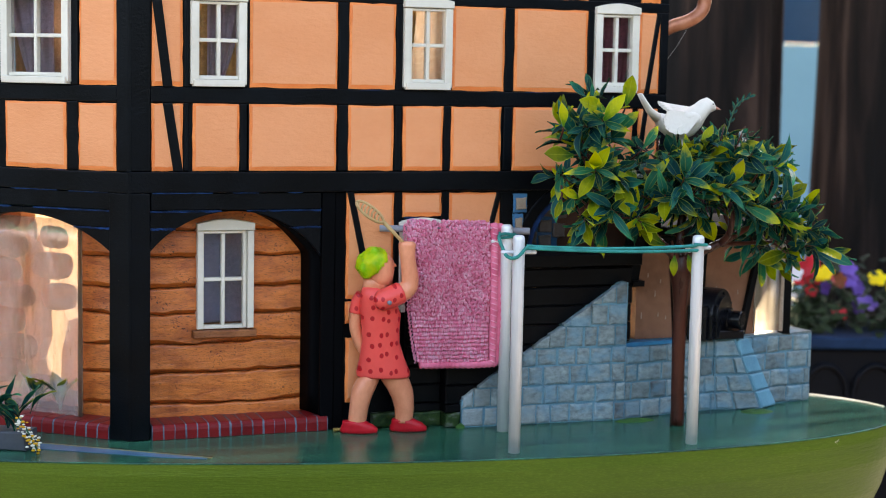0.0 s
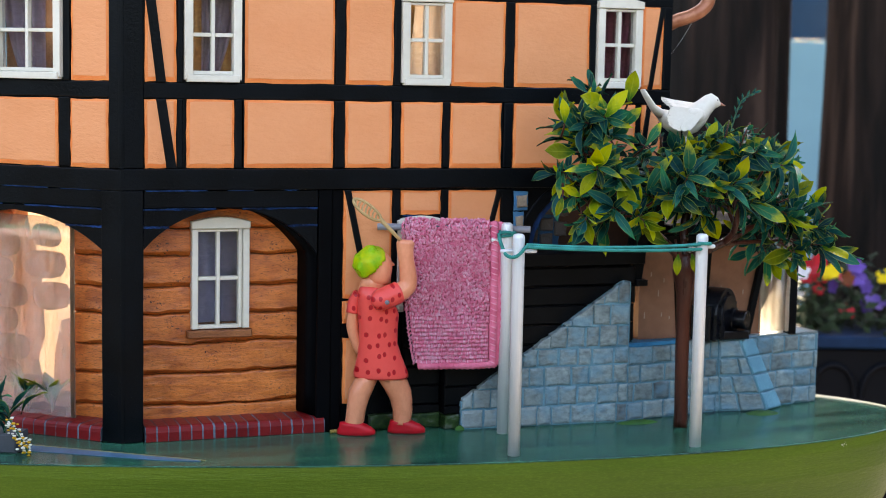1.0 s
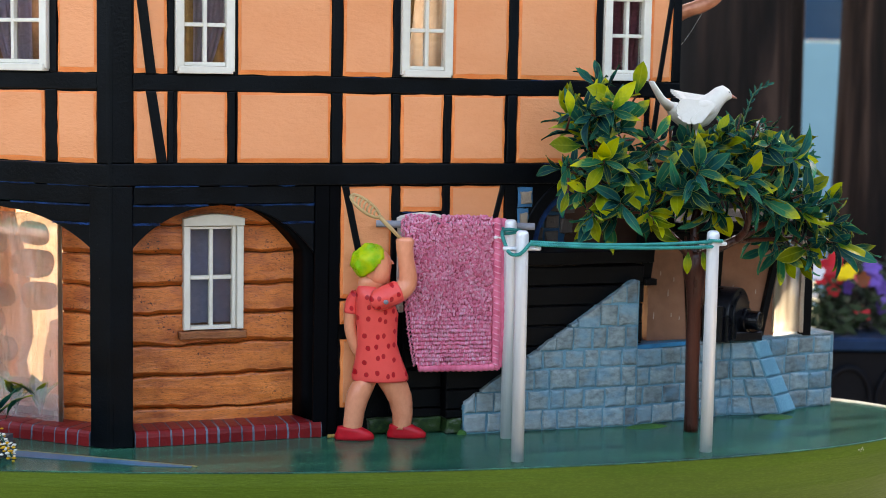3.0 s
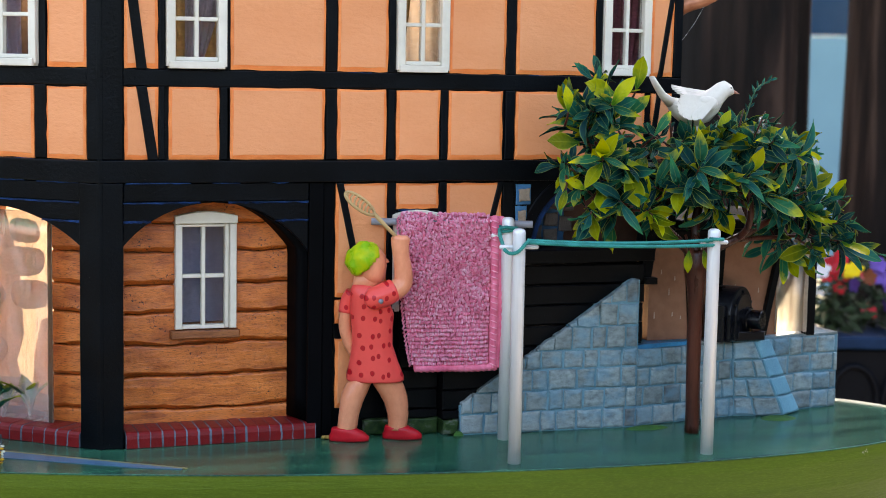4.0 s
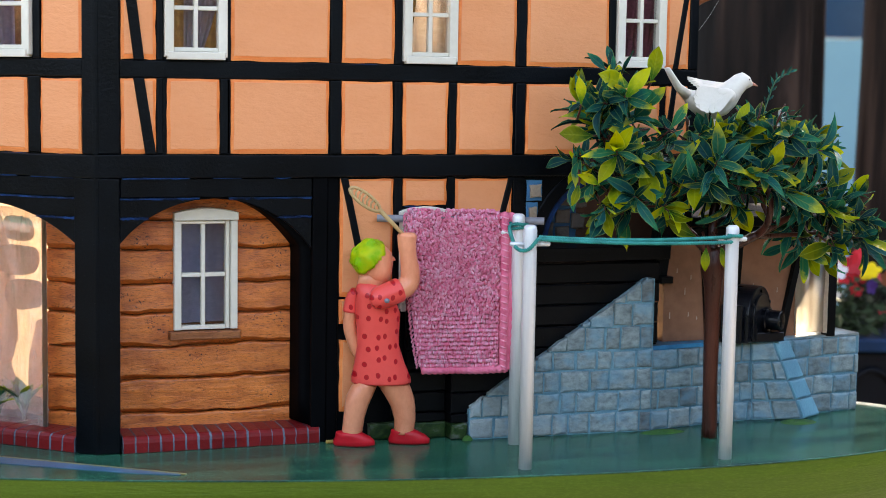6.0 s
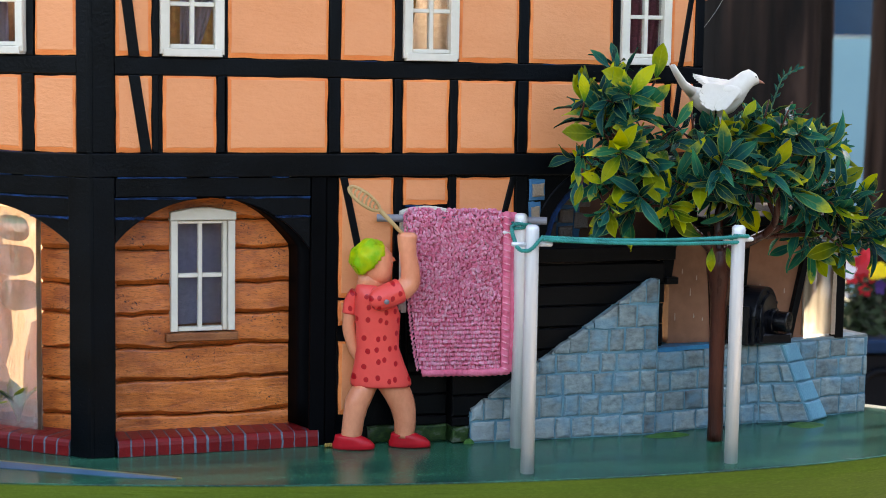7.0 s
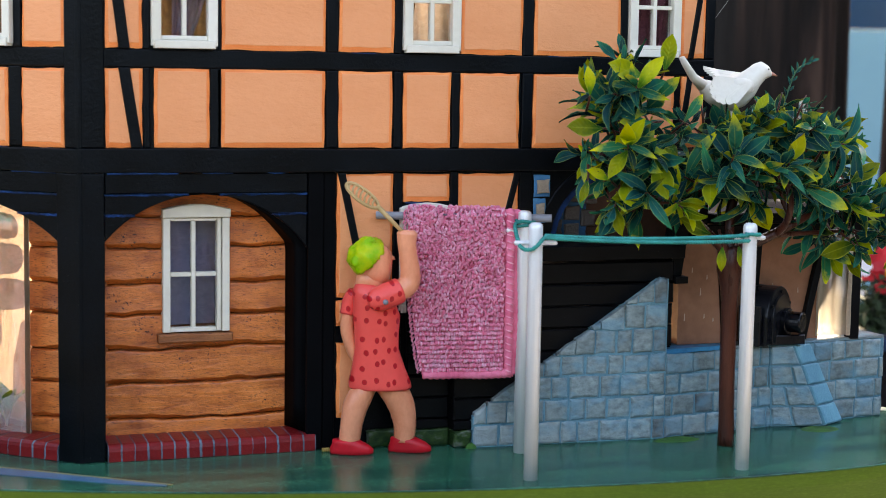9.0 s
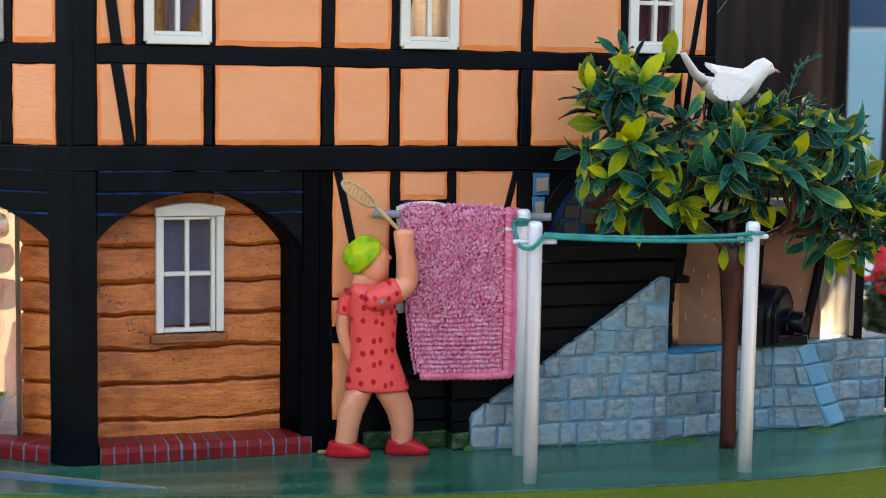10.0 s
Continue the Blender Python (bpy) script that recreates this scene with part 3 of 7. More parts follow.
def plank(fr, u0, u1, z0, z1, d, notch=None):
    """A hand-split board: uneven face, rounded head and a wavy chamfer along its foot."""
    n = max(8, int((u1 - u0) / 0.005))
    us = [u0 + (u1 - u0) * i / n for i in range(n + 1)]
    if notch:
        us = sorted(us + [notch[0] - 1e-5, notch[0] + 1e-5, notch[1] - 1e-5, notch[1] + 1e-5])
    lean, push = 0.04 + 0.05 * ((z0 * 997) % 1), 0.0016 * ((z0 * 613) % 1) - 0.0008
    wav = lambda u, z: 0.0012 * noise.noise((u * 95, z * 300, 2)) + 0.0024 * noise.noise((u * 26, z * 300, 0))
    bm, cols = bmesh.new(), []
    for u in us:
        lo = z0 + wav(u, z0) - 0.0002
        hi = notch[2] if notch and notch[0] < u < notch[1] else z1 + wav(u, z1) - 0.0010 + 0.0008 * noise.noise((u * 60, z1 * 500, 5))
        cham = 0.0030 + 0.0030 * noise.noise((u * 22, z0 * 410, 9)) + 0.0012 * noise.noise((u * 90, z0 * 410, 3))
        cham = min(max(cham, 0.0012), 0.45 * (hi - lo))
        face = lambda z: push + lean * (z0 + 0.013 - z) + 0.0005 * noise.noise((u * 60, z * 120, 4))
        rows = [(hi, -0.008), (hi, -0.0022), (hi - 0.0006, face(hi) - 0.0006), (hi - 0.0018, face(hi))]
        rows += [(hi + (lo + cham - hi) * k, face(hi + (lo + cham - hi) * k)) for k in (0.35, 0.7)]
        rows += [(lo + cham + 0.0006, face(lo + cham)), (lo + cham, face(lo + cham) - 0.0003), (lo + 0.0004, -0.0040), (lo, -0.008)]
        cols.append([bm.verts.new(fr(u, d + dd, z)) for z, dd in rows])
    for p, q in zip(cols, cols[1:]):
        for a, b2, c, e in zip(p, p[1:], q[1:], q):
            bm.faces.new((a, b2, c, e))
    bm.faces.new(cols[0]), bm.faces.new(cols[-1][::-1])
    bmesh.ops.recalc_face_normals(bm, faces=bm.faces)
    part("plank", bm, PLANK, house)


WG = (0.0672, 0.1212, 0.0965, 0.2)
for z0, z1 in zip(ZS, ZS[1:]):
    if z0 < 0.09 < z1:
        plank(fr_right, 0.006, 0.1788, z0, z1, -0.03, (WG[0] + 0.002, WG[1] - 0.002, 0.0895))
    elif z1 > WG[2] and z0 < 0.185:
        plank(fr_right, 0.006, WG[0] + 0.002, z0, z1, -0.03)
        plank(fr_right, WG[1] - 0.002, 0.1788, z0, z1, -0.03)
    else:
        plank(fr_right, 0.006, 0.1788, z0, z1, -0.03)
    plank(fr_left, 0.004, 0.0715 + random.uniform(-0.0012, 0.0012), z0, z1, -0.028)
    if 0.02 < z0 < 0.16:
        part("plank_key", slab_bm(fr_left, rect(0.0295, 0.0365, z0 + 0.002, z0 + 0.0155, 0.0004, 2), -0.03, -0.0262, 0.0008), PLANK, house)
part("recess_backing", wall_bm(fr_right, 0.004, 0.1789, 0.0, 0.2268, [(WG[0] + 0.004, WG[1] - 0.004, WG[2] + 0.004, WG[3] - 0.012)], -0.043, -0.0375), SILLWOOD, house)
part("recess_backing", wall_bm(fr_left, 0.004, 0.074, 0.0, 0.2268, [], -0.041, -0.0355), SILLWOOD, house)
part("window_sill", slab_bm(fr_right, rect(0.0629, 0.1235, 0.0882, 0.0955, 0.0004, 4), -0.034, -0.021, 0.001), SILLWOOD, house, "narrow brown wooden sill")
add_window(fr_right, *WG, -0.03, "white arched window in the plank wall", ((0.05, 0.52, SLATE, 0.0), (0.5, 0.95, SLATE, 0.0)), rail=0.006, sill=False, side=0.0042)
bm = slab_bm(fr_right, rect(0.06, 0.128, 0.09, 0.205), -0.075, -0.07)
part("inner_wall", bm, SLATE, house)
for (a, b2), lab, dr in zip(R_WIN, ("white arched window with cream and lilac curtains", "white arched window with cream curtains", "white arched window with dark rose curtains"),
                            (((0.35, 1.0, LILAC, 0.55), (0.0, 1.0, GOLD, 0.0)), ((0.0, 0.35, GOLD, 0.5), (0.0, 1.0, BEIGE, 0.0)), ((0.25, 1.0, ROSE, 0.25), (0.0, 1.0, SLATED, 0.0)))):
    add_window(fr_right, a, b2, 0.3255, 0.411, 0.001, lab, dr)
add_window(fr_left, *L_WIN[0], 0.3255, 0.414, 0.001, "white arched window with lilac curtains", ((0.35, 1.0, LILAC, 0.4), (0.0, 1.0, BROWN, 0.0)))

# red brick kerb with pale joints
def kerb(fr, u0, u1, n, d):
    """Rounded red bricks in a row; the pale joints between them are brushed on by hand and wander."""
    cross = lambda d_, u_, z: fr(u_, d_, z)
    prof = lambda o: [(-0.0335, 0.0003), (d - o, 0.0003), (d - o, 0.003), (d - o, 0.006), (d - o, 0.0085), (d - o - 0.0007, 0.0112), (d - o - 0.0026, 0.0131), (d - o - 0.005, 0.0138 - o), (d - o - 0.009, 0.0139 - o), (-0.0335, 0.0138 - o)]
    part("kerb_bed", slab_bm(cross, prof(0.0004), u0, u1), BLUELINE, house, "pale blue-grey joint bed")
    step = (u1 - u0) / n
    sway = lambda i, z, d_: 0.0007 * noise.noise((i * 7.3, z * 260, d_ * 260)) + 0.0004 * noise.noise((i * 3.1, z * 900, d_ * 900))
    gap = [random.uniform(0.0003, 0.0011) for i in range(n + 1)]
    for i in range(n):
        k = random.uniform(-0.0003, 0.0002)
        bm, ends = bmesh.new(), []
        for j, e in ((i, gap[i]), (i + 1, -gap[i + 1])):
            ends.append([bm.verts.new(fr(u0 + step * j + e + sway(j, z, d_), d_, z)) for d_, z in prof(k)])
        bm.faces.new(ends[0]), bm.faces.new(ends[1][::-1])
        for a, b2 in zip(range(len(ends[0])), list(range(1, len(ends[0]))) + [0]):
            bm.faces.new((ends[0][a], ends[0][b2], ends[1][b2], ends[1][a]))
        bmesh.ops.recalc_face_normals(bm, faces=bm.faces)
        part("brick", bm, REDBRICK, house)


kerb(fr_right, 0.0195, 0.1865, 16, 0.0062)
kerb(fr_left, 0.0195, 0.2, 15, 0.0055)

# lower front beside the arcade: panels, brace, hidden window behind the towel
part("wall_board", wall_bm(fr_right, 0.203, 0.372, 0.0, 0.2268, [(0.26, 0.3, 0.12, 0.195)], -0.009, -0.001), BLACK, house)
for u0, u1, z0, z1 in ((0.2035, 0.2505, 0.1245, 0.2255), (0.2035, 0.2505, 0.1015, 0.1225), (0.2045, 0.2232, 0.0256, 0.0875), (0.2592, 0.2988, 0.2025, 0.2252), (0.3072, 0.3598, 0.1015, 0.2252)):
    add_panel(fr_right, u0, u1, z0, z1, 0.0026)
add_timber(fr_right, brace(0.2068, 0.2265, 0.2235, 0.15, 0.0062), d1=0.0042, name="timber_brace")
add_timber(fr_right, brace(0.3585, 0.2265, 0.3345, 0.13, 0.0055), d1=0.0042, name="timber_brace")
add_timber(fr_right, rect(0.2238, 0.2506, 0.0145, 0.0875, 0.0003, 4), d1=0.0022, name="timber_post")
for u0, u1 in ((0.251, 0.2585), (0.2994, 0.3066), (0.3602, 0.3718)):
    add_timber(fr_right, rect(u0, u1, 0.02, 0.2268, 0.0002, 5), d1=0.0028, name="timber_post")
add_window(fr_right, 0.256, 0.303, 0.113, 0.2015, -0.001, "white arched window behind the hanging cloth", ((0.0, 1.0, CREAM, 0.0),))

# black weatherboards over the slanting stone wall
for i in range(8):
    z0, z1 = max(0.0142, 0.004 + i * 0.0185), 0.004 + (i + 1) * 0.0185 - 0.0008
    for a, b2, d in ((0.262, 0.2985, 0.0105), (0.299, 0.494 + 0.0003 * i, 0.0235)):
        part("weatherboard", slab_bm(fr_right, rect(a, b2, z0, z1, 0.0003, 5), 0.0035, d - 0.0012 * (i % 2), 0.0012), BLACK_M, house)
# mossy base course under the boards
MOSSY, nt, b = node_mat("mossy_base_paint", 0.5, 0, 0.25)
patchy = noise_tex(nt, coords(nt, (1, 1, 1.6)), 75, 4, 0.6)
c = ramp(nt, patchy, [(0.36, (0.085, 0.10, 0.08)), (0.46, (0.022, 0.055, 0.010)), (0.58, (0.005, 0.024, 0.007)), (0.72, (0.035, 0.10, 0.006))])
nt.links.new(c, b.inputs["Base Color"])
bump(nt, b, noise_tex(nt, coords(nt), 260, 3), 0.6, 0.001)
for u0, u1, d in ((0.2300, 0.2620, 0.0080), (0.2624, 0.2982, 0.0125), (0.2988, 0.3136, 0.0255)):
    part("base_stone", slab_bm(fr_right, rect(u0, u1, 0.0002, 0.0138, 0.0006, 4), 0.0, d, 0.0016, 2), MOSSY, house, "green mossy painted base stone")
add_timber(fr_right, rect(0.372, 0.504, 0.1535, 0.1655, 0.0003, 5), d0=-0.02, d1=0.027, name="ledge_board")
add_timber(fr_right, brace(0.498, 0.134, 0.511, 0.226, 0.012), d0=0.0, d1=0.02, name="timber_brace")
add_timber(fr_right, rect(0.496, 0.508, 0.1315, 0.1375), d0=0.0, d1=0.026, name="ledge_bracket")

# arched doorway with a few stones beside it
# the recess's shade is put into the brown of its wall and its stones
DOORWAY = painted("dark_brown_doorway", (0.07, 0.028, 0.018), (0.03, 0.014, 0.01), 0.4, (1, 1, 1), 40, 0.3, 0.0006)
STONE_D = painted("dark_door_stone", (0.11, 0.085, 0.07), (0.05, 0.042, 0.04), 0.5, (1, 1, 1), 120, 0.8, 0.002, 0.4)
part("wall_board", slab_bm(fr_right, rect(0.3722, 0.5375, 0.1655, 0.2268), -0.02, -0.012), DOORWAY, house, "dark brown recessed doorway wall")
n = 20
ring = [(0.452 + r * math.cos(math.pi * (1 - i / n)), 0.166 + r * 0.98 * math.sin(math.pi * (1 - i / n))) for r, rng in ((0.0735, range(n + 1)), (0.0625, range(n, -1, -1))) for i in rng]
part("arch_ring", slab_bm(fr_right, ring, -0.012, 0.002, 0.0008), BLACK, house)
ring = [(0.452 + r * math.cos(math.pi * (1 - i / n)), 0.166 + r * 0.98 * math.sin(math.pi * (1 - i / n))) for r, rng in ((0.0622, range(n + 1)), (0.0575, range(n, -1, -1))) for i in rng]
part("arch_edge", slab_bm(fr_right, ring, -0.0115, 0.0004), SEAM, house, "blue painted arch edge")
outer = [(0.3722, 0.166), (0.3722, 0.2268)] + [(0.452 + 0.0737 * math.cos(math.pi * (1 - i / 24)), 0.166 + 0.0724 * math.sin(math.pi * (1 - i / 24))) for i in range(12, -1, -1)]
part("spandrel_board", slab_bm(fr_right, outer, -0.0115, 0.0012), BLACK, house)
PALEBLUE = painted("pale_blue_joint_paint", (0.035, 0.18, 0.33), (0.015, 0.08, 0.17), 0.4, (1, 1, 1), 120, 0.4, 0.0006)
# joint blue darkened for the dim inside of the doorway
DEEPBLUE = painted("deep_blue_joint_paint", (0.012, 0.08, 0.17), (0.006, 0.04, 0.09), 0.4, (1, 1, 1), 120, 0.4, 0.0006)
TANSTONE = painted("tan_door_stone", (0.36, 0.28, 0.2), (0.2, 0.15, 0.11), 0.5, (1, 1, 1), 120, 0.8, 0.002)
for u0, u1, z0, z1 in ((0.3735, 0.3885, 0.2050, 0.2240), (0.3735, 0.3845, 0.1830, 0.2040)):
    part("joint_patch", slab_bm(fr_right, rect(u0, u1, z0, z1, 0.0004, 3), 0.0, 0.0022, 0.0006), PALEBLUE, house, "blue painted joint")
    part("stone", slab_bm(fr_right, rect(u0 + 0.0026, u1 - 0.0016, z0 + 0.0032, z1 - 0.0042, 0.0006, 3), 0.001, 0.0045, 0.0012, 2), TANSTONE, house)
part("joint_patch", slab_bm(fr_right, rect(0.3905, 0.428, 0.168, 0.2, 0.001, 5), -0.0119, -0.0112, 0.0003), DEEPBLUE, house, "blue painted joint")
for u0, z0, w, h in ((0.392, 0.1885, 0.0125, 0.0125), (0.392, 0.1725, 0.0125, 0.0125), (0.4068, 0.184, 0.0135, 0.0125), (0.4068, 0.1685, 0.0135, 0.0125), (0.4225, 0.179, 0.0125, 0.0135), (0.424, 0.198, 0.0125, 0.0125), (0.409, 0.2, 0.0125, 0.0115)):
    part("stone", slab_bm(fr_right, rect(u0, u0 + w, z0, z0 + h, 0.0006, 3), -0.0115, -0.0085, 0.0012, 2), STONE_D, house)

# low wing: tan plaster between black posts, a clear sheet at its end
WING = 0.18
rq = random.Random(31)
DRIP = painted("pale_dried_drip", (0.50, 0.36, 0.28), (0.38, 0.24, 0.18), 0.3)
part("wall_board", slab_bm(fr_right, rect(0.5045, 0.6545, 0.06, WING), -0.012, -0.004), PLASTER, house, "tan plastered wing wall")
part("wall_board", slab_bm(line_frame((0.6545, 0.0125), (0.6545, 0.12)), rect(0.001, 0.106, 0.0, WING), -0.008, 0.0), PLASTER, house)
add_timber(line_frame((0.6935, 0.105), (0.6935, 0.117)), rect(0.0, 0.012, 0.0, WING), d0=-0.012, d1=0.0, name="timber_post")
part("roof", slab_bm(flat, [(0.5385, -0.012), (0.704, -0.012), (0.704, 0.13), (0.5385, 0.13)], WING + 0.001, WING + 0.010, 0.001), BLACK, house, "black wing roof edge")
part("wall_board", slab_bm(fr_right, rect(0.5045, 0.5492, 0.0768, WING - 0.013), -0.0035, 0.0145), PLASTER, house, "tan plastered wing wall")
add_timber(fr_right, brace(0.5435, WING - 0.013, 0.5505, 0.0768, 0.007), d0=0.0146, d1=0.0185, name="timber_post")
for ol in (brace(0.5885, WING, 0.5825, 0.0745, 0.009), brace(0.6575, WING, 0.636, 0.0745, 0.0068), rect(0.682, 0.6935, 0.073, WING), rect(0.5045, 0.682, WING - 0.012, WING - 0.001)):
    add_timber(fr_right, ol, d0=-0.0045, d1=0.002, name="timber_post")
# ---- the slanting stone wall ----
stone_wall = thing("stone_wall", (0.5, -0.02, 0), "grey painted model stone wall with pale blue joints and a slanting top", "stone wall")
FA = line_frame((0.3140, -0.027), (0.4850, -0.0345))
FB = line_frame((0.4853, -0.0315), (0.7235, 0.0045))
LA, LB = 0.1712, 0.2409


def masonry(fr, length, courses, top, parent, wid, seed):
    """Courses of stones with recessed blue joints; top(u) is the wall's upper edge."""
    rs = random.Random(seed)
    z = 0.0
    for h in courses:
        u = -rs.uniform(0, wid * 0.6)
        while u < length:
            w = wid * rs.choice((0.7, 0.85, 0.95, 1.05, 1.25)) * rs.uniform(0.93, 1.07)
            a, b2 = max(u, 0.0) + 0.0004, min(u + w, length) - 0.0004
            u += w
            zt = z + h
            if b2 - a < 0.004:
                continue
            ol = [(a, z + 0.0004)]
            if top(b2) > z + 0.0018:
                ol.append((b2, z + 0.0004))
            else:
                continue
            if top(a) < z + 0.0018:
                k = [a + (b2 - a) * i / 20 for i in range(21) if top(a + (b2 - a) * i / 20) > z + 0.0016]
                ol[0] = (k[0], z + 0.0004)
                a = k[0]
            t1, t0 = min(zt - 0.0004, top(b2)), min(zt - 0.0004, top(a))
            ol.append((b2, t1))
            if top(a) < zt - 0.0004 < top(b2):
                k = [a + (b2 - a) * i / 20 for i in range(21) if top(a + (b2 - a) * i / 20) > zt - 0.0004]
                ol.append((k[0], zt - 0.0004))
            ol.append((a, max(t0, z + 0.0012)))
            ol = [((p[0] + k * (q[0] - p[0])), (p[1] + k * (q[1] - p[1]))) for p, q in zip(ol, ol[1:] + ol[:1]) for k in (0.0, 0.5)]
            ol = [(p + rs.uniform(-0.0006, 0.0006), q + rs.uniform(-0.0007, 0.0007)) for p, q in ol]
            part("stone", slab_bm(fr, ol, -0.004, rs.uniform(0.0013, 0.0026), 0.0030, 3), STONE, parent)
        z += h


slope = lambda u: 0.0285 + u * (0.1385 - 0.0285) / 0.1645 if u < 0.1645 else 0.1385
core = [(0, 0), (LA, 0), (LA, 0.1375), (0.1645, 0.1365), (0.0, 0.026)]
part("joint_bed", slab_bm(FA, core, -0.012, 0.0004), JOINT, stone_wall, "pale blue painted joints")
masonry(FA, LA, (0.0188, 0.0190, 0.0192, 0.0175, 0.0210, 0.0208, 0.0225), slope, stone_wall, 0.0212, 3)
part("joint_bed", slab_bm(FB, rect(0, LB, 0, 0.0718), -0.03, 0.0004), JOINT, stone_wall)
masonry(FB, LB, (0.0180, 0.0182, 0.0184, 0.0182), lambda u: 0.0724, stone_wall, 0.0228, 8)
part("ledge", slab_bm(FB, rect(0.0, 0.068, 0.0725, 0.0765, 0.0004, 8), -0.045, 0.0016, 0.0012), LEDGE, stone_wall, "blue painted top ledge")
part("ledge", slab_bm(FB, rect(0.0685, LB, 0.0725, 0.0745, 0.0004, 12), -0.045, 0.0004, 0.0008), STONE, stone_wall, "grey painted top ledge")
END = line_frame((0.7235, 0.0046), (0.7235, 0.05))
part("joint_bed", slab_bm(END, rect(0, 0.045, 0, 0.0718), -0.02, -0.0016), JOINT, stone_wall)
masonry(END, 0.045, (0.0180, 0.0182, 0.0184, 0.0182), lambda u: 0.0724, stone_wall, 0.02, 5)
# buttress: a shallow pier with a sloping front
SLOPE = painted("pale_blue_stone_paint", (0.15, 0.40, 0.49), (0.10, 0.28, 0.37), 0.4, (1, 1, 1), 120, 0.6, 0.0012)
# corners in (along, out, up): the grey flank and the slope share the ridge from the top down to the board
B_TL, B_TM, B_TR = (0.1095, 0.002, 0.0735), (0.1286, 0.0100, 0.0738), (0.1518, 0.0035, 0.0732)
B_BL, B_BM, B_BR = (0.1129, 0.003, 0.0004), (0.1609, 0.0185, 0.0004), (0.1895, 0.0075, 0.0004)
corner = lambda p, off=0.0: FB(p[0], p[1] + off, p[2])
bm = bmesh.new()
top_v, low_v = [[bm.verts.new(corner(p)) for p in ring] for ring in ((B_TL, B_TM, B_TR, (0.1518, -0.02, 0.0732), (0.1095, -0.02, 0.0735)), (B_BL, B_BM, B_BR, (0.1895, -0.02, 0.0004), (0.1129, -0.02, 0.0004)))]
for i in range(5):
    bm.faces.new((top_v[i], top_v[(i + 1) % 5], low_v[(i + 1) % 5], low_v[i]))
bm.faces.new(top_v), bm.faces.new(low_v[::-1])
bmesh.ops.recalc_face_normals(bm, faces=bm.faces)
part("buttress", bm, JOINT, stone_wall, "sloping buttress under its painted stones")


def flank_stone(a, b2, c, e, s0, s1, k0, k1, mat, rs, label=""):
    """A rounded stone on the quad a-b-c-e (top left, top right, low right, low left) between shares s across and k down."""
    pt = lambda s, k: (Vector(a).lerp(Vector(b2), s)).lerp(Vector(e).lerp(Vector(c), s), k)
    o, r, dn = (Vector(FB(*pt(s, k))) for s, k in ((0.5, 0.5), (0.6, 0.5), (0.5, 0.6)))
    nrm = (r - o).cross(dn - o).normalized()
    nrm = nrm if nrm.y < 0 else -nrm
    ring = [(s0, k0), ((s0 + s1) / 2, k0), (s1, k0), (s1, (k0 + k1) / 2), (s1, k1), ((s0 + s1) / 2, k1), (s0, k1), (s0, (k0 + k1) / 2)]
    bm, rows = bmesh.new(), []
    mid = ((s0 + s1) / 2, (k0 + k1) / 2)
    jig = [(rs.uniform(-0.012, 0.012), rs.uniform(-0.008, 0.008)) for _ in ring]
    for shrink, up in ((1.0, -0.002), (1.0, 0.0006), (0.95, 0.0016), (0.84, 0.0022)):
        rows.append([bm.verts.new(Vector(FB(*pt(mid[0] + (s - mid[0]) * shrink + j[0], mid[1] + (k - mid[1]) * shrink + j[1]))) + nrm * up) for (s, k), j in zip(ring, jig)])
    for p, q in zip(rows, rows[1:]):
        for i in range(8):
            bm.faces.new((p[i], p[(i + 1) % 8], q[(i + 1) % 8], q[i]))
    bm.faces.new(rows[-1]), bm.faces.new(rows[0][::-1])
    bmesh.ops.recalc_face_normals(bm, faces=bm.faces)
    part("stone", bm, mat, stone_wall, label)


rs = random.Random(11)
for i, cuts in enumerate(((0.0, 1.0), (0.0, 0.66, 1.0), (0.0, 0.36, 1.0), (0.0, 0.42, 1.0))):
    for s0, s1 in zip(cuts, cuts[1:]):
        flank_stone(B_TL, B_TM, B_BM, B_BL, s0 + 0.03, s1 - 0.03, i / 4 + 0.015, (i + 1) / 4 - 0.015, STONE, rs)
    flank_stone(B_TM, B_TR, B_BR, B_BM, 0.02, 0.97, i / 4 + 0.008, (i + 1) / 4 - 0.012, SLOPE, rs, "pale blue painted sloping stone")

# ---- washing poles, bar and cord ----
def post_thing(name, x, y, h, r, label, peg_z, peg_turn, peg_len):
    e = thing(name, (x, y, 0), label, "pole", "aluminium poles")
    prof = [(0, r), (h - 0.004, r), (h - 0.0015, r * 0.93), (h, r * 0.62)]
    bm = tube_bm([(x, y, z) for z, _ in prof], [q for _, q in prof], 20)
    part("tube", bm, ALU, e, smooth=True)
    c, s = math.cos(radians(peg_turn)), math.sin(radians(peg_turn))
    for k in (-1, 1):
        part("peg", tube_bm([(x + k * c * r * 0.7, y + k * s * r * 0.7, peg_z), (x + k * c * (peg_len - 0.001), y + k * s * (peg_len - 0.001), peg_z), (x + k * c * peg_len, y + k * s * peg_len, peg_z)], [0.0019, 0.0019, 0.0012], 10), ALU, e, smooth=True)
    return e


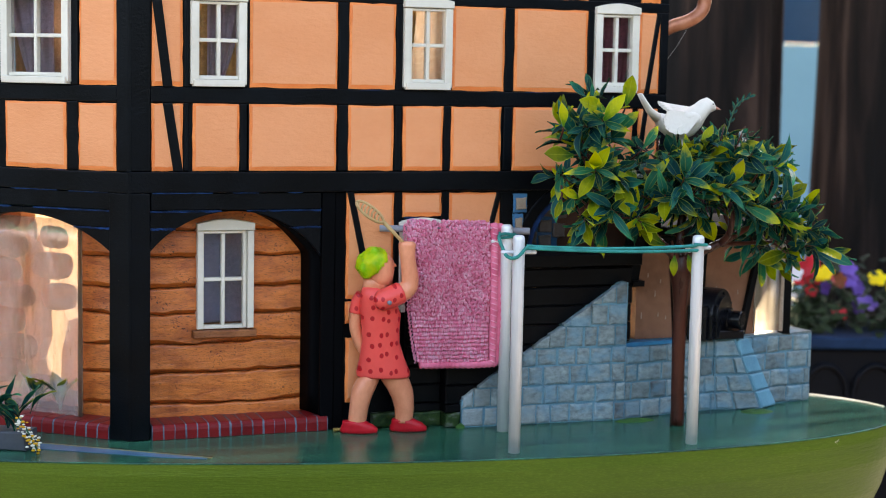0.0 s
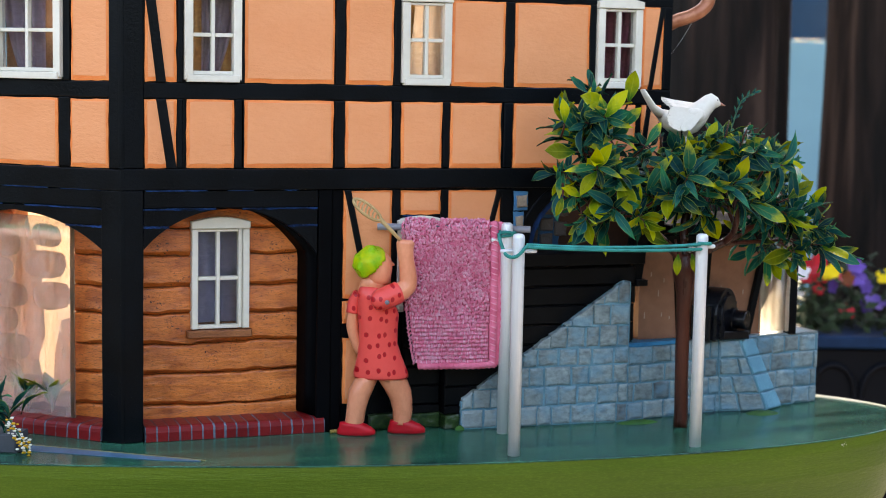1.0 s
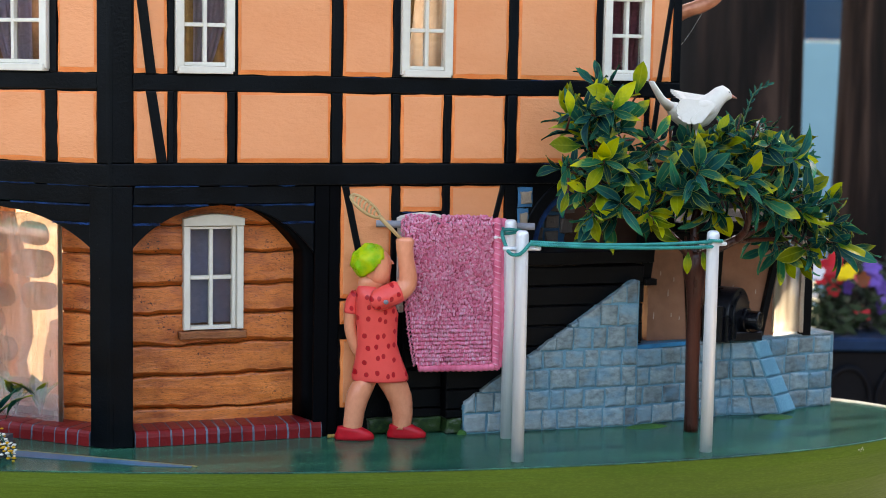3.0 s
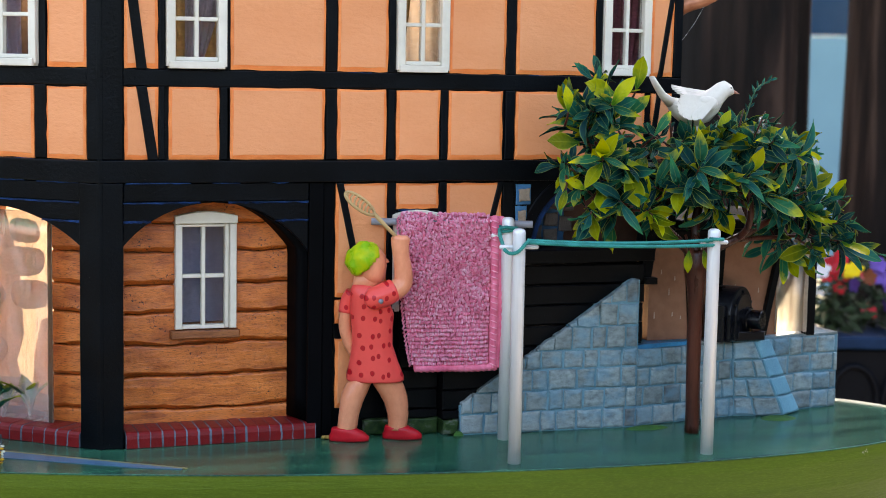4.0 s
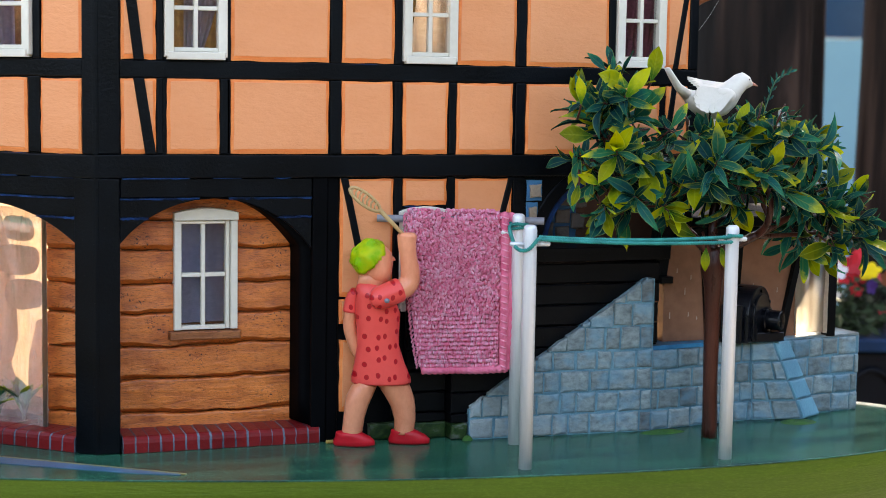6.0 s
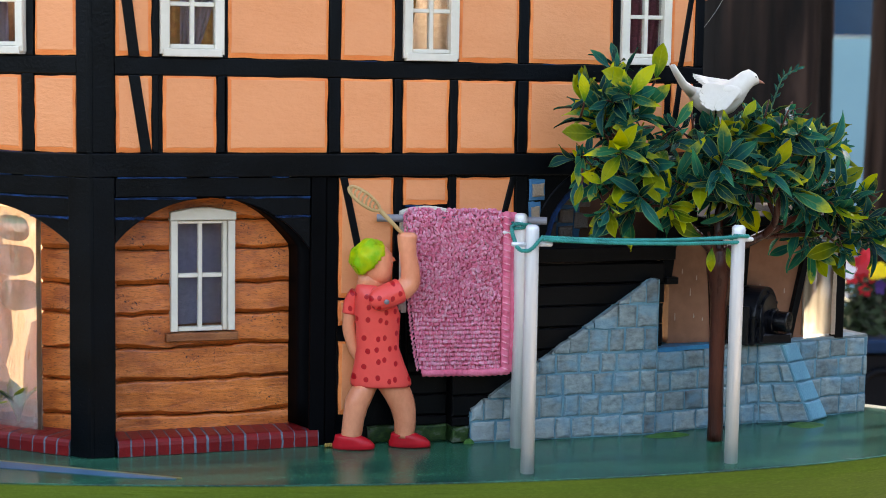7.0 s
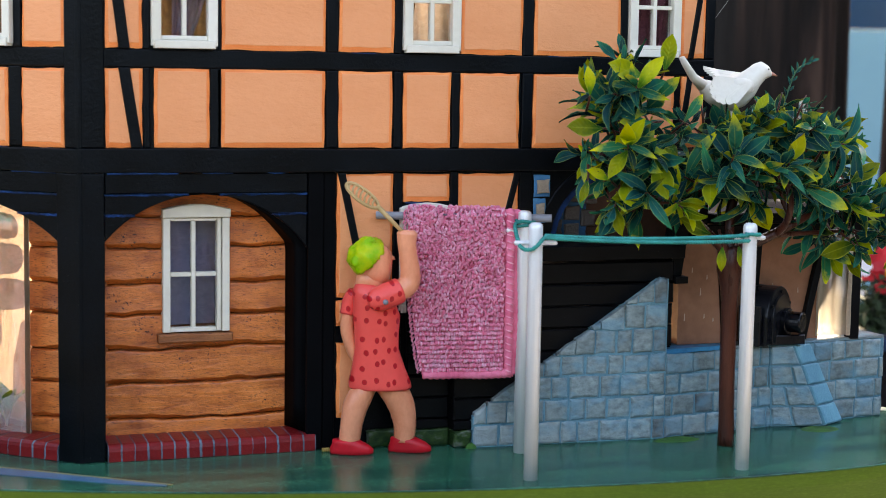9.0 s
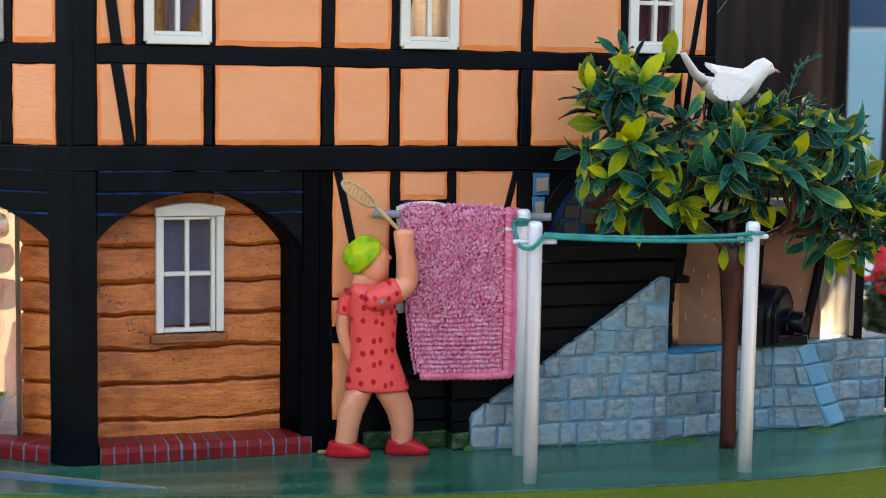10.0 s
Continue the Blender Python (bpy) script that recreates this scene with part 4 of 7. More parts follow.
R_POLE = 0.0055
post_thing("clothes_pole", 0.322, -0.139, 0.1972, R_POLE, "matt aluminium tube pole with a cross peg, standing on the board", 0.182, -8, 0.0165)
pole_b = post_thing("carpet_pole", 0.3465, -0.0525, 0.1985, R_POLE, "matt aluminium pole carrying a horizontal bar", 0.1825, -8, 0.015)
post_thing("clothes_pole", 0.497, -0.150, 0.1955, R_POLE, "matt aluminium tube pole with a cross peg, beside the little tree", 0.184, -8, 0.0125)
BAR = line_frame((0.2377, -0.008), (0.3692, -0.0555))
BAR_Z = 0.1922
bm = tube_bm([BAR(-0.003, 0, BAR_Z), BAR(0.1392, 0, BAR_Z)], 0.0032, 16, caps=False)
tube_bm([BAR(0.1392, 0, BAR_Z), BAR(-0.003, 0, BAR_Z)], 0.0024, 16, bm, caps=False)
part("bar", bm, STEEL, pole_b, "grey steel tube, open at its end", True)

def rope_bm(path, r, bm=None, pitch=0.0042):
    """Two strands laid round each other along a path of points."""
    bm = bm or bmesh.new()
    pts = [Vector(p) for p in path]
    dense, run = [], 0.0
    for a, b2 in zip(pts, pts[1:]):
        m = max(2, int((b2 - a).length / (pitch / 7)))
        for i in range(m):
            dense.append(a.lerp(b2, i / m))
    dense.append(pts[-1])
    for ph in (0.0, math.pi):
        out, side, run = [], None, 0.0
        for i, p in enumerate(dense):
            t = (dense[min(i + 1, len(dense) - 1)] - dense[max(i - 1, 0)]).normalized()
            side = t.orthogonal().normalized() if side is None else (side - t * side.dot(t)).normalized()
            up = t.cross(side)
            if i:
                run += (p - dense[i - 1]).length
            k = 2 * math.pi * run / pitch + ph
            out.append(p + (side * math.cos(k) + up * math.sin(k)) * r * 0.5)
        tube_bm(out, r * 0.58, 6, bm)
    return bm


ROPE = painted("teal_nylon_cord", (0.0, 0.31, 0.26), (0.0, 0.19, 0.165), 0.45, (1, 1, 1), 300, 0.4, 0.0003)
cord = thing("clothes_line", (0.4, -0.145, 0.185), "teal braided nylon cord tied between the aluminium poles", "clothes line")


def bend(pts, n=8):
    """A smooth run through points (Catmull-Rom)."""
    v = [Vector(p) for p in pts]
    v = [v[0] * 2 - v[1]] + v + [v[-1] * 2 - v[-2]]
    out = []
    for a, b2, c, d in zip(v, v[1:], v[2:], v[3:]):
        for i in range(n):
            t = i / n
            out.append(0.5 * (2 * b2 + (c - a) * t + (2 * a - 5 * b2 + 4 * c - d) * t * t + (3 * b2 - a - 3 * c + d) * t ** 3))
    out.append(v[-2])
    return out


PA, PB, PC = (0.322, -0.139), (0.3465, -0.0525), (0.497, -0.150)
for dz, sag, dy in ((0.0, 0.0025, 0.0), (-0.0042, 0.002, -0.0012)):
    a, c = Vector((PA[0] + 0.006, PA[1] - 0.0045 + dy, 0.1878 + dz * 0.4)), Vector((PC[0] - 0.004, PC[1] - 0.006 + dy, 0.1865 + dz))
    run = [a.lerp(c, i / 12) - Vector((0, 0, 4 * sag * (i / 12) * (1 - i / 12))) for i in range(13)]
    part("strand", rope_bm(run, 0.0016), ROPE, cord, smooth=True)
hook = bend([(PA[0] + 0.008, PA[1] - 0.0045, 0.1878), (PA[0] + 0.003, PA[1] - 0.0075, 0.1855), (PA[0] - 0.001, PA[1] - 0.0076, 0.1812), (PA[0] - 0.005, PA[1] - 0.0055, 0.1778),
             (PA[0] - 0.0095, PA[1] - 0.001, 0.1775), (PA[0] - 0.011, PA[1] + 0.006, 0.181), (PB[0] - 0.0105, PB[1] - 0.006, 0.187), (PB[0] - 0.006, PB[1] - 0.007, 0.1905), (PB[0] + 0.002, PB[1] - 0.0072, 0.1895), (PB[0] + 0.0075, PB[1] - 0.002, 0.189)])
part("knot", rope_bm(hook, 0.0016), ROPE, cord, smooth=True)
wrap = [(PC[0] + 0.0075 * math.cos(k), PC[1] + 0.0075 * math.sin(k), 0.1865 - 0.0014 * k / 3) for k in np.linspace(-2.6, 3.6, 22)]
part("knot", rope_bm(wrap, 0.0015), ROPE, cord, smooth=True)
wrap = [(PB[0] + 0.0072 * math.cos(k), PB[1] + 0.0072 * math.sin(k), 0.1885 + 0.0008 * k) for k in np.linspace(-2.8, 2.8, 20)]
part("knot", rope_bm(wrap, 0.0014), ROPE, cord, smooth=True)

# ---- terry towel on the bar ----
tm, nt, b = node_mat("pink_terry_loops", 0.9, 0, 0.2)
isl = nt.nodes.new("ShaderNodeNewGeometry").outputs["Random Per Island"]
patch = noise_tex(nt, coords(nt), 55, 3, 0.6)
c = ramp(nt, isl, [(0.0, (0.93, 0.24, 0.38)), (0.5, (0.97, 0.36, 0.51)), (1.0, (0.98, 0.56, 0.69))])
c = mixed(nt, ramp(nt, patch, [(0.42, (0, 0, 0)), (0.68, (0.45, 0.45, 0.45))]), c, (0.80, 0.13, 0.24))
nt.links.new(c, b.inputs["Base Color"])
b.inputs["Sheen Weight"].default_value = 0.3
tr, mx = nt.nodes.new("ShaderNodeBsdfTranslucent"), nt.nodes.new("ShaderNodeMixShader")
mx.inputs["Fac"].default_value = 0.36
nt.links.new(c, tr.inputs["Color"])
nt.links.new(b.outputs["BSDF"], mx.inputs[1])
nt.links.new(tr.outputs["BSDF"], mx.inputs[2])
nt.links.new(mx.outputs["Shader"], nt.nodes["Material Output"].inputs["Surface"])
TERRY = tm
HEM = painted("pink_woven_hem", (0.84, 0.21, 0.31), (0.66, 0.10, 0.18), 0.85, (1, 1, 1), 200, 0.6, 0.0006)
STITCH = painted("light_pink_yarn", (0.9, 0.38, 0.47), (0.82, 0.26, 0.36), 0.85, (1, 1, 1), 300, 0.4, 0.0003)
towel = thing("terry_towel", BAR(0.07, 0, 0.062), "pink shaggy terry towel with a woven hem, hung over the bar", "towel")


def towel_pt(s, k, off=0.0):
    """Front sheet of the towel: s across 0 to 1, k from the bar (0) to its foot (1)."""
    left = 0.0228 + 0.0055 * k + 0.0085 * k ** 3
    right = 0.1112 + 0.0008 * math.sin(3 * k) - 0.0008 * k
    u = left + (right - left) * s
    z = 0.1978 + 0.0012 * s - (0.1370 + 0.001 * math.sin(5 * s)) * k
    d = 0.0048 + 0.0030 * math.sin(2.3 * s + 0.6) * k + 0.0030 * math.sin(6 * s + 2.6 * k) * k ** 0.5 + 0.0016 * math.sin(11 * s - 7 * k + 1.0) * k ** 0.5
    d -= 0.0045 * math.exp(-((s - 0.46 - 0.12 * k) / 0.11) ** 2 - ((k - 0.42) / 0.26) ** 2)
    if k < 0.03:
        d -= 0.0055 * (1 - k / 0.03) ** 2
    return BAR(u, d + off, z)


bm = bmesh.new()
N, M = 14, 18
sheet = [[bm.verts.new(towel_pt(i / N, j / M)) for i in range(N + 1)] for j in range(M + 1)]
behind = [[bm.verts.new(BAR(0.0228 + 0.0884 * i / N, -0.0055 + 0.003 * math.sin(j), 0.1975 - 0.085 * j / 6)) for i in range(N + 1)] for j in range(7)]
for rows in (sheet, behind):
    for j in range(len(rows) - 1):
        for i in range(N):
            bm.faces.new((rows[j][i], rows[j][i + 1], rows[j + 1][i + 1], rows[j + 1][i]))
for i in range(N):
    bm.faces.new((sheet[0][i], behind[0][i], behind[0][i + 1], sheet[0][i + 1]))
bmesh.ops.recalc_face_normals(bm, faces=bm.faces)
part("cloth", bm, HEM, towel, "woven ground of the towel", True)
# loops: shaggy above, in tight rows towards the foot
rs = random.Random(5)
verts, faces = [], []


def tuft(p, axis, across, out, ln, w, h):
    """One bent loop of yarn."""
    i0 = len(verts)
    for k, (a, hh, ww) in enumerate(((-0.5, 0.0, 0.7), (-0.28, 0.85, 1.0), (0.15, 1.0, 1.0), (0.5, 0.25, 0.55))):
        q = p + axis * (a * ln) + out * (h * hh)
        for c2, s2 in ((1, 0), (0.3, 0.8), (-0.7, 0.55), (-0.7, -0.55), (0.3, -0.8)):
            verts.append(q + across * (w * 0.5 * ww * s2) + out * (w * 0.42 * ww * c2))
    for k in range(3):
        for j in range(5):
            faces.append((i0 + 5 * k + j, i0 + 5 * k + (j + 1) % 5, i0 + 5 * k + 5 + (j + 1) % 5, i0 + 5 * k + 5 + j))
    faces.append(tuple(i0 + j for j in (4, 3, 2, 1, 0)))
    faces.append(tuple(i0 + 15 + j for j in range(5)))


e_dir, n_dir = (BAR(1, 0, 0) - BAR(0, 0, 0)), (BAR(0, 1, 0) - BAR(0, 0, 0))
ROWS_T = 36
for j in range(ROWS_T):
    k = (j + 0.3) / ROWS_T * 0.965
    calm = min(1.0, max(0.0, (k - 0.42) / 0.3))
    n_in = 52
    for i in range(n_in + int(40 * (1 - calm))):
        jit = 1.0 - 0.75 * calm
        loose = i >= n_in
        s = rs.random() * 0.885 if loose else (i + 0.5 * (j % 2) * jit + 0.25 + rs.uniform(-0.5, 0.5) * jit) / n_in * 0.885
        kk = k + rs.uniform(-0.014, 0.014) * jit
        if s < -0.005 or kk < -0.01 or rs.random() < 0.05 * jit:
            continue
        p = towel_pt(s, max(kk, 0.0), 0.0004)
        down = Vector((0, 0, -1))
        lay = noise.noise(p * 130)
        ang = (rs.gauss(0.0, 0.5) + 1.5 * lay) * jit + rs.gauss(0, 0.10)
        axis = (down * math.cos(ang) + e_dir * math.sin(ang)).normalized()
        across = axis.cross(n_dir).normalized()
        out = (n_dir + e_dir * rs.uniform(-0.5, 0.5) * jit + down * (0.2 + 0.5 * lay * jit)).normalized()
        tuft(p, axis, across, out, rs.uniform(0.0028, 0.0044) * (1 - calm) + rs.uniform(0.0032, 0.0044) * calm, rs.uniform(0.0019, 0.0027) * (1 - calm) + rs.uniform(0.0019, 0.0025) * calm, rs.uniform(0.0014, 0.0034) * (1 - calm) + rs.uniform(0.0023, 0.0034) * calm)
    for side in range(3):
        p = towel_pt(-0.006 * side, k + 0.008 * side, -0.0012)
        axis = (Vector((0, 0, -1)) - e_dir * rs.uniform(0.1, 0.7)).normalized()
        tuft(p, axis, n_dir, (-e_dir + n_dir * 0.5).normalized(), rs.uniform(0.004, 0.0056), 0.0020, rs.uniform(0.0018, 0.0030))
for i in range(80):
    p = BAR(0.0235 + 0.076 * rs.random(), rs.uniform(-0.005, 0.003), 0.1985 + rs.uniform(-0.0008, 0.0006))
    ang = rs.uniform(-1.4, 1.4)
    axis = (e_dir * math.sin(ang) + n_dir * math.cos(ang)).normalized()
    tuft(p, axis, axis.cross(Vector((0, 0, 1))).normalized(), Vector((0, 0, 1)), 0.0046, 0.0024, 0.0020)
me = bpy.data.meshes.new("terry_pile")
me.from_pydata([tuple(v) for v in verts], [], faces)
me.materials.append(TERRY)
me.shade_smooth()
tagged(part("terry_pile", me, None, towel, "pink shaggy yarn pile"), kind="stuff")


def hem_bm(run, r, rib):
    """A rounded hem with slanting stitches."""
    rad = [r * (1 + 0.1 * math.sin(i * rib)) for i in range(len(run))]
    return tube_bm(run, rad, 10)


part("hem", hem_bm([towel_pt(0.938, k, 0.0012) for k in np.linspace(0.010, 0.985, 90)], 0.0036, 1.3), HEM, towel, "pink stitched side hem", True)
part("hem", hem_bm([towel_pt(1.0, k, -0.0035) for k in np.linspace(0.014, 0.985, 90)], 0.0036, 1.3), HEM, towel, "pink stitched side hem", True)
part("hem", hem_bm([towel_pt(s, 0.978, 0.0008) for s in np.linspace(0.015, 0.97, 70)], 0.0036, 1.3), HEM, towel, "pink stitched bottom hem", True)
for i in range(24):
    p, q = towel_pt(0.908, 0.02 + i * 0.0405, 0.0042), towel_pt(0.972, 0.035 + i * 0.0405, 0.0042)
    part("stitch", tube_bm([p, p.lerp(q, 0.5) + n_dir * 0.0012, q], [0.0004, 0.0007, 0.0004], 5), STITCH, towel, smooth=True)

# ---- carved figure and its beater ----
SKIN = painted("flesh_figure_paint", (0.90, 0.34, 0.185), (0.70, 0.215, 0.105), 0.3, (1, 1, 0.6), 80, 0.45, 0.0008, spec=0.45)
HAIR = painted("lime_hair_paint", (0.50, 0.56, 0.008), (0.17, 0.46, 0.008), 0.28, (1, 1, 1), 420, 0.6, 0.001)
SHOE = painted("red_shoe_paint", (0.60, 0.013, 0.022), (0.42, 0.009, 0.015), 0.3, (1, 1, 1), 60, 0.2, 0.0004)
dm, nt, b = node_mat("spotted_dress_paint", 0.3, 0, 0.32)
vor = nt.nodes.new("ShaderNodeTexVoronoi")
vor.inputs["Scale"].default_value, vor.inputs["Randomness"].default_value = 116, 0.62
vor.voronoi_dimensions = '2D'
sx, cx_ = nt.nodes.new("ShaderNodeSeparateXYZ"), nt.nodes.new("ShaderNodeCombineXYZ")
nt.links.new(coords(nt, (1, 1, 0.74)), sx.inputs[0])
nt.links.new(sx.outputs["X"], cx_.inputs["X"])
nt.links.new(sx.outputs["Z"], cx_.inputs["Y"])
nt.links.new(cx_.outputs[0], vor.inputs["Vector"])
wob = noise_tex(nt, coords(nt), 260, 2)
fine = noise_tex(nt, coords(nt), 240, 4)
add = nt.nodes.new("ShaderNodeMath")
add.operation = 'MULTIPLY_ADD'
add.inputs[1].default_value = 0.12
nt.links.new(wob, add.inputs[0])
nt.links.new(vor.outputs["Distance"], add.inputs[2])
spots = ramp(nt, add.outputs[0], [(0.25, (0.46, 0.002, 0.010)), (0.27, (0.87, 0.080, 0.064))])
nt.links.new(mixed(nt, 0.06, spots, ramp(nt, fine, [(0.3, (0.45, 0.03, 0.04)), (0.7, (0.75, 0.12, 0.11))]), 'MIX'), b.inputs["Base Color"])
bump(nt, b, fine, 0.3, 0.0005)
DRESS = dm
FY = -0.026
X, Y = Vector((1, 0, 0)), Vector((0, 1, 0))
SKEW = Vector((0.94, -0.342, 0))          # the carved figure stands turned a little, side-on


def body(bm, rows, dep, mat, y=FY, sides=20):
    return loft_bm([((u, y, z), SKEW * (w / (0.94 if mat != 0 else 1.0)), Vector((0.342, 0.94, 0)) * d) for (u, z, w), d in zip(rows, dep)], sides, bm, mat)


bm = bmesh.new()
body(bm, [(0.2337, 0.0535, 0.0225), (0.2343, 0.0535, 0.0250), (0.2343, 0.0550, 0.0256), (0.2340, 0.0587, 0.0254), (0.2326, 0.0725, 0.0211), (0.2312, 0.0862, 0.0178), (0.2310, 0.0999, 0.0181), (0.2306, 0.1135, 0.0192), (0.2284, 0.1255, 0.0168), (0.2239, 0.1341, 0.0127), (0.2226, 0.1385, 0.0098), (0.2222, 0.1402, 0.0075)],
     (0.0125, 0.0145, 0.015, 0.0148, 0.0135, 0.0125, 0.0125, 0.0135, 0.0135, 0.0115, 0.008, 0.005), 0)
body(bm, [(0.2238, 0.1360, 0.0112), (0.2250, 0.1425, 0.0106), (0.2262, 0.1494, 0.0110)], (0.0075, 0.0075, 0.008), 1)
body(bm, [(0.2315, 0.1397, 0.0060), (0.2306, 0.1423, 0.0096), (0.2298, 0.1474, 0.0114), (0.2293, 0.1559, 0.0129), (0.2284, 0.1644, 0.0127), (0.2265, 0.1695, 0.0105), (0.2260, 0.1722, 0.0062)],
     (0.004, 0.009, 0.0115, 0.0125, 0.0125, 0.0105, 0.005), 1)
loft_bm([((0.2405, FY - 0.003, 0.1630), Vector((0.0008, 0, 0)), Y * 0.001), ((0.2412, FY - 0.003, 0.1606), Vector((0.0028, 0, 0)), Y * 0.0024), ((0.2418, FY - 0.003, 0.1585), Vector((0.0032, 0, 0)), Y * 0.0026), ((0.2405, FY - 0.003, 0.1572), Vector((0.001, 0, 0)), Y * 0.001)], 10, bm, 1)


def blob(bm, c, r, mat, squash=(1, 1, 1)):
    c = Vector(c)
    rings = [(c + Vector((0, 0, r * squash[2] * math.sin(a))), X * r * squash[0] * max(math.cos(a), 0.06), Y * r * squash[1] * max(math.cos(a), 0.06)) for a in np.linspace(-1.45, 1.45, 7)]
    loft_bm(rings, 12, bm, mat)


# hair: a lumpy cap over the back and crown of the head, ending in a slanting hairline
HC = Vector((0.2236, FY, 0.1607))
i0 = len(bm.faces)
cap = []
for a in np.linspace(-1.5, 1.5, 26):
    ring = []
    for k in range(36):
        b_ = 2 * math.pi * k / 36
        p = Vector((0.0164 * math.cos(a) * math.cos(b_), 0.0150 * math.cos(a) * math.sin(b_), 0.0158 * math.sin(a)))
        p *= 1 + 0.16 * noise.noise((p.x * 125, p.y * 125, p.z * 140)) + 0.06 * noise.noise((p.x * 420, p.y * 420, p.z * 190))
        q = HC + p
        if (q.z - 0.1455) - 0.98 * (q.x - 0.2150) + 0.0016 * noise.noise((p.x * 300, p.y * 300, p.z * 300)) < 0:
            p *= 0.62
        ring.append(bm.verts.new(HC + p))
    cap.append(ring)
for p, q in zip(cap, cap[1:]):
    for k in range(36):
        bm.faces.new((p[k], p[(k + 1) % 36], q[(k + 1) % 36], q[k]))
bm.faces.new(cap[0][::-1]), bm.faces.new(cap[-1])
bm.faces.ensure_lookup_table()
for f_ in bm.faces[i0:]:
    f_.material_index, f_.smooth = 2, True
body(bm, [(0.2222, 0.0550, 0.0085), (0.2203, 0.0509, 0.0102), (0.2161, 0.0424, 0.0106), (0.2136, 0.0340, 0.0094), (0.2116, 0.0239, 0.0085), (0.2102, 0.0128, 0.0083), (0.2095, 0.0095, 0.0068)], (0.011, 0.011, 0.0105, 0.010, 0.009, 0.0085, 0.008), 1, FY + 0.003)
body(bm, [(0.2440, 0.0560, 0.0120), (0.2463, 0.0495, 0.0128), (0.2510, 0.0406, 0.0116), (0.2540, 0.0318, 0.0099), (0.2556, 0.0213, 0.0087), (0.2552, 0.0115, 0.0080), (0.2545, 0.0090, 0.0066)], (0.011, 0.011, 0.0105, 0.010, 0.009, 0.0085, 0.008), 1, FY - 0.001)
for u, y, z in ((0.2120, FY + 0.003, 0.0), (0.2598, FY - 0.001, 0.0)):
    body(bm, [(u, z + 0.0002, 0.0160), (u, z + 0.001, 0.0168), (u, z + 0.0045, 0.0166), (u - 0.0012, z + 0.0078, 0.0142), (u - 0.0045, z + 0.0112, 0.0108), (u - 0.0052, z + 0.0122, 0.0098)], (0.0075, 0.0088, 0.0092, 0.0088, 0.0084, 0.007), 3, y)


def limb(bm, pts, radii, mat, sides=14):
    run = bend(pts, 5)
    k = np.linspace(0, len(radii) - 1, len(run))
    rad = list(np.interp(k, range(len(radii)), radii))
    i0 = len(bm.faces)
    tube_bm(run, rad, sides, bm)
    bm.faces.ensure_lookup_table()
    for f_ in bm.faces[i0:]:
        f_.material_index, f_.smooth = mat, True


AY = -0.0435
limb(bm, [(0.2225, AY + 0.003, 0.1268), (0.2252, AY + 0.001, 0.1280), (0.2350, AY, 0.1316), (0.2440, AY, 0.1352), (0.2455, AY, 0.1358)], (0.006, 0.0098, 0.0106, 0.0104, 0.0088), 0)
limb(bm, [(0.2420, AY, 0.1347), (0.2478, AY, 0.1366), (0.2527, AY, 0.1420), (0.2532, AY, 0.1509), (0.2512, AY, 0.1640), (0.2500, AY, 0.1745), (0.2502, AY, 0.1805), (0.2503, AY, 0.1832)], (0.0086, 0.0088, 0.0085, 0.0080, 0.0072, 0.0077, 0.0084, 0.0062), 1)
limb(bm, [(0.2150, -0.017, 0.1310), (0.2120, -0.014, 0.1235), (0.2104, -0.0135, 0.1131)], (0.006, 0.0066, 0.0068), 0)
limb(bm, [(0.2106, -0.0135, 0.1150), (0.2098, -0.0135, 0.0995), (0.2146, -0.014, 0.0839), (0.2183, -0.015, 0.0752)], (0.0056, 0.0056, 0.0054, 0.004), 1)
limb(bm, [(0.2300, AY - 0.0094, 0.1277), (0.2300, AY - 0.0114, 0.1277)], (0.0021, 0.0021), 4, 8)
solo("carved_figure", bm, [DRESS, SKIN, HAIR, SHOE, STEEL], "painted wooden figure in a spotted red dress, one arm raised", "figurine")

CANE = painted("pale_cane", (0.6, 0.39, 0.18), (0.44, 0.27, 0.11), 0.5, (1, 1, 1), 200, 0.3, 0.0003)
beater = thing("carpet_beater", (0.2503, AY, 0.178), "small pale cane carpet beater held in the raised fist", "carpet beater")
H0, H1, T0 = Vector((0.2505, AY - 0.001, 0.1775)), Vector((0.2254, AY - 0.002, 0.2024)), Vector((0.1993, AY - 0.003, 0.2205))
part("handle", tube_bm([H0, H0.lerp(H1, 0.5), H1], [0.0015, 0.0017, 0.002], 8), CANE, beater, smooth=True)
ax = (T0 - H1)
per = Vector((ax.z, 0.55 * ax.length, -ax.x)).normalized()
mid = (H1 + T0) / 2
part("hoop", tube_bm([mid + ax * 0.5 * math.cos(k) + per * 0.0058 * math.sin(k) for k in np.linspace(0, 2 * math.pi, 33)], 0.0014, 7, caps=False), CANE, beater, smooth=True)
for i in range(7):
    k = -0.75 + 0.25 * i
    w = 0.0054 * math.sqrt(1 - k * k)
    part("cane_strip", tube_bm([mid + ax * 0.5 * k - per * w, mid + ax * (0.5 * k + 0.05), mid + ax * (0.5 * k + 0.03) + per * w], 0.0009, 5), CANE, beater, smooth=True)

# ---- the little artificial tree ----
TRUNK = painted("brown_trunk_paint", (0.098, 0.025, 0.014), (0.024, 0.007, 0.005), 0.28, (1, 1, 0.12), 260, 0.5, 0.0008)


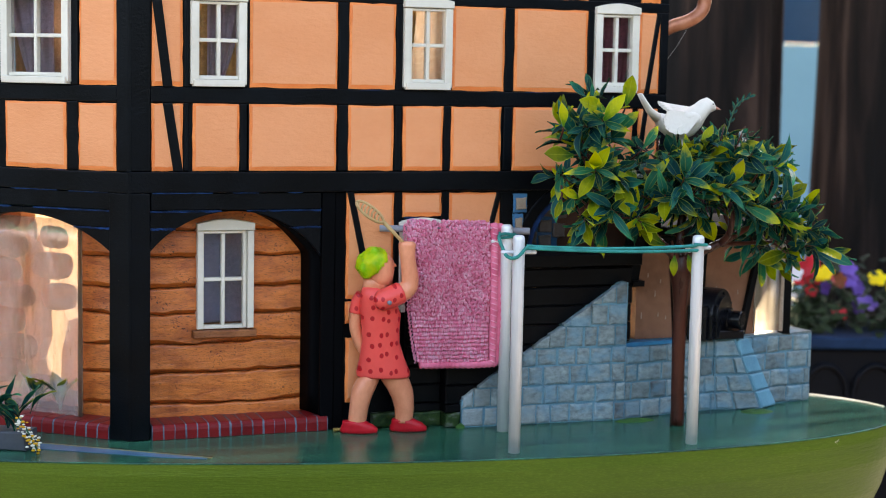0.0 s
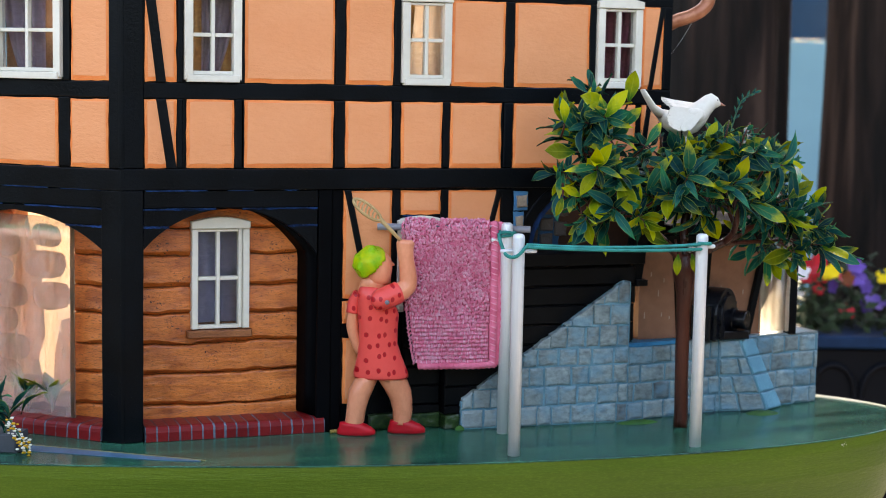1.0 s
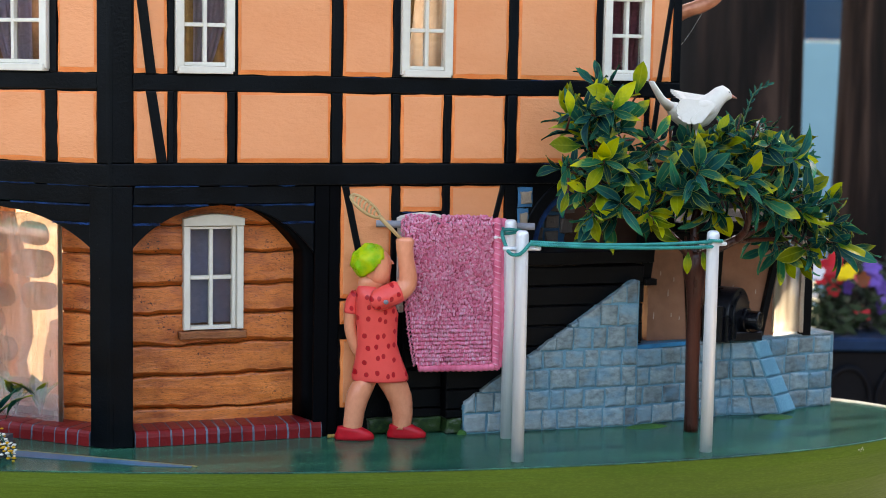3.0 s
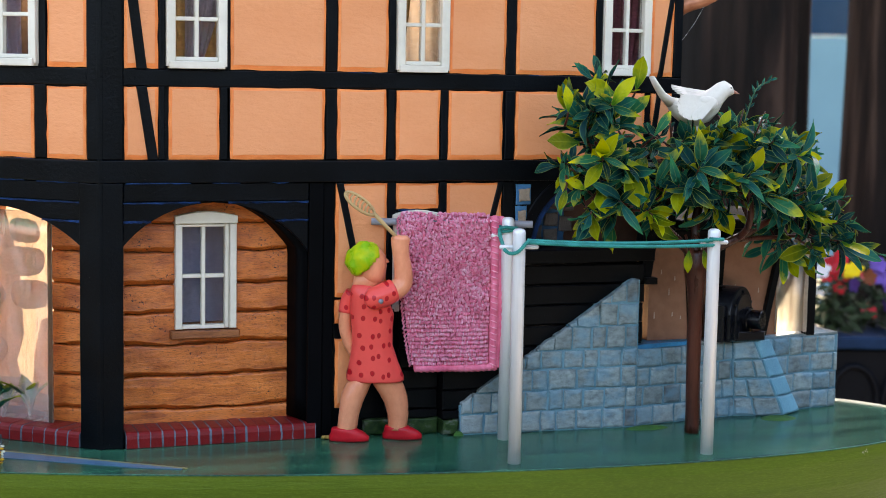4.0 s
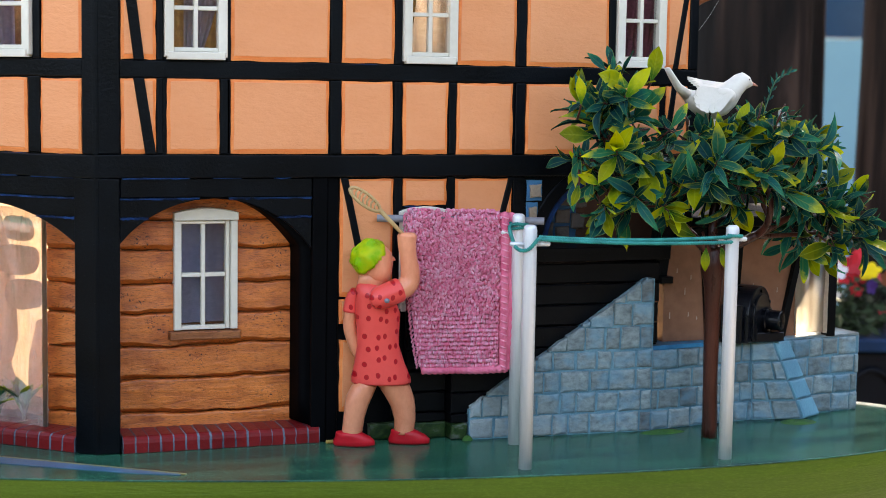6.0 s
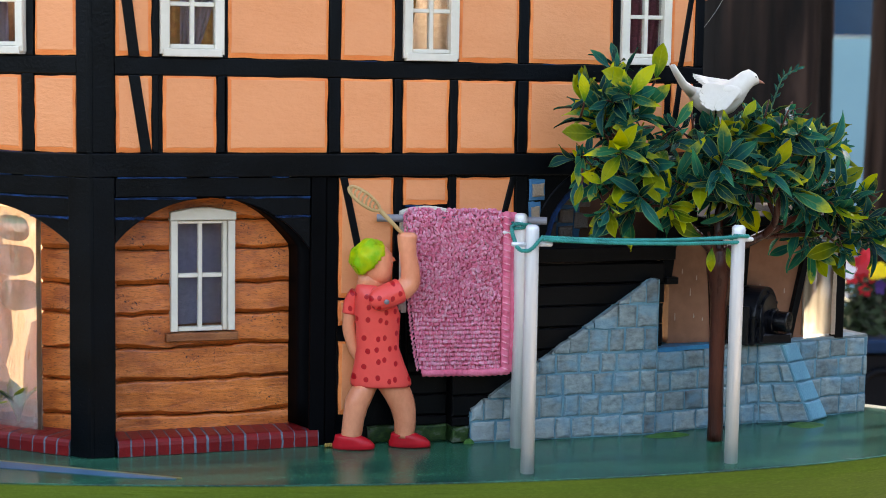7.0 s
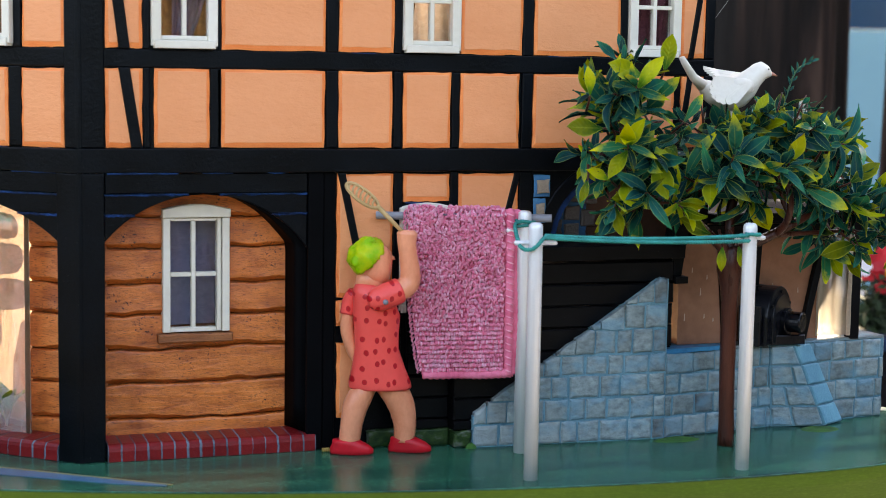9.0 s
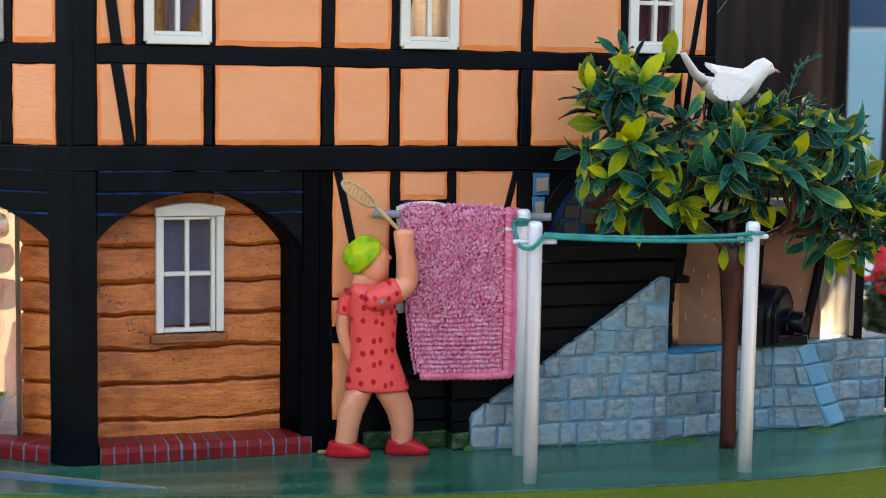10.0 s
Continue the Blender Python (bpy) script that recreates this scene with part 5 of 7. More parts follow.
def leaf_mat(name, base, tip, edge, tip_at):
    """A moulded leaf: colour runs from stalk to tip, with a pale midrib and rim and a few side veins."""
    m, nt, b = node_mat(name, 0.27, 0, 0.11)
    tc = nt.nodes.new("ShaderNodeTexCoord")
    sep = nt.nodes.new("ShaderNodeSeparateXYZ")
    nt.links.new(tc.outputs["UV"], sep.inputs[0])
    blot = noise_tex(nt, tc.outputs["Object"], 150, 3)
    off = nt.nodes.new("ShaderNodeMath")
    off.operation = 'MULTIPLY_ADD'
    off.inputs[1].default_value, off.inputs[2].default_value = 0.7, -0.35
    nt.links.new(blot, off.inputs[0])
    along = nt.nodes.new("ShaderNodeMath")
    along.operation = 'ADD'
    nt.links.new(sep.outputs["Y"], along.inputs[0])
    nt.links.new(off.outputs[0], along.inputs[1])
    c = ramp(nt, along.outputs[0], [(tip_at - 0.2, base), (tip_at + 0.2, tip)])
    who, isl, add = nt.nodes.new("ShaderNodeMath"), nt.nodes.new("ShaderNodeNewGeometry"), nt.nodes.new("ShaderNodeMath")
    add.operation, who.operation = 'ADD', 'FRACT'
    nt.links.new(rnd(nt), add.inputs[0])
    nt.links.new(isl.outputs["Random Per Island"], add.inputs[1])
    nt.links.new(add.outputs[0], who.inputs[0])
    c = mixed(nt, 1.0, c, ramp(nt, who.outputs[0], [(0.0, (0.25, 0.3, 0.34)), (0.4, (0.62, 0.68, 0.72)), (0.75, (1.1, 1.12, 1.0)), (1.0, (1.6, 1.5, 1.0))]), 'MULTIPLY')
    vein = nt.nodes.new("ShaderNodeTexWave")
    vein.inputs["Scale"].default_value, vein.inputs["Distortion"].default_value = 1.0, 0.0
    vv = nt.nodes.new("ShaderNodeCombineXYZ")
    slant = nt.nodes.new("ShaderNodeMath")
    slant.operation = 'MULTIPLY_ADD'
    slant.inputs[1].default_value = -0.22
    nt.links.new(sep.outputs["X"], slant.inputs[0])
    nt.links.new(sep.outputs["Y"], slant.inputs[2])
    nt.links.new(slant.outputs[0], vv.inputs["X"])
    nt.links.new(vv.outputs[0], vein.inputs["Vector"])
    vein.inputs["Scale"].default_value = 2.4
    rib = ramp(nt, sep.outputs["X"], [(0.03, (0.2, 0.2, 0.2)), (0.10, (0, 0, 0))])
    rim = ramp(nt, sep.outputs["X"], [(0.80, (0, 0, 0)), (0.92, (0.25, 0.25, 0.25)), (0.985, (0.8, 0.8, 0.8))])
    c = mixed(nt, rib, c, edge)
    c = mixed(nt, rim, c, edge)
    nt.links.new(c, b.inputs["Base Color"])
    bump(nt, b, vein.outputs["Fac"], 0.35, 0.0006)
    tr = nt.nodes.new("ShaderNodeBsdfTranslucent")
    nt.links.new(c, tr.inputs["Color"])
    mx = nt.nodes.new("ShaderNodeMixShader")
    mx.inputs["Fac"].default_value = 0.2
    nt.links.new(b.outputs["BSDF"], mx.inputs[1])
    nt.links.new(tr.outputs["BSDF"], mx.inputs[2])
    nt.links.new(mx.outputs["Shader"], nt.nodes["Material Output"].inputs["Surface"])
    return m


LEAF_D = leaf_mat("dark_green_leaf", (0.001, 0.074, 0.074), (0.006, 0.140, 0.082), (0.22, 0.36, 0.10), 0.75)
LEAF_M = leaf_mat("two_tone_leaf", (0.004, 0.098, 0.058), (0.40, 0.39, 0.010), (0.36, 0.44, 0.07), 0.84)
LEAF_Y = leaf_mat("lime_leaf", (0.04, 0.16, 0.014), (0.34, 0.35, 0.008), (0.42, 0.45, 0.05), 0.38)


def leaf_mesh(name, mat, ln=0.026, w=0.0105, curl=0.004, fold=0.0018):
    """A pointed oval blade along +y on a short stalk, with a folded midrib and a drooping tip."""
    vs, fs = [], []
    n = 7
    for i in range(n + 1):
        t = i / n
        half = w * 0.5 * (math.sin(math.pi * min(t, 0.999) ** 1.22) ** 0.9) if 0 < i < n else 0.0005 if i == 0 else 0.00015
        z = -curl * t * t * 1.6 + curl * 0.7 * t
        wave = 0.0007 * math.sin(8 * t)
        vs += [(-half, t * ln, z + fold * (half / (w * 0.5)) + wave), (0, t * ln, z), (half, t * ln, z + fold * (half / (w * 0.5)) - wave)]
    for i in range(n):
        a = 3 * i
        fs += [(a, a + 1, a + 4, a + 3), (a + 1, a + 2, a + 5, a + 4)]
    me = bpy.data.meshes.new(name)
    me.from_pydata(vs, [], fs)
    uv = me.uv_layers.new(name="across")
    for loop in me.loops:
        uv.data[loop.index].uv = (0.0 if loop.vertex_index % 3 == 1 else 1.0, loop.vertex_index // 3 / n)
    me.materials.append(mat)
    me.shade_smooth()
    return me


leaves_d = [leaf_mesh("leaf", LEAF_D, 0.026, w, c_, f_) for w, c_, f_ in ((0.0080, 0.004, 0.0020), (0.0064, 0.008, 0.0024), (0.0090, -0.003, 0.0018), (0.0072, 0.011, 0.0022))]
leaves_m = [leaf_mesh("leaf", LEAF_M, 0.026, w, c_, f_) for w, c_, f_ in ((0.0080, 0.006, 0.0020), (0.0096, -0.002, 0.0018), (0.0068, 0.010, 0.0022))]
leaves_y = [leaf_mesh("leaf", LEAF_Y, 0.026, w, c_, f_) for w, c_, f_ in ((0.0100, 0.005, 0.0016), (0.0118, -0.001, 0.0012))]
tree = thing("artificial_tree", (0.5240, -0.0715, 0), "small artificial tree with glossy dark green and lime leaves", "tree")
TY = -0.0715
trunk_run = bend([(0.5240, TY, 0), (0.5238, TY, 0.05), (0.5232, TY, 0.11), (0.5226, TY, 0.15), (0.5215, TY, 0.168)], 6)
bm = tube_bm(trunk_run, [float(np.interp(p.z, (0.0, 0.02, 0.12, 0.135, 0.152, 0.168), (0.0070, 0.0066, 0.0067, 0.0078, 0.0104, 0.0068))) for p in map(Vector, trunk_run)], 16)
for v in bm.verts:
    v.co += Vector((v.co.x - 0.523, v.co.y - TY, 0)) * 0.16 * noise.noise((v.co.x * 160, v.co.y * 160, v.co.z * 24))
part("trunk", bm, TRUNK, tree, "brown painted trunk", True)
LOBES = ((0.430, 0.297, 0.028, 0.020), (0.416, 0.253, 0.016, 0.022), (0.462, 0.262, 0.036, 0.032), (0.455, 0.220, 0.034, 0.014), (0.531, 0.248, 0.036, 0.034), (0.576, 0.268, 0.030, 0.018),
         (0.602, 0.250, 0.034, 0.028), (0.630, 0.230, 0.026, 0.026), (0.632, 0.186, 0.026, 0.016), (0.562, 0.220, 0.036, 0.018), (0.50, 0.226, 0.03, 0.016), (0.418, 0.270, 0.012, 0.014), (0.625, 0.205, 0.03, 0.02), (0.50, 0.268, 0.022, 0.018), (0.552, 0.262, 0.022, 0.02), (0.598, 0.262, 0.026, 0.016), (0.508, 0.236, 0.03, 0.014), (0.545, 0.228, 0.03, 0.014))
rs = random.Random(12)
# three boughs leave the trunk; the thinner limbs spring from them
FORK = Vector((0.5215, TY, 0.162))
BOUGHS = [[FORK, Vector((0.492, TY - 0.004, 0.186)), Vector((0.455, TY - 0.002, 0.222)), Vector((0.430, TY, 0.262))],
          [FORK, Vector((0.548, TY - 0.012, 0.176)), Vector((0.586, TY - 0.012, 0.194)), Vector((0.622, TY - 0.004, 0.214))],
          [FORK, Vector((0.524, TY + 0.004, 0.200)), Vector((0.536, TY, 0.235)), Vector((0.545, TY, 0.262))]]
nodes = []
for line in BOUGHS:
    run = bend(line, 6)
    nodes += run[5:]
    part("bough", tube_bm(run, list(np.linspace(0.0050, 0.0022, len(run))), 10), TRUNK, tree, "brown painted bough", True)
for u, z, ru, rz in LOBES:
    end = Vector((u, TY + rs.uniform(-0.012, 0.018), z - rz * 0.3))
    low = min(nodes, key=lambda p: (p - end).length + (0.05 if p.z > end.z else 0.0))
    knee = low.lerp(end, 0.5) + Vector((0, rs.uniform(-0.006, 0.006), rs.uniform(-0.006, 0.004)))
    run = bend([low, knee, end], 5)
    part("limb", tube_bm(run, list(np.linspace(0.0026, 0.0014, len(run))), 8), TRUNK, tree, "brown painted branch", True)
run = bend([(0.557, TY - 0.012, 0.179), (0.5575, TY - 0.030, 0.192), (0.5555, TY - 0.036, 0.214), (0.553, TY - 0.02, 0.240)], 6)
part("limb", tube_bm(run, list(np.linspace(0.0034, 0.0026, len(run))), 9), TRUNK, tree, "brown painted branch", True)
made, twig_bm = [], bmesh.new()


def sprig(base, aim, lime, size):
    """A twig with leaves set round it and a tuft at its tip."""
    tip = base + aim * 0.016 * size
    tube_bm([base - aim * 0.012, base, tip], [0.0012, 0.001, 0.0006], 5, twig_bm)
    side = aim.orthogonal().normalized()
    for k in range(9):
        turn = Matrix.Rotation(k * 2.4 + rs.uniform(-0.3, 0.3), 3, aim)
        spread = rs.uniform(0.45, 1.25) if k < 7 else rs.uniform(0.05, 0.35)
        way = (aim * math.cos(spread) + (turn @ side) * math.sin(spread)).normalized()
        flatn = (aim - way * aim.dot(way))
        flatn = flatn.normalized() if flatn.length > 1e-3 else way.orthogonal().normalized()
        right = way.cross(flatn).normalized()
        m3 = Matrix((right, way, flatn)).transposed() @ Matrix.Rotation(rs.uniform(-0.5, 0.5), 3, 'Y')
        pos = base.lerp(tip, min(1.0, k / 8))
        sc = size * rs.uniform(0.5, 1.4)
        end_l = pos + way * 0.026 * sc
        if end_l.y > -0.014 or (end_l.x > 0.535 and end_l.z > 0.297 - 0.12 * max(0.0, end_l.x - 0.56)) or (0.452 < end_l.x < 0.555 and end_l.z > 0.284) or (0.46 < pos.x < 0.545 and pos.z > 0.284):
            continue
        p = rs.random()
        pool = leaves_y if p < lime else leaves_m if p < lime + 0.27 else leaves_d
        kind = rs.choice(pool)
        if end_l.x > 0.373:
            made.append((pos, m3, sc, kind))


for li, (u, z, ru, rz) in enumerate(LOBES):
    for k in range(5 if z > 0.28 else 7):
        while True:
            q = Vector((rs.uniform(-1, 1), rs.uniform(-1, 1), rs.uniform(-1, 1)))
            if 0.35 < q.length < 1:
                break
        base_p = Vector((u + q.x * ru, TY + q.y * 0.045 - 0.004, z + q.z * rz))
        aim = (Vector((q.x, q.y * 1.0, q.z + 0.35)).normalized() + Vector((base_p.x - 0.53, -0.12, 0.1)) * 1.2).normalized()
        lime = 0.05 + (0.24 if (u < 0.42 and z < 0.26) or (u < 0.47 and z < 0.215) else 0.0)
        sprig(base_p, aim, lime, rs.uniform(0.9, 1.2))
for u, z, ax_ in ((0.452, 0.210, -0.2),):
    sprig(Vector((u, TY - 0.03, z)), Vector((rs.uniform(-0.5, 0.5), -0.5, ax_)).normalized(), 0.8, 0.95)
def spread_leaf(kind, u0, z0, u1, z1):
    """A large leaf that spreads flat on the outside of the crown, from its stalk to its tip."""
    a, c = Vector((u0, TY - 0.036, z0)), Vector((u1, TY - 0.040, z1))
    way = (c - a).normalized()
    flatn = Vector((-0.3 + rs.uniform(-0.3, 0.3), -0.85, 0.45 + rs.uniform(-0.2, 0.2)))
    flatn = (flatn - way * flatn.dot(way)).normalized()
    m3 = Matrix((way.cross(flatn), way, flatn)).transposed()
    pool = {"Y": leaves_y, "M": leaves_m, "D": leaves_d}[kind]
    made.append((a, m3, (c - a).length / 0.026, pool[0 if (c - a).length < 0.028 else 1]))
    tube_bm([a - way * 0.012 + Vector((0, 0.008, 0)), a - way * 0.004 + Vector((0, 0.002, 0)), a + way * 0.001], [0.0013, 0.001, 0.0006], 5, twig_bm)


for row in (("Y", 0.389, 0.267, 0.356, 0.268), ("Y", 0.440, 0.312, 0.444, 0.341), ("Y", 0.423, 0.307, 0.389, 0.317), ("D", 0.399, 0.320, 0.381, 0.334), ("D", 0.405, 0.319, 0.403, 0.332),
            ("Y", 0.377, 0.292, 0.374, 0.315), ("M", 0.431, 0.272, 0.399, 0.271), ("D", 0.445, 0.257, 0.415, 0.244), ("M", 0.458, 0.272, 0.473, 0.295), ("Y", 0.432, 0.211, 0.395, 0.212),
            ("Y", 0.453, 0.214, 0.448, 0.241), ("Y", 0.457, 0.208, 0.478, 0.209), ("Y", 0.486, 0.182, 0.454, 0.196), ("Y", 0.397, 0.210, 0.399, 0.189), ("Y", 0.377, 0.227, 0.370, 0.210),
            ("Y", 0.396, 0.226, 0.376, 0.236), ("Y", 0.521, 0.272, 0.529, 0.296), ("M", 0.584, 0.252, 0.586, 0.279), ("Y", 0.611, 0.223, 0.636, 0.239), ("M", 0.618, 0.172, 0.634, 0.154),
            ("Y", 0.496, 0.173, 0.493, 0.153), ("Y", 0.510, 0.173, 0.515, 0.153)):
    spread_leaf(*row)
for u in (0.488, 0.503, 0.518, 0.533):
    sprig(Vector((u, TY - 0.022, 0.262)), Vector((rs.uniform(-0.6, 0.6), -0.8, 0.45)).normalized(), 0.2, 0.9)
for u, z, du, dz, n in ((0.556, 0.285, 0.25, 1.0, 1), (0.634, 0.180, 0.6, -0.25, 2), (0.610, 0.176, 0.2, -0.5, 2), (0.636, 0.205, 0.8, 0.1, 2), (0.606, 0.212, 0.3, -0.3, 2), (0.392, 0.246, -0.5, 0.2, 2), (0.398, 0.230, -0.5, -0.1, 2), (0.412, 0.218, -0.3, -0.3, 2)):
    for k in range(n):
        sprig(Vector((u + rs.uniform(-0.012, 0.012), TY - 0.015 + rs.uniform(-0.02, 0.02), z + rs.uniform(-0.008, 0.008))), Vector((du, -0.35, dz)).normalized(), 0.12, rs.uniform(0.85, 1.05))
tagged(part("twig_growth", twig_bm, TRUNK, tree, "thin brown twigs", True), kind="stuff")
SHOOT = bend([(0.5616, TY, 0.270), (0.5705, TY, 0.2963), (0.5780, TY, 0.3140), (0.5896, TY, 0.3213)], 5)
part("shoot", tube_bm(SHOOT, list(np.linspace(0.0011, 0.0005, len(SHOOT))), 6), LEAF_D, tree, "thin young green shoot", True)
for k in range(4, len(SHOOT)):
    way = ((SHOOT[k] - SHOOT[k - 1]).normalized() + Vector((0.8 if k % 2 else -0.5, -0.2, 0.1))).normalized()
    flatn = (Vector((0, -1, 0.3)) - way * Vector((0, -1, 0.3)).dot(way)).normalized()
    made.append((SHOOT[k], Matrix((way.cross(flatn), way, flatn)).transposed(), rs.uniform(0.28, 0.42), leaves_d[1]))
made.sort(key=lambda r: r[0].y)
for pos, m3, sc, data in made[:300]:
    ob = part("leaf", data, None, tree)
    ob.matrix_basis = Matrix.Translation(pos) @ m3.to_4x4() @ Matrix.Scale(sc, 4)
LEAF_B = painted("inner_green_leaf", (0.02, 0.11, 0.05), (0.006, 0.06, 0.04), 0.4, (1, 1, 1), 120, 0.2, 0.0004)
rest_v, rest_f, rest_m, rest_uv = [], [], [], []
KINDS = [LEAF_D, LEAF_M, LEAF_Y]
for pos, m3, sc, data in made[300:]:
    i0 = len(rest_v)
    rest_v += [tuple(pos + m3 @ (v.co * sc)) for v in data.vertices]
    rest_uv += [(0.0 if k % 3 == 1 else 1.0, k // 3 / 7) for k in range(len(data.vertices))]
    rest_f += [tuple(i0 + k for k in f_.vertices) for f_ in data.polygons]
    rest_m += [KINDS.index(data.materials[0])] * len(data.polygons)
me = bpy.data.meshes.new("inner_leaves")
me.from_pydata(rest_v, [], rest_f)
for m in KINDS:
    me.materials.append(m)
me.polygons.foreach_set("material_index", rest_m)
uv = me.uv_layers.new(name="across")
for loop in me.loops:
    uv.data[loop.index].uv = rest_uv[loop.vertex_index]
me.shade_smooth()
tagged(part("inner_leaves", me, None, tree, "dark green inner leaves"), kind="stuff")

# ---- white bird figure on the tree ----
BIRDW = painted("white_bird_paint", (0.76, 0.70, 0.60), (0.66, 0.59, 0.49), 0.45, (1, 1, 1), 80, 0.3, 0.0005)
BEAK = painted("pink_beak_paint", (0.6, 0.25, 0.17), (0.5, 0.2, 0.13), 0.4, (1, 1, 1), 80, 0.2, 0.0003)
bm = bmesh.new()
BY = -0.08
rows = ((0.4885, 0.3065, 0.0030, 0.004), (0.4940, 0.3015, 0.0075, 0.0068), (0.5030, 0.2980, 0.0100, 0.009), (0.5140, 0.2978, 0.0112, 0.0105), (0.5250, 0.3012, 0.0112, 0.0102), (0.5335, 0.3066, 0.0098, 0.0088), (0.5390, 0.3120, 0.0080, 0.0072), (0.5440, 0.3150, 0.0064, 0.0062), (0.5490, 0.3146, 0.0042, 0.0042), (0.5515, 0.3132, 0.0018, 0.0018))
loft_bm([((u, BY, z), Y * w, (X * -0.25 + Vector((0, 0, 1))).normalized() * h) for u, z, h, w in rows], 16, bm, 0)
loft_bm([((0.5505, BY, 0.3132), Y * 0.0018, Vector((0, 0, 0.0018))), ((0.5545, BY, 0.3125), Y * 0.001, Vector((0, 0, 0.001))), ((0.5575, BY, 0.3115), Y * 0.0002, Vector((0, 0, 0.0002)))], 8, bm, 1)
loft_bm([((0.4925, BY, 0.3045), Y * 0.006, Vector((0.002, 0, 0.0035))), ((0.4845, BY, 0.3100), Y * 0.0050, Vector((0.0016, 0, 0.0022))), ((0.4785, BY, 0.3172), Y * 0.0050, Vector((0.0015, 0, 0.0011))), ((0.4740, BY, 0.3232), Y * 0.0040, Vector((0.0014, 0, 0.0006)))], 12, bm, 0)
for rim in ([(0.5320, BY + 0.004, 0.3120), (0.5270, BY + 0.014, 0.3130), (0.5170, BY + 0.021, 0.3145), (0.5050, BY + 0.021, 0.3165), (0.5080, BY + 0.012, 0.3110), (0.5140, BY + 0.006, 0.3070)],):
    # feathered trailing edge: short notches between tip and root
    tip, root = Vector(rim[3]), Vector(rim[4])
    teeth = []
    for i in range(1, 8):
        teeth.append(tuple(tip.lerp(root, i / 8) + Vector((0.0042 if i % 2 else -0.001, 0, -0.0006 if i % 2 else 0.0))))
    rim = rim[:4] + teeth + rim[4:]
    tops, lows = [bm.verts.new(Vector(p) + Vector((0, 0, 0.0012))) for p in rim], [bm.verts.new(Vector(p) - Vector((0, 0, 0.0012))) for p in rim]
    bm.faces.new(tops), bm.faces.new(lows[::-1])
    for i in range(len(rim)):
        bm.faces.new((tops[i], lows[i], lows[(i + 1) % len(rim)], tops[(i + 1) % len(rim)]))
tube_bm([(0.5163, BY, 0.250), (0.5163, BY, 0.2935)], 0.0031, 12, bm)
i0 = len(bm.faces)
tube_bm([(0.5072, BY - 0.011, 0.262), (0.5072, BY - 0.0115, 0.309)], 0.0008, 6, bm)
for s in (-1, 1):
    tube_bm([(0.5462, BY + s * 0.0046, 0.3160), (0.5462, BY + s * 0.0052, 0.3160)], 0.0007, 6, bm)
bm.faces.ensure_lookup_table()
for f_ in bm.faces[i0:]:
    f_.material_index = 2
bmesh.ops.recalc_face_normals(bm, faces=bm.faces)
mid_b = Vector((0.5145, BY, 0.302))
for v in bm.verts:
    k_b = v.co - mid_b
    v.co = mid_b + Vector((k_b.x * 1.05, k_b.y * 1.2, k_b.z * 1.2)) + Vector((-0.004, 0, -0.004))
# the near wing: overlapping feathers that spread from the shoulder like a fan
SHOULDER = Vector((0.5205, BY - 0.0125, 0.3035))
for k in range(9):
    a = radians(176 + 6.0 * k)
    ln = 0.0335 + 0.0125 * math.sin(math.pi * (k + 0.6) / 9) - 0.0012 * k
    way = Vector((math.cos(a), -0.26 - 0.012 * (k % 2), math.sin(a) * 0.82)).normalized()
    wide = way.cross(Vector((0.1, -1, 0.25))).normalized()
    face = wide.cross(way).normalized()
    base = SHOULDER + Vector((0, -0.0007 * k, 0))
    outline = [(0.0, 0.0022), (0.5, 0.0034), (0.86, 0.0036), (0.96, 0.0026), (1.0, 0.0006)]
    ring = [base + way * (ln * t_) + wide * w_ for t_, w_ in outline] + [base + way * (ln * t_) - wide * w_ for t_, w_ in reversed(outline)]
    tops, lows = [bm.verts.new(p + face * 0.0006) for p in ring], [bm.verts.new(p - face * 0.0006) for p in ring]
    bm.faces.new(tops), bm.faces.new(lows[::-1])
    for i in range(len(ring)):
        bm.faces.new((tops[i], lows[i], lows[(i + 1) % len(ring)], tops[(i + 1) % len(ring)]))
blob(bm, SHOULDER + Vector((-0.006, -0.0035, -0.003)), 0.0115, 0, (1.0, 0.32, 0.62))
solo("bird_figure", bm, [BIRDW, BEAK, BLACK], "white painted bird figure with spread wings on a peg", "figurine")

# ---- geared motor on the ledge ----
BLACKPL = painted("black_plastic", (0.006, 0.007, 0.010), (0.003, 0.003, 0.005), 0.26, (1, 1, 1), 90, 0.2, 0.0004)
motor = thing("gear_motor", (0.595, -0.02, 0.0766), "black geared motor with a stub shaft standing on the ledge", "motor")
part("foot_plate", slab_bm(fr_right, rect(0.572, 0.6235, 0.0747, 0.0835), 0.0045, 0.027, 0.001), BLACKPL, motor)
AXM = Vector((0.62, -0.78, 0)).normalized()
ACR = Vector((0.78, 0.62, 0)).normalized()
C0 = Vector((0.5975, -0.010, 0.0980))
on_axis = lambda u, d, z: C0 + ACR * u + AXM * d + Vector((0, 0, z))
dome = lambda r, low: [(-r, low), (r, low)] + [(r * math.cos(a), r * math.sin(a)) for a in np.linspace(0.0, math.pi, 25)]
part("housing", slab_bm(on_axis, dome(0.0275, -0.0228), -0.016, 0.0085, 0.0012, 2), BLACKPL, motor)
part("flange", slab_bm(on_axis, dome(0.0205, -0.0215), 0.0086, 0.0112, 0.0008, 2), BLACKPL, motor)
part("gear_box", slab_bm(on_axis, rect(-0.033, -0.0282, -0.0228, 0.012), -0.016, 0.004, 0.001), BLACKPL, motor)
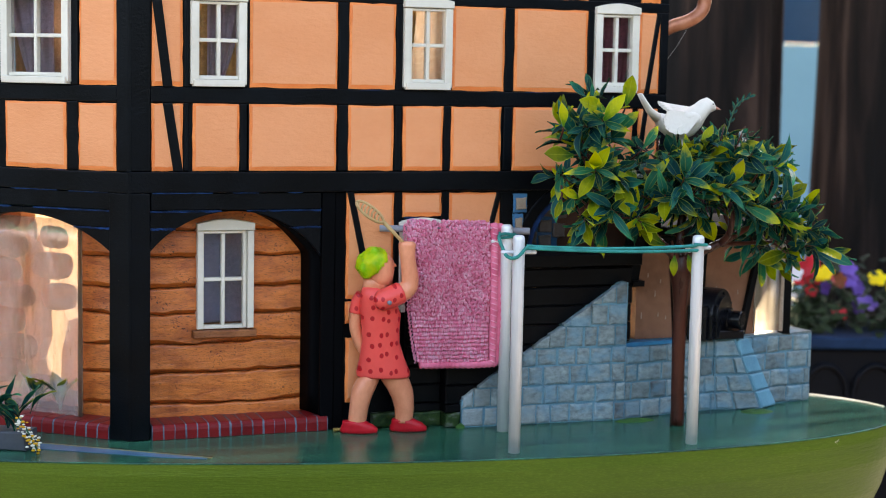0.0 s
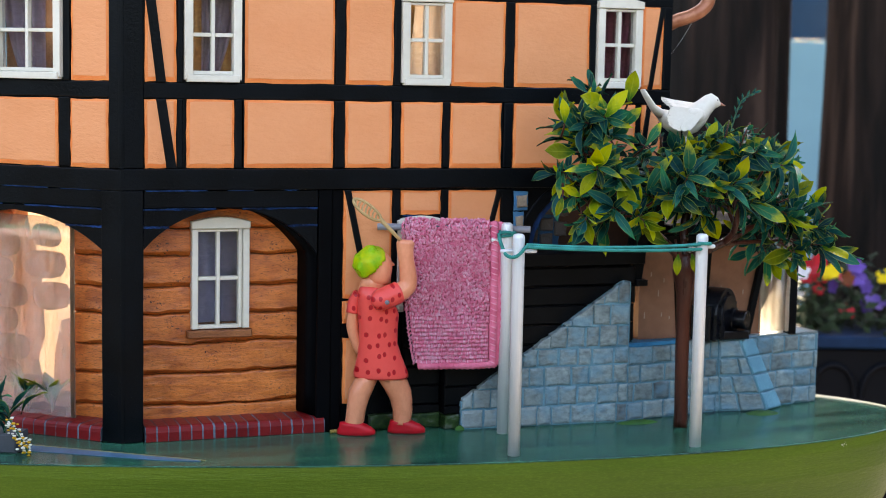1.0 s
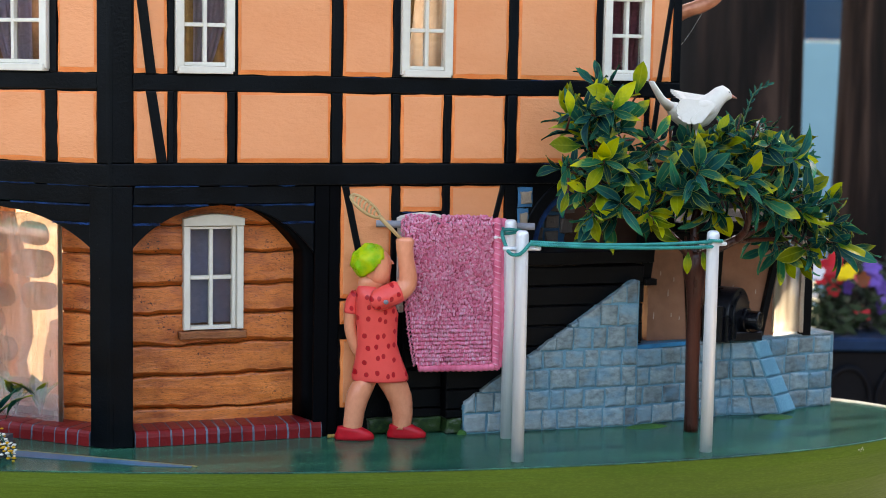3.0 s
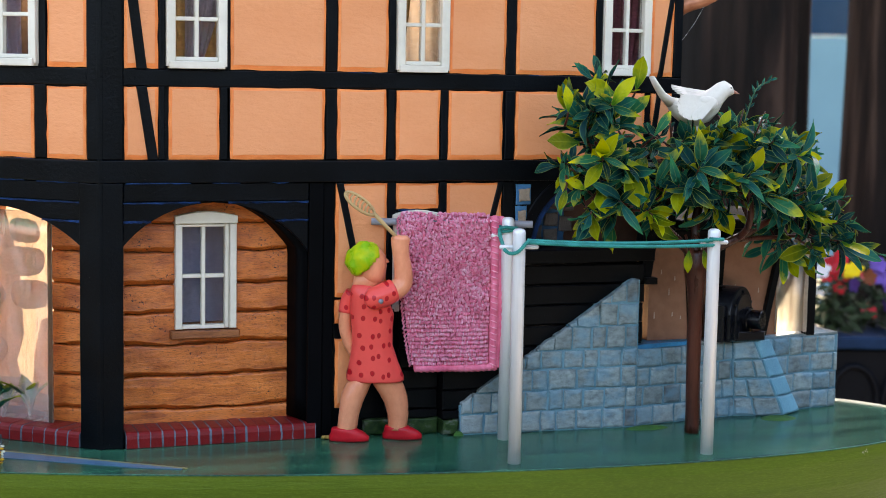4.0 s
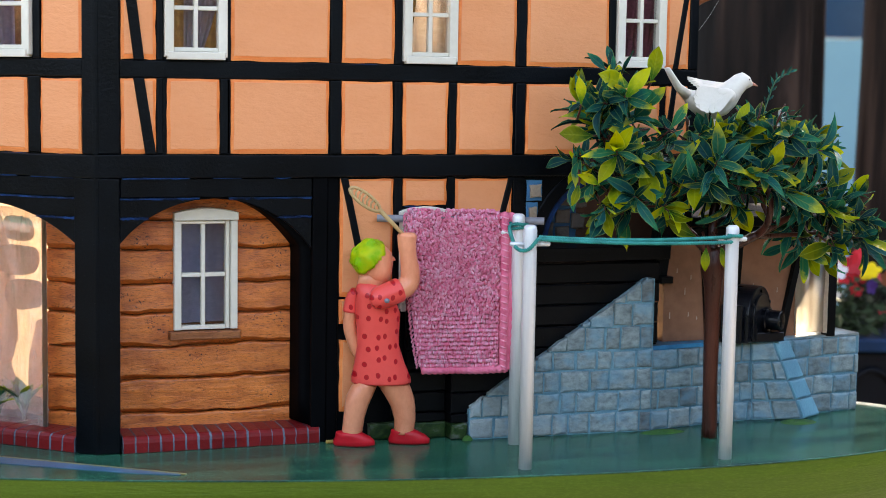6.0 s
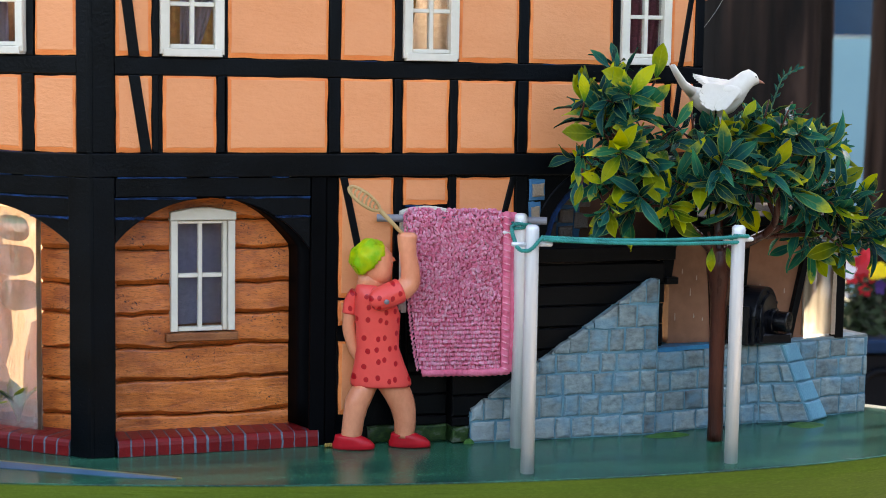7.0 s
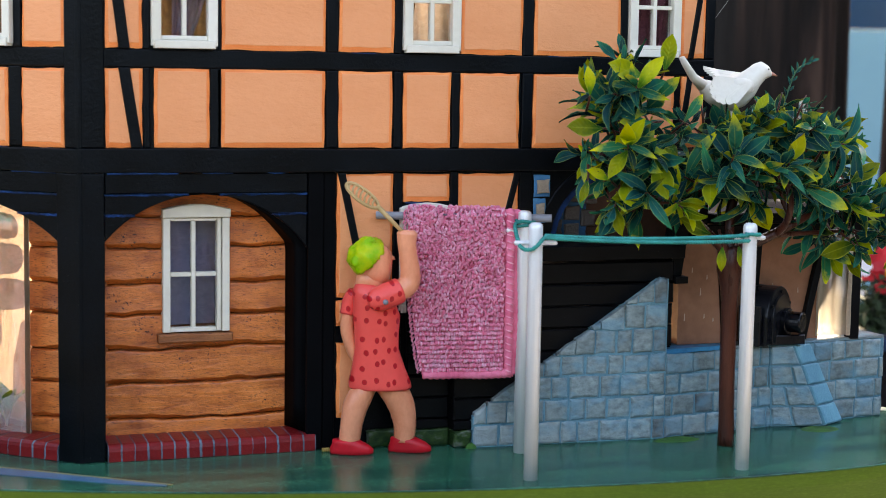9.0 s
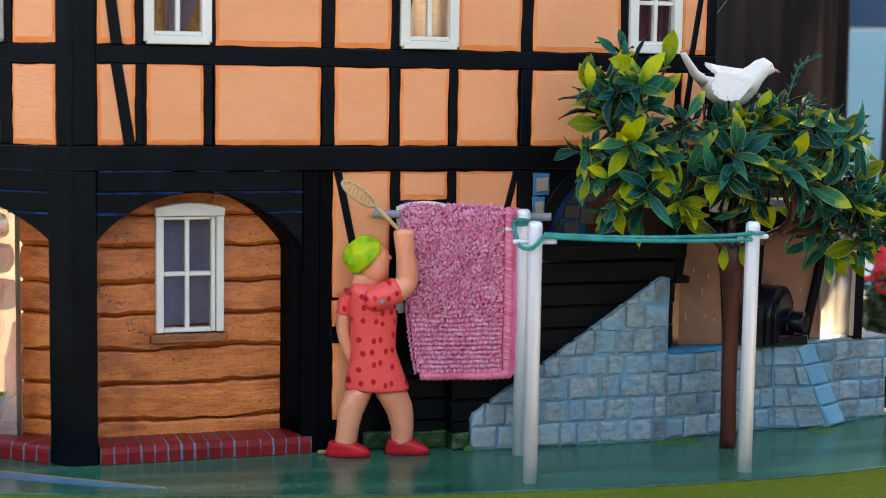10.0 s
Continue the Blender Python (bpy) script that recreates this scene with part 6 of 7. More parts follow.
C1 = C0 + ACR * 0.0075 + Vector((0, 0, -0.004))
part("collar", tube_bm([C1 + AXM * 0.0113, C1 + AXM * 0.0145, C1 + AXM * 0.015], [0.0118, 0.0118, 0.0108], 28), BLACKPL, motor)
part("shaft", tube_bm([C1 + AXM * 0.0151, C1 + AXM * 0.0265, C1 + AXM * 0.0275, C1 + AXM * 0.0275, C1 + AXM * 0.019], [0.0092, 0.0092, 0.0084, 0.0064, 0.006], 26), BLACKPL, motor)
for ang in (0.5, 1.57, 2.6):
    v = ACR * math.cos(ang) * 0.0228 + Vector((0, 0, 1)) * math.sin(ang) * 0.0228
    part("screw", tube_bm([C0 + v + AXM * 0.0086, C0 + v + AXM * 0.0105], 0.0015, 8), BLACKPL, motor)
for u in (-0.021, 0.021):
    part("screw", tube_bm([on_axis(u, 0.0086, -0.017), on_axis(u, 0.0105, -0.017)], 0.0017, 8), BLACKPL, motor)

# pale drips on the wing's plaster; they also stand in for glossy reflection streaks
for u_lo, u_hi, d_, n_ in ((0.510, 0.538, 0.0147, 6), (0.592, 0.634, -0.0038, 5)):
    for i in range(n_):
        u, z, h = rq.uniform(u_lo, u_hi), rq.uniform(0.09, 0.155), rq.uniform(0.003, 0.012)
        part("drip", slab_bm(fr_right, [(u, z), (u + 0.0011, z + 0.0005), (u + 0.0008, z + h), (u + 0.0003, z + h)], d_, d_ + 0.0003), DRIP, house)

# ---- clear sheets, grotto stones, small plants ----
pm, nt, b = node_mat("clear_film", 0.08)
fres = nt.nodes.new("ShaderNodeFresnel")
fres.inputs["IOR"].default_value = 1.55
tp, gl = nt.nodes.new("ShaderNodeBsdfTransparent"), nt.nodes.new("ShaderNodeBsdfGlossy")
tp.inputs["Color"].default_value = (0.96, 0.95, 0.95, 1)
gl.inputs["Roughness"].default_value = 0.06
bn = nt.nodes.new("ShaderNodeBump")
bn.inputs["Strength"].default_value, bn.inputs["Distance"].default_value = 0.85, 0.004
nt.links.new(noise_tex(nt, coords(nt, (1, 1, 0.25)), 45, 3), bn.inputs["Height"])
nt.links.new(bn.outputs["Normal"], fres.inputs["Normal"])
nt.links.new(bn.outputs["Normal"], gl.inputs["Normal"])
mx = nt.nodes.new("ShaderNodeMixShader")
nt.links.new(fres.outputs["Fac"], mx.inputs["Fac"])
nt.links.new(tp.outputs["BSDF"], mx.inputs[1])
nt.links.new(gl.outputs["BSDF"], mx.inputs[2])
# warm diffuse veil paints in the hazy reflections on the sheet
haze, veil = nt.nodes.new("ShaderNodeBsdfDiffuse"), nt.nodes.new("ShaderNodeMixShader")
haze.inputs["Color"].default_value = (0.86, 0.66, 0.54, 1)
nt.links.new(ramp(nt, noise_tex(nt, coords(nt, (1, 1, 0.2)), 70, 4), [(0.36, (0.08, 0.08, 0.08)), (0.72, (0.36, 0.36, 0.36))]), veil.inputs["Fac"])
nt.links.new(mx.outputs["Shader"], veil.inputs[1])
nt.links.new(haze.outputs["BSDF"], veil.inputs[2])
nt.links.new(veil.outputs["Shader"], nt.nodes["Material Output"].inputs["Surface"])
FILM = pm
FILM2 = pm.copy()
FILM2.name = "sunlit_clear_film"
# the large sheet is frosted: what lies behind it is softened
frost = nt.nodes.new("ShaderNodeBsdfRefraction")
frost.inputs["IOR"].default_value, frost.inputs["Roughness"].default_value = 1.04, 0.22
frost.inputs["Color"].default_value = (0.97, 0.95, 0.94, 1)
nt.links.new(frost.outputs["BSDF"], mx.inputs[1])
# lit copy of the film: a milky translucent layer carries its sunlit glow
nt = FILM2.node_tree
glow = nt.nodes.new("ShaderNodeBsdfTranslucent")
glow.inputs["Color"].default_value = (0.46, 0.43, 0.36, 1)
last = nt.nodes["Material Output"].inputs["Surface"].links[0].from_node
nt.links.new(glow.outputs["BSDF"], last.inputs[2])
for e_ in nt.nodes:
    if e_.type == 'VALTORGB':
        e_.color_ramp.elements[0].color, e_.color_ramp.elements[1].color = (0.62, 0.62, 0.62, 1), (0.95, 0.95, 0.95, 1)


def sheet_bm(fr, u0, u1, z0, z1, d, wave):
    bm = bmesh.new()
    n, m = 24, 8
    g = [[bm.verts.new(fr(u0 + (u1 - u0) * i / n, d + wave * math.sin(7.0 * i / n + 0.5 * j / m) + 0.5 * wave * math.sin(17 * i / n), z0 + (z1 - z0) * j / m)) for i in range(n + 1)] for j in range(m + 1)]
    for j in range(m):
        for i in range(n):
            bm.faces.new((g[j][i], g[j][i + 1], g[j + 1][i + 1], g[j + 1][i]))
    bmesh.ops.solidify(bm, geom=bm.faces[:], thickness=0.0005)
    return bm


film = tagged(part("clear_sheet", sheet_bm(fr_left, 0.0615, 0.188, 0.013, 0.1985, -0.0175, 0.0016), FILM, house, "wavy clear plastic sheet", True))
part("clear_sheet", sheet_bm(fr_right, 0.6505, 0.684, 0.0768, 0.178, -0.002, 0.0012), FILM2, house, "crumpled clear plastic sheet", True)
film.visible_shadow = False
part("sheet_edge", slab_bm(fr_left, rect(0.0612, 0.0656, 0.013, 0.1985, 0.0003, 6), -0.0160, -0.0152), FILM2, house, "milky cut edge of the clear sheet")
part("sheet_edge", slab_bm(fr_right, rect(0.6795, 0.6836, 0.0768, 0.172, 0.0004, 8), 0.0022, 0.0028), LINEN, house, "milky crumpled edge of the clear sheet")
# stone made translucent so that it glows; its backlit brightness is put in here
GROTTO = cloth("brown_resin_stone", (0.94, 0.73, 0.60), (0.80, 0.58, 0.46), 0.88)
rs = random.Random(4)
GROT = [(0.1600, 0.2050), (0.1545, 0.1877), (0.1454, 0.1636), (0.1380, 0.1311), (0.1345, 0.0761), (0.1430, 0.0532), (0.1300, 0.0128), (0.2050, 0.0128), (0.2050, 0.2050)]
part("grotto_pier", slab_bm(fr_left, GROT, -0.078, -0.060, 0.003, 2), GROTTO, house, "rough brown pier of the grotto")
# second slab is added only to hold back the bright wall low down
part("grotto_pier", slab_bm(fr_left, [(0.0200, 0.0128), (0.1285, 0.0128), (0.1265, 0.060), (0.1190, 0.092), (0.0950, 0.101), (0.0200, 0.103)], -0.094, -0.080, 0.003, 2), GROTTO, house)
for u, z, w, h in ((0.118, 0.1762, 0.024, 0.0130), (0.1197, 0.149, 0.037, 0.0158), (0.1115, 0.119, 0.031, 0.0160), (0.178, 0.190, 0.032, 0.0135), (0.172, 0.167, 0.040, 0.0145), (0.176, 0.142, 0.034, 0.0140), (0.164, 0.118, 0.040, 0.0150), (0.172, 0.093, 0.036, 0.0150), (0.160, 0.068, 0.036, 0.0150), (0.174, 0.044, 0.042, 0.0140),
                   (0.136, 0.030, 0.034, 0.0140), (0.098, 0.021, 0.036, 0.0090)):
    bm = bmesh.new()
    c = fr_left(u, -0.055, z)
    rings = [(c + Vector((0, 0, h * 0.5 * math.sin(a) * 1.6)), LD * w * 0.62 * max(0.1, math.cos(a)) ** 0.4, LN * 0.011 * max(0.1, math.cos(a)) ** 0.5) for a in np.linspace(-1.5, 1.5, 7)]
    loft_bm(rings, 14, bm, 0)
    for v in bm.verts:
        v.co += Vector((noise.noise(v.co * 60), noise.noise(v.co * 60 + Vector((9, 0, 0))), noise.noise(v.co * 60 + Vector((0, 9, 0))))) * 0.0022
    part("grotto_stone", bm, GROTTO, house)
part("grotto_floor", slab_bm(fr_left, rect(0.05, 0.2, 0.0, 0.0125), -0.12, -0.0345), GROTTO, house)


def small_plant(at, n, size, label, lean=(0, 0, 1), mats=(leaves_d, leaves_m)):
    pl = thing("small_plant", at, label, "plant")
    for k in range(n):
        a = k * 2.4
        way = (Vector(lean) + Vector((math.cos(a), math.sin(a), 0)) * rs.uniform(0.4, 1.0)).normalized()
        right = way.cross(Vector((0, 0, 1))).normalized()
        m3 = Matrix((right, way, right.cross(way))).transposed()
        ob = part("leaf", rs.choice(rs.choice(mats)), None, pl)
        ob.matrix_basis = Matrix.Translation(Vector(at) + Vector((0, 0, 0.0008 + 0.002 * (k % 3)))) @ m3.to_4x4() @ Matrix.Scale(size * rs.uniform(0.8, 1.2), 4)
    return pl


small_plant(tuple(fr_left(0.0915, -0.0245, 0.014)), 7, 1.35, "small green plastic plant behind the clear sheet", (0, 0, 2.4), (leaves_m, leaves_y))
small_plant(tuple(fr_left(0.118, -0.024, 0.014)), 8, 1.2, "leafy green plastic plant behind the clear sheet", (0, 0, 1.6))

# flower box beside the arcade
POTGREY = painted("grey_box_paint", (0.08, 0.09, 0.1), (0.05, 0.055, 0.065), 0.5, (1, 1, 1), 70, 0.3, 0.0006)
FB2 = line_frame((-0.1500, 0.012), (-0.0945, -0.0195))
flower_box = thing("flower_box", tuple(FB2(0.03, -0.012, 0)), "small grey flower box with leaves and white and yellow blossoms", "flower box")
bx = slab_bm(FB2, rect(0.0, 0.063, 0.0002, 0.017), -0.026, 0.0, 0.0012)
part("box", bx, POTGREY, flower_box)
for k in range(26):
    p = FB2(rs.uniform(0.012, 0.062), rs.uniform(-0.024, -0.002), 0.015)
    a = rs.uniform(0, 6.3)
    way = Vector((math.cos(a) * 0.7, math.sin(a) * 0.7, rs.uniform(0.5, 1.6))).normalized()
    right = way.cross(Vector((0, 0, 1))).normalized()
    m3 = Matrix((right, way, right.cross(way))).transposed()
    ob = part("leaf", rs.choice(leaves_d + leaves_m), None, flower_box)
    ob.matrix_basis = Matrix.Translation(p + Vector((0, 0, rs.choice((0.0, 0.008, 0.016))))) @ m3.to_4x4() @ Matrix.Scale(rs.uniform(0.9, 1.35), 4)
PETALW = painted("white_petal", (0.8, 0.78, 0.7), (0.7, 0.66, 0.55), 0.6)
PETALY = painted("yellow_petal", (0.75, 0.42, 0.02), (0.6, 0.3, 0.01), 0.6)
for k in range(80):
    t = rs.random()
    p = FB2(0.058, 0.001, 0.028).lerp(FB2(0.076, 0.005, 0.004), t) + Vector((rs.gauss(0, 0.0026), rs.gauss(0, 0.0026), rs.gauss(0, 0.0024)))
    bm = bmesh.new()
    blob(bm, p, rs.uniform(0.0009, 0.0017), 0, (1.2, 1.2, 0.7))
    part("blossom", bm, PETALW if rs.random() < 0.7 else PETALY, flower_box)
run = bend([FB2(0.05, -0.005, 0.018), FB2(0.058, 0.0, 0.029), FB2(0.076, 0.005, 0.004)], 6)
part("stem", tube_bm(run, 0.0009, 6), LEAF_B, flower_box, smooth=True)

# painted blue strip with a tan border on the board
TAN = painted("tan_line_paint", (0.35, 0.26, 0.1), (0.25, 0.17, 0.06), 0.4)
BLUEP = painted("blue_stream_paint", (0.06, 0.17, 0.27), (0.03, 0.09, 0.16), 0.3, (1, 1, 1), 60)
strip = thing("painted_strip", (0, -0.05, 0), "narrow blue painted strip with a tan border on the board", "painted strip")
S0, S1 = Vector((-0.0640, -0.002)), Vector((0.056, -0.0895))
se = (S1 - S0).normalized()
sn = Vector((-se.y, se.x))
pt2 = lambda a, b2: tuple(S0 + se * a + sn * b2)
SL = (S1 - S0).length
part("strip", slab_bm(flat, [pt2(-0.06, -0.022), pt2(SL * 0.72, -0.011), pt2(SL - 0.004, -0.003), pt2(SL - 0.004, 0.0), pt2(-0.06, 0.0)], 0.0001, 0.0006), BLUEP, strip)
part("border", slab_bm(flat, [pt2(-0.06, 0.0), pt2(SL, 0.0), pt2(SL, 0.0022), pt2(-0.06, 0.0022)], 0.0001, 0.0009), TAN, strip, "tan painted border")

# moss-like painted grass at the wall foot and a brass nut by the shoe
GRASS = painted("bright_green_moss", (0.05, 0.17, 0.02), (0.012, 0.08, 0.03), 0.6, (1, 1, 1), 220, 0.9, 0.002)
for c, a, b2, h in (((0.3125, -0.0285), 0.005, 0.003, 0.004), ((0.492, -0.044), 0.022, 0.008, 0.0028), ((0.636, -0.036), 0.018, 0.012, 0.002)):
    bm = bmesh.new()
    n, m = 20, 5
    rows = []
    for j in range(m + 1):
        k = j / m
        rows.append([bm.verts.new((c[0] + a * (1 - k * 0.95) * math.cos(2 * math.pi * i / n), c[1] + b2 * (1 - k * 0.95) * math.sin(2 * math.pi * i / n), h * math.sqrt(k) * (1 + 0.5 * noise.noise((i * 1.7, j, a * 900))) if k else 0.0)) for i in range(n)])
    for p, q in zip(rows, rows[1:]):
        for i in range(n):
            bm.faces.new((p[i], p[(i + 1) % n], q[(i + 1) % n], q[i]))
    bm.faces.new(rows[-1])
    solo("grass_tuft", bm, GRASS, "flat tuft of painted green grass at the wall foot", "grass", smooth=True)
BRASS = painted("dull_brass", (0.4, 0.25, 0.06), (0.25, 0.15, 0.04), 0.35)
bm = tube_bm([(0.190 + 0.0008 * i, -0.0125, 0.0019) for i in range(10)], [0.0019 if i % 2 else 0.0014 for i in range(10)], 12)
solo("threaded_pin", bm, BRASS, "short threaded brass pin lying beside the shoe", "pin")

# copper gutter spout at the eaves and a thread of cobweb
COPPER, nt, b = node_mat("copper_spout", 0.4, 0.25)
nt.links.new(ramp(nt, noise_tex(nt, coords(nt), 90, 3), [(0.3, (0.34, 0.10, 0.045)), (0.7, (0.50, 0.19, 0.10))]), b.inputs["Base Color"])
run = bend([(0.530, 0.03, 0.375), (0.541, 0.004, 0.389), (0.558, -0.004, 0.396), (0.570, -0.006, 0.404), (0.575, -0.006, 0.414), (0.574, -0.006, 0.43), (0.566, -0.002, 0.46), (0.565, 0.0, 0.4995)], 6)
part("gutter_spout", tube_bm(run, 0.0068, 14), COPPER, house, "bent copper coloured spout", True)
WEB = painted("pale_thread", (0.6, 0.58, 0.55), (0.5, 0.48, 0.45), 0.5)
solo("cobweb_thread", tube_bm([(0.5383, 0.001, 0.357), (0.5475, -0.004, 0.372), (0.5580, -0.006, 0.3905)], 0.00009, 5), WEB, "single pale cobweb thread under the spout", "cobweb")

# ---- what lies behind: trees, flower trough, houses; an added dark hedge all round ----
def old_tree(x, y, r, h, seed, label):
    t = thing("tree", (x, y, GROUND), label, "tree")
    bm = bmesh.new()
    n, m = 48, 40
    rows = []
    for j in range(m + 1):
        z = GROUND + h * j / m
        row = []
        for i in range(n):
            a = 2 * math.pi * i / n
            rr = r * (1.15 - 0.25 * j / m) * (1 + 0.10 * noise.noise((math.cos(a) * 2.2, math.sin(a) * 2.2 + seed, z * 0.6)) + 0.07 * abs(noise.noise((a * 4.0, seed, z * 1.3))))
            row.append(bm.verts.new((x + rr * math.cos(a), y + rr * math.sin(a), z)))
        rows.append(row)
    for p, q in zip(rows, rows[1:]):
        for i in range(n):
            bm.faces.new((p[i], p[(i + 1) % n], q[(i + 1) % n], q[i]))
    part("trunk", bm, BARK, t, "furrowed dark brown bark", True)
    rq = random.Random(seed)
    for k in range(7):
        a = rq.uniform(0, 6.3)
        z = GROUND + h * rq.uniform(0.75, 1.0)
        e = Vector((x + math.cos(a) * 1.4, y + math.sin(a) * 1.4, z + rq.uniform(0.6, 1.3)))
        part("limb", tube_bm(bend([(x, y, z - 0.2), Vector((x, y, z)).lerp(e, 0.5) + Vector((0, 0, -0.1)), e], 5), list(np.linspace(r * 0.4, r * 0.1, 11)), 10), BARK, t, smooth=True)
    vs, fs = [], []
    for k in range(2600):
        c = Vector((x + rq.gauss(0, 1.0), y + rq.gauss(0, 1.0), GROUND + h + 0.8 + rq.gauss(0, 0.45)))
        d1 = Vector((rq.gauss(0, 1), rq.gauss(0, 1), rq.gauss(0, 1))).normalized()
        d2 = d1.orthogonal().normalized()
        s = rq.uniform(0.05, 0.1)
        i0 = len(vs)
        vs += [tuple(c - d1 * s), tuple(c + d2 * s * 0.5), tuple(c + d1 * s), tuple(c - d2 * s * 0.5)]
        fs.append((i0, i0 + 1, i0 + 2, i0 + 3))
    me = bpy.data.meshes.new("crown")
    me.from_pydata(vs, [], fs)
    me.materials.append(FOLIAGE)
    tagged(part("crown", me, None, t, "loose green foliage"), kind="stuff")
    return t


FOLIAGE = painted("green_foliage", (0.016, 0.034, 0.007), (0.005, 0.011, 0.003), 0.6, (1, 1, 1), 8)
thick = old_tree(1.255, 1.187, 0.122, 3.2, 3, "thick old tree trunk with dark furrowed bark")
# low bough added out of view to keep sun off the little tree
bough = bend([(1.24, 1.16, 0.98), (1.22, 1.02, 1.22), (1.20, 0.86, 1.40)], 6)
part("limb", tube_bm(bough, list(np.linspace(0.028, 0.008, len(bough))), 9), BARK, thick, smooth=True)
rq = random.Random(21)
vs, fs = [], []
for k in range(720):
    c = Vector((1.205 + rq.gauss(0, 0.085), 0.900 + rq.gauss(0, 0.055), 1.30 + rq.gauss(0, 0.05)))
    d1 = Vector((rq.gauss(0, 1), rq.gauss(0, 1), rq.gauss(0, 1))).normalized()
    d2 = d1.orthogonal().normalized()
    sz = rq.uniform(0.025, 0.045)
    vs += [tuple(c - d1 * sz), tuple(c + d2 * sz * 0.5), tuple(c + d1 * sz), tuple(c - d2 * sz * 0.5)]
    fs.append((4 * k, 4 * k + 1, 4 * k + 2, 4 * k + 3))
me = bpy.data.meshes.new("bough_foliage")
me.from_pydata(vs, [], fs)
me.materials.append(FOLIAGE)
tagged(part("bough_foliage", me, None, thick, "green foliage of a low bough"), kind="stuff")
slim = old_tree(1.543, 1.055, 0.112, 3.2, 8, "slimmer tree trunk with dark bark")

# bulges added above the view to stop sun between the trunks
bm = bmesh.new()
loft_bm([((1.434, 1.046, z), Vector((r, 0, 0)), Vector((0, r, 0))) for z, r in ((0.552, 0.013), (0.617, 0.052), (0.734, 0.072), (0.864, 0.058), (0.942, 0.013))], 16, bm)
part("burl", bm, BARK, slim, "swollen bark burl", True)
bm = loft_bm([((1.376, 1.168, z), Vector((r, 0, 0)), Vector((0, r, 0))) for z, r in ((0.864, 0.013), (0.942, 0.058), (1.098, 0.084), (1.254, 0.065), (1.332, 0.013))], 16)
part("burl", bm, BARK, thick, "swollen bark burl", True)

# pale house far behind
PALE = painted("pale_blue_render", (0.17, 0.33, 0.39), (0.14, 0.28, 0.34), 0.8, (1, 1, 1), 2)
NAVY = painted("dark_window_glass", (0.014, 0.05, 0.10), (0.008, 0.03, 0.065), 0.2, (1, 1, 1), 2)
HF = line_frame((-3.0, 6.4), (6.5, 4.4))
far = thing("far_house", tuple(HF(4, 0, GROUND)), "pale blue rendered house with a row of dark windows", "house")
part("wall", slab_bm(HF, rect(0, 9.7, GROUND, 0.50), -0.3, 0.0), PALE, far)
part("wall", slab_bm(HF, rect(0, 9.7, 1.75, 2.4), -0.3, 0.0), PALE, far)
for k in range(9):
    w = part("window", slab_bm(HF, rect(0.05 + k * 1.08, 1.0 + k * 1.08, 0.505, 1.745), -0.2, -0.06), NAVY, far)
    part("window_frame", slab_bm(HF, rect(1.005 + k * 1.08, 1.125 + k * 1.08, 0.505, 1.745), -0.2, 0.0), PALE, w)
part("roof", slab_bm(lambda u, d, z: HF(d, u, z), [(0.25, 2.401), (-3.0, 3.6), (-3.2, 3.5), (-0.3, 2.3995)], -0.2, 9.9), REDBRICK, far, "red tiled roof")

# flower trough
TROUGH = painted("dark_iron_paint", (0.005, 0.0055, 0.008), (0.0025, 0.003, 0.004), 0.5, (1, 1, 1), 12, 0.4, 0.003, spec=0.1)
RAILBLUE = painted("dark_blue_rail_paint", (0.010, 0.035, 0.085), (0.005, 0.018, 0.045), 0.5, spec=0.1)
TF0 = line_frame((1.086, 0.720), (1.685, 0.527))
TF = lambda u, d, z: TF0(u * 0.966, d * 0.966, z * 0.966 + 0.01)
FOOT = (GROUND - 0.01) / 0.966
trough = thing("flower_trough", tuple(TF(0.3, -0.1, FOOT)), "dark iron flower trough with arched panels on tall legs", "flower trough")
part("panel", slab_bm(TF, rect(0, 0.65, FOOT, -0.088), -0.22, 0.0, 0.004), TROUGH, trough)
part("rail", slab_bm(TF, rect(-0.01, 0.66, -0.0875, -0.068), -0.23, 0.012, 0.003), RAILBLUE, trough, "dark blue rim")
for k in range(8):
    c0 = 0.04 + k * 0.082
    arc = [TF(c0 + 0.036 * math.cos(a), 0.003, -0.165 + 0.05 * math.sin(a)) for a in np.linspace(0, math.pi, 15)]
    part("arch_rib", tube_bm([TF(c0 + 0.036, 0.003, -0.5)] + arc + [TF(c0 - 0.036, 0.003, -0.5)], 0.005, 8), TROUGH, trough, smooth=True)
RED = painted("red_petal", (0.7, 0.016, 0.025), (0.35, 0.006, 0.012), 0.5)
YEL = painted("yellow_pansy_petal", (0.85, 0.6, 0.006), (0.7, 0.45, 0.005), 0.5)
VIO = painted("violet_pansy_petal", (0.2, 0.1, 0.45), (0.06, 0.025, 0.16), 0.5)
WHI = painted("white_pansy_petal", (0.72, 0.7, 0.68), (0.6, 0.57, 0.55), 0.5)
ORA = painted("orange_leaf", (0.25, 0.06, 0.02), (0.14, 0.04, 0.015), 0.6)


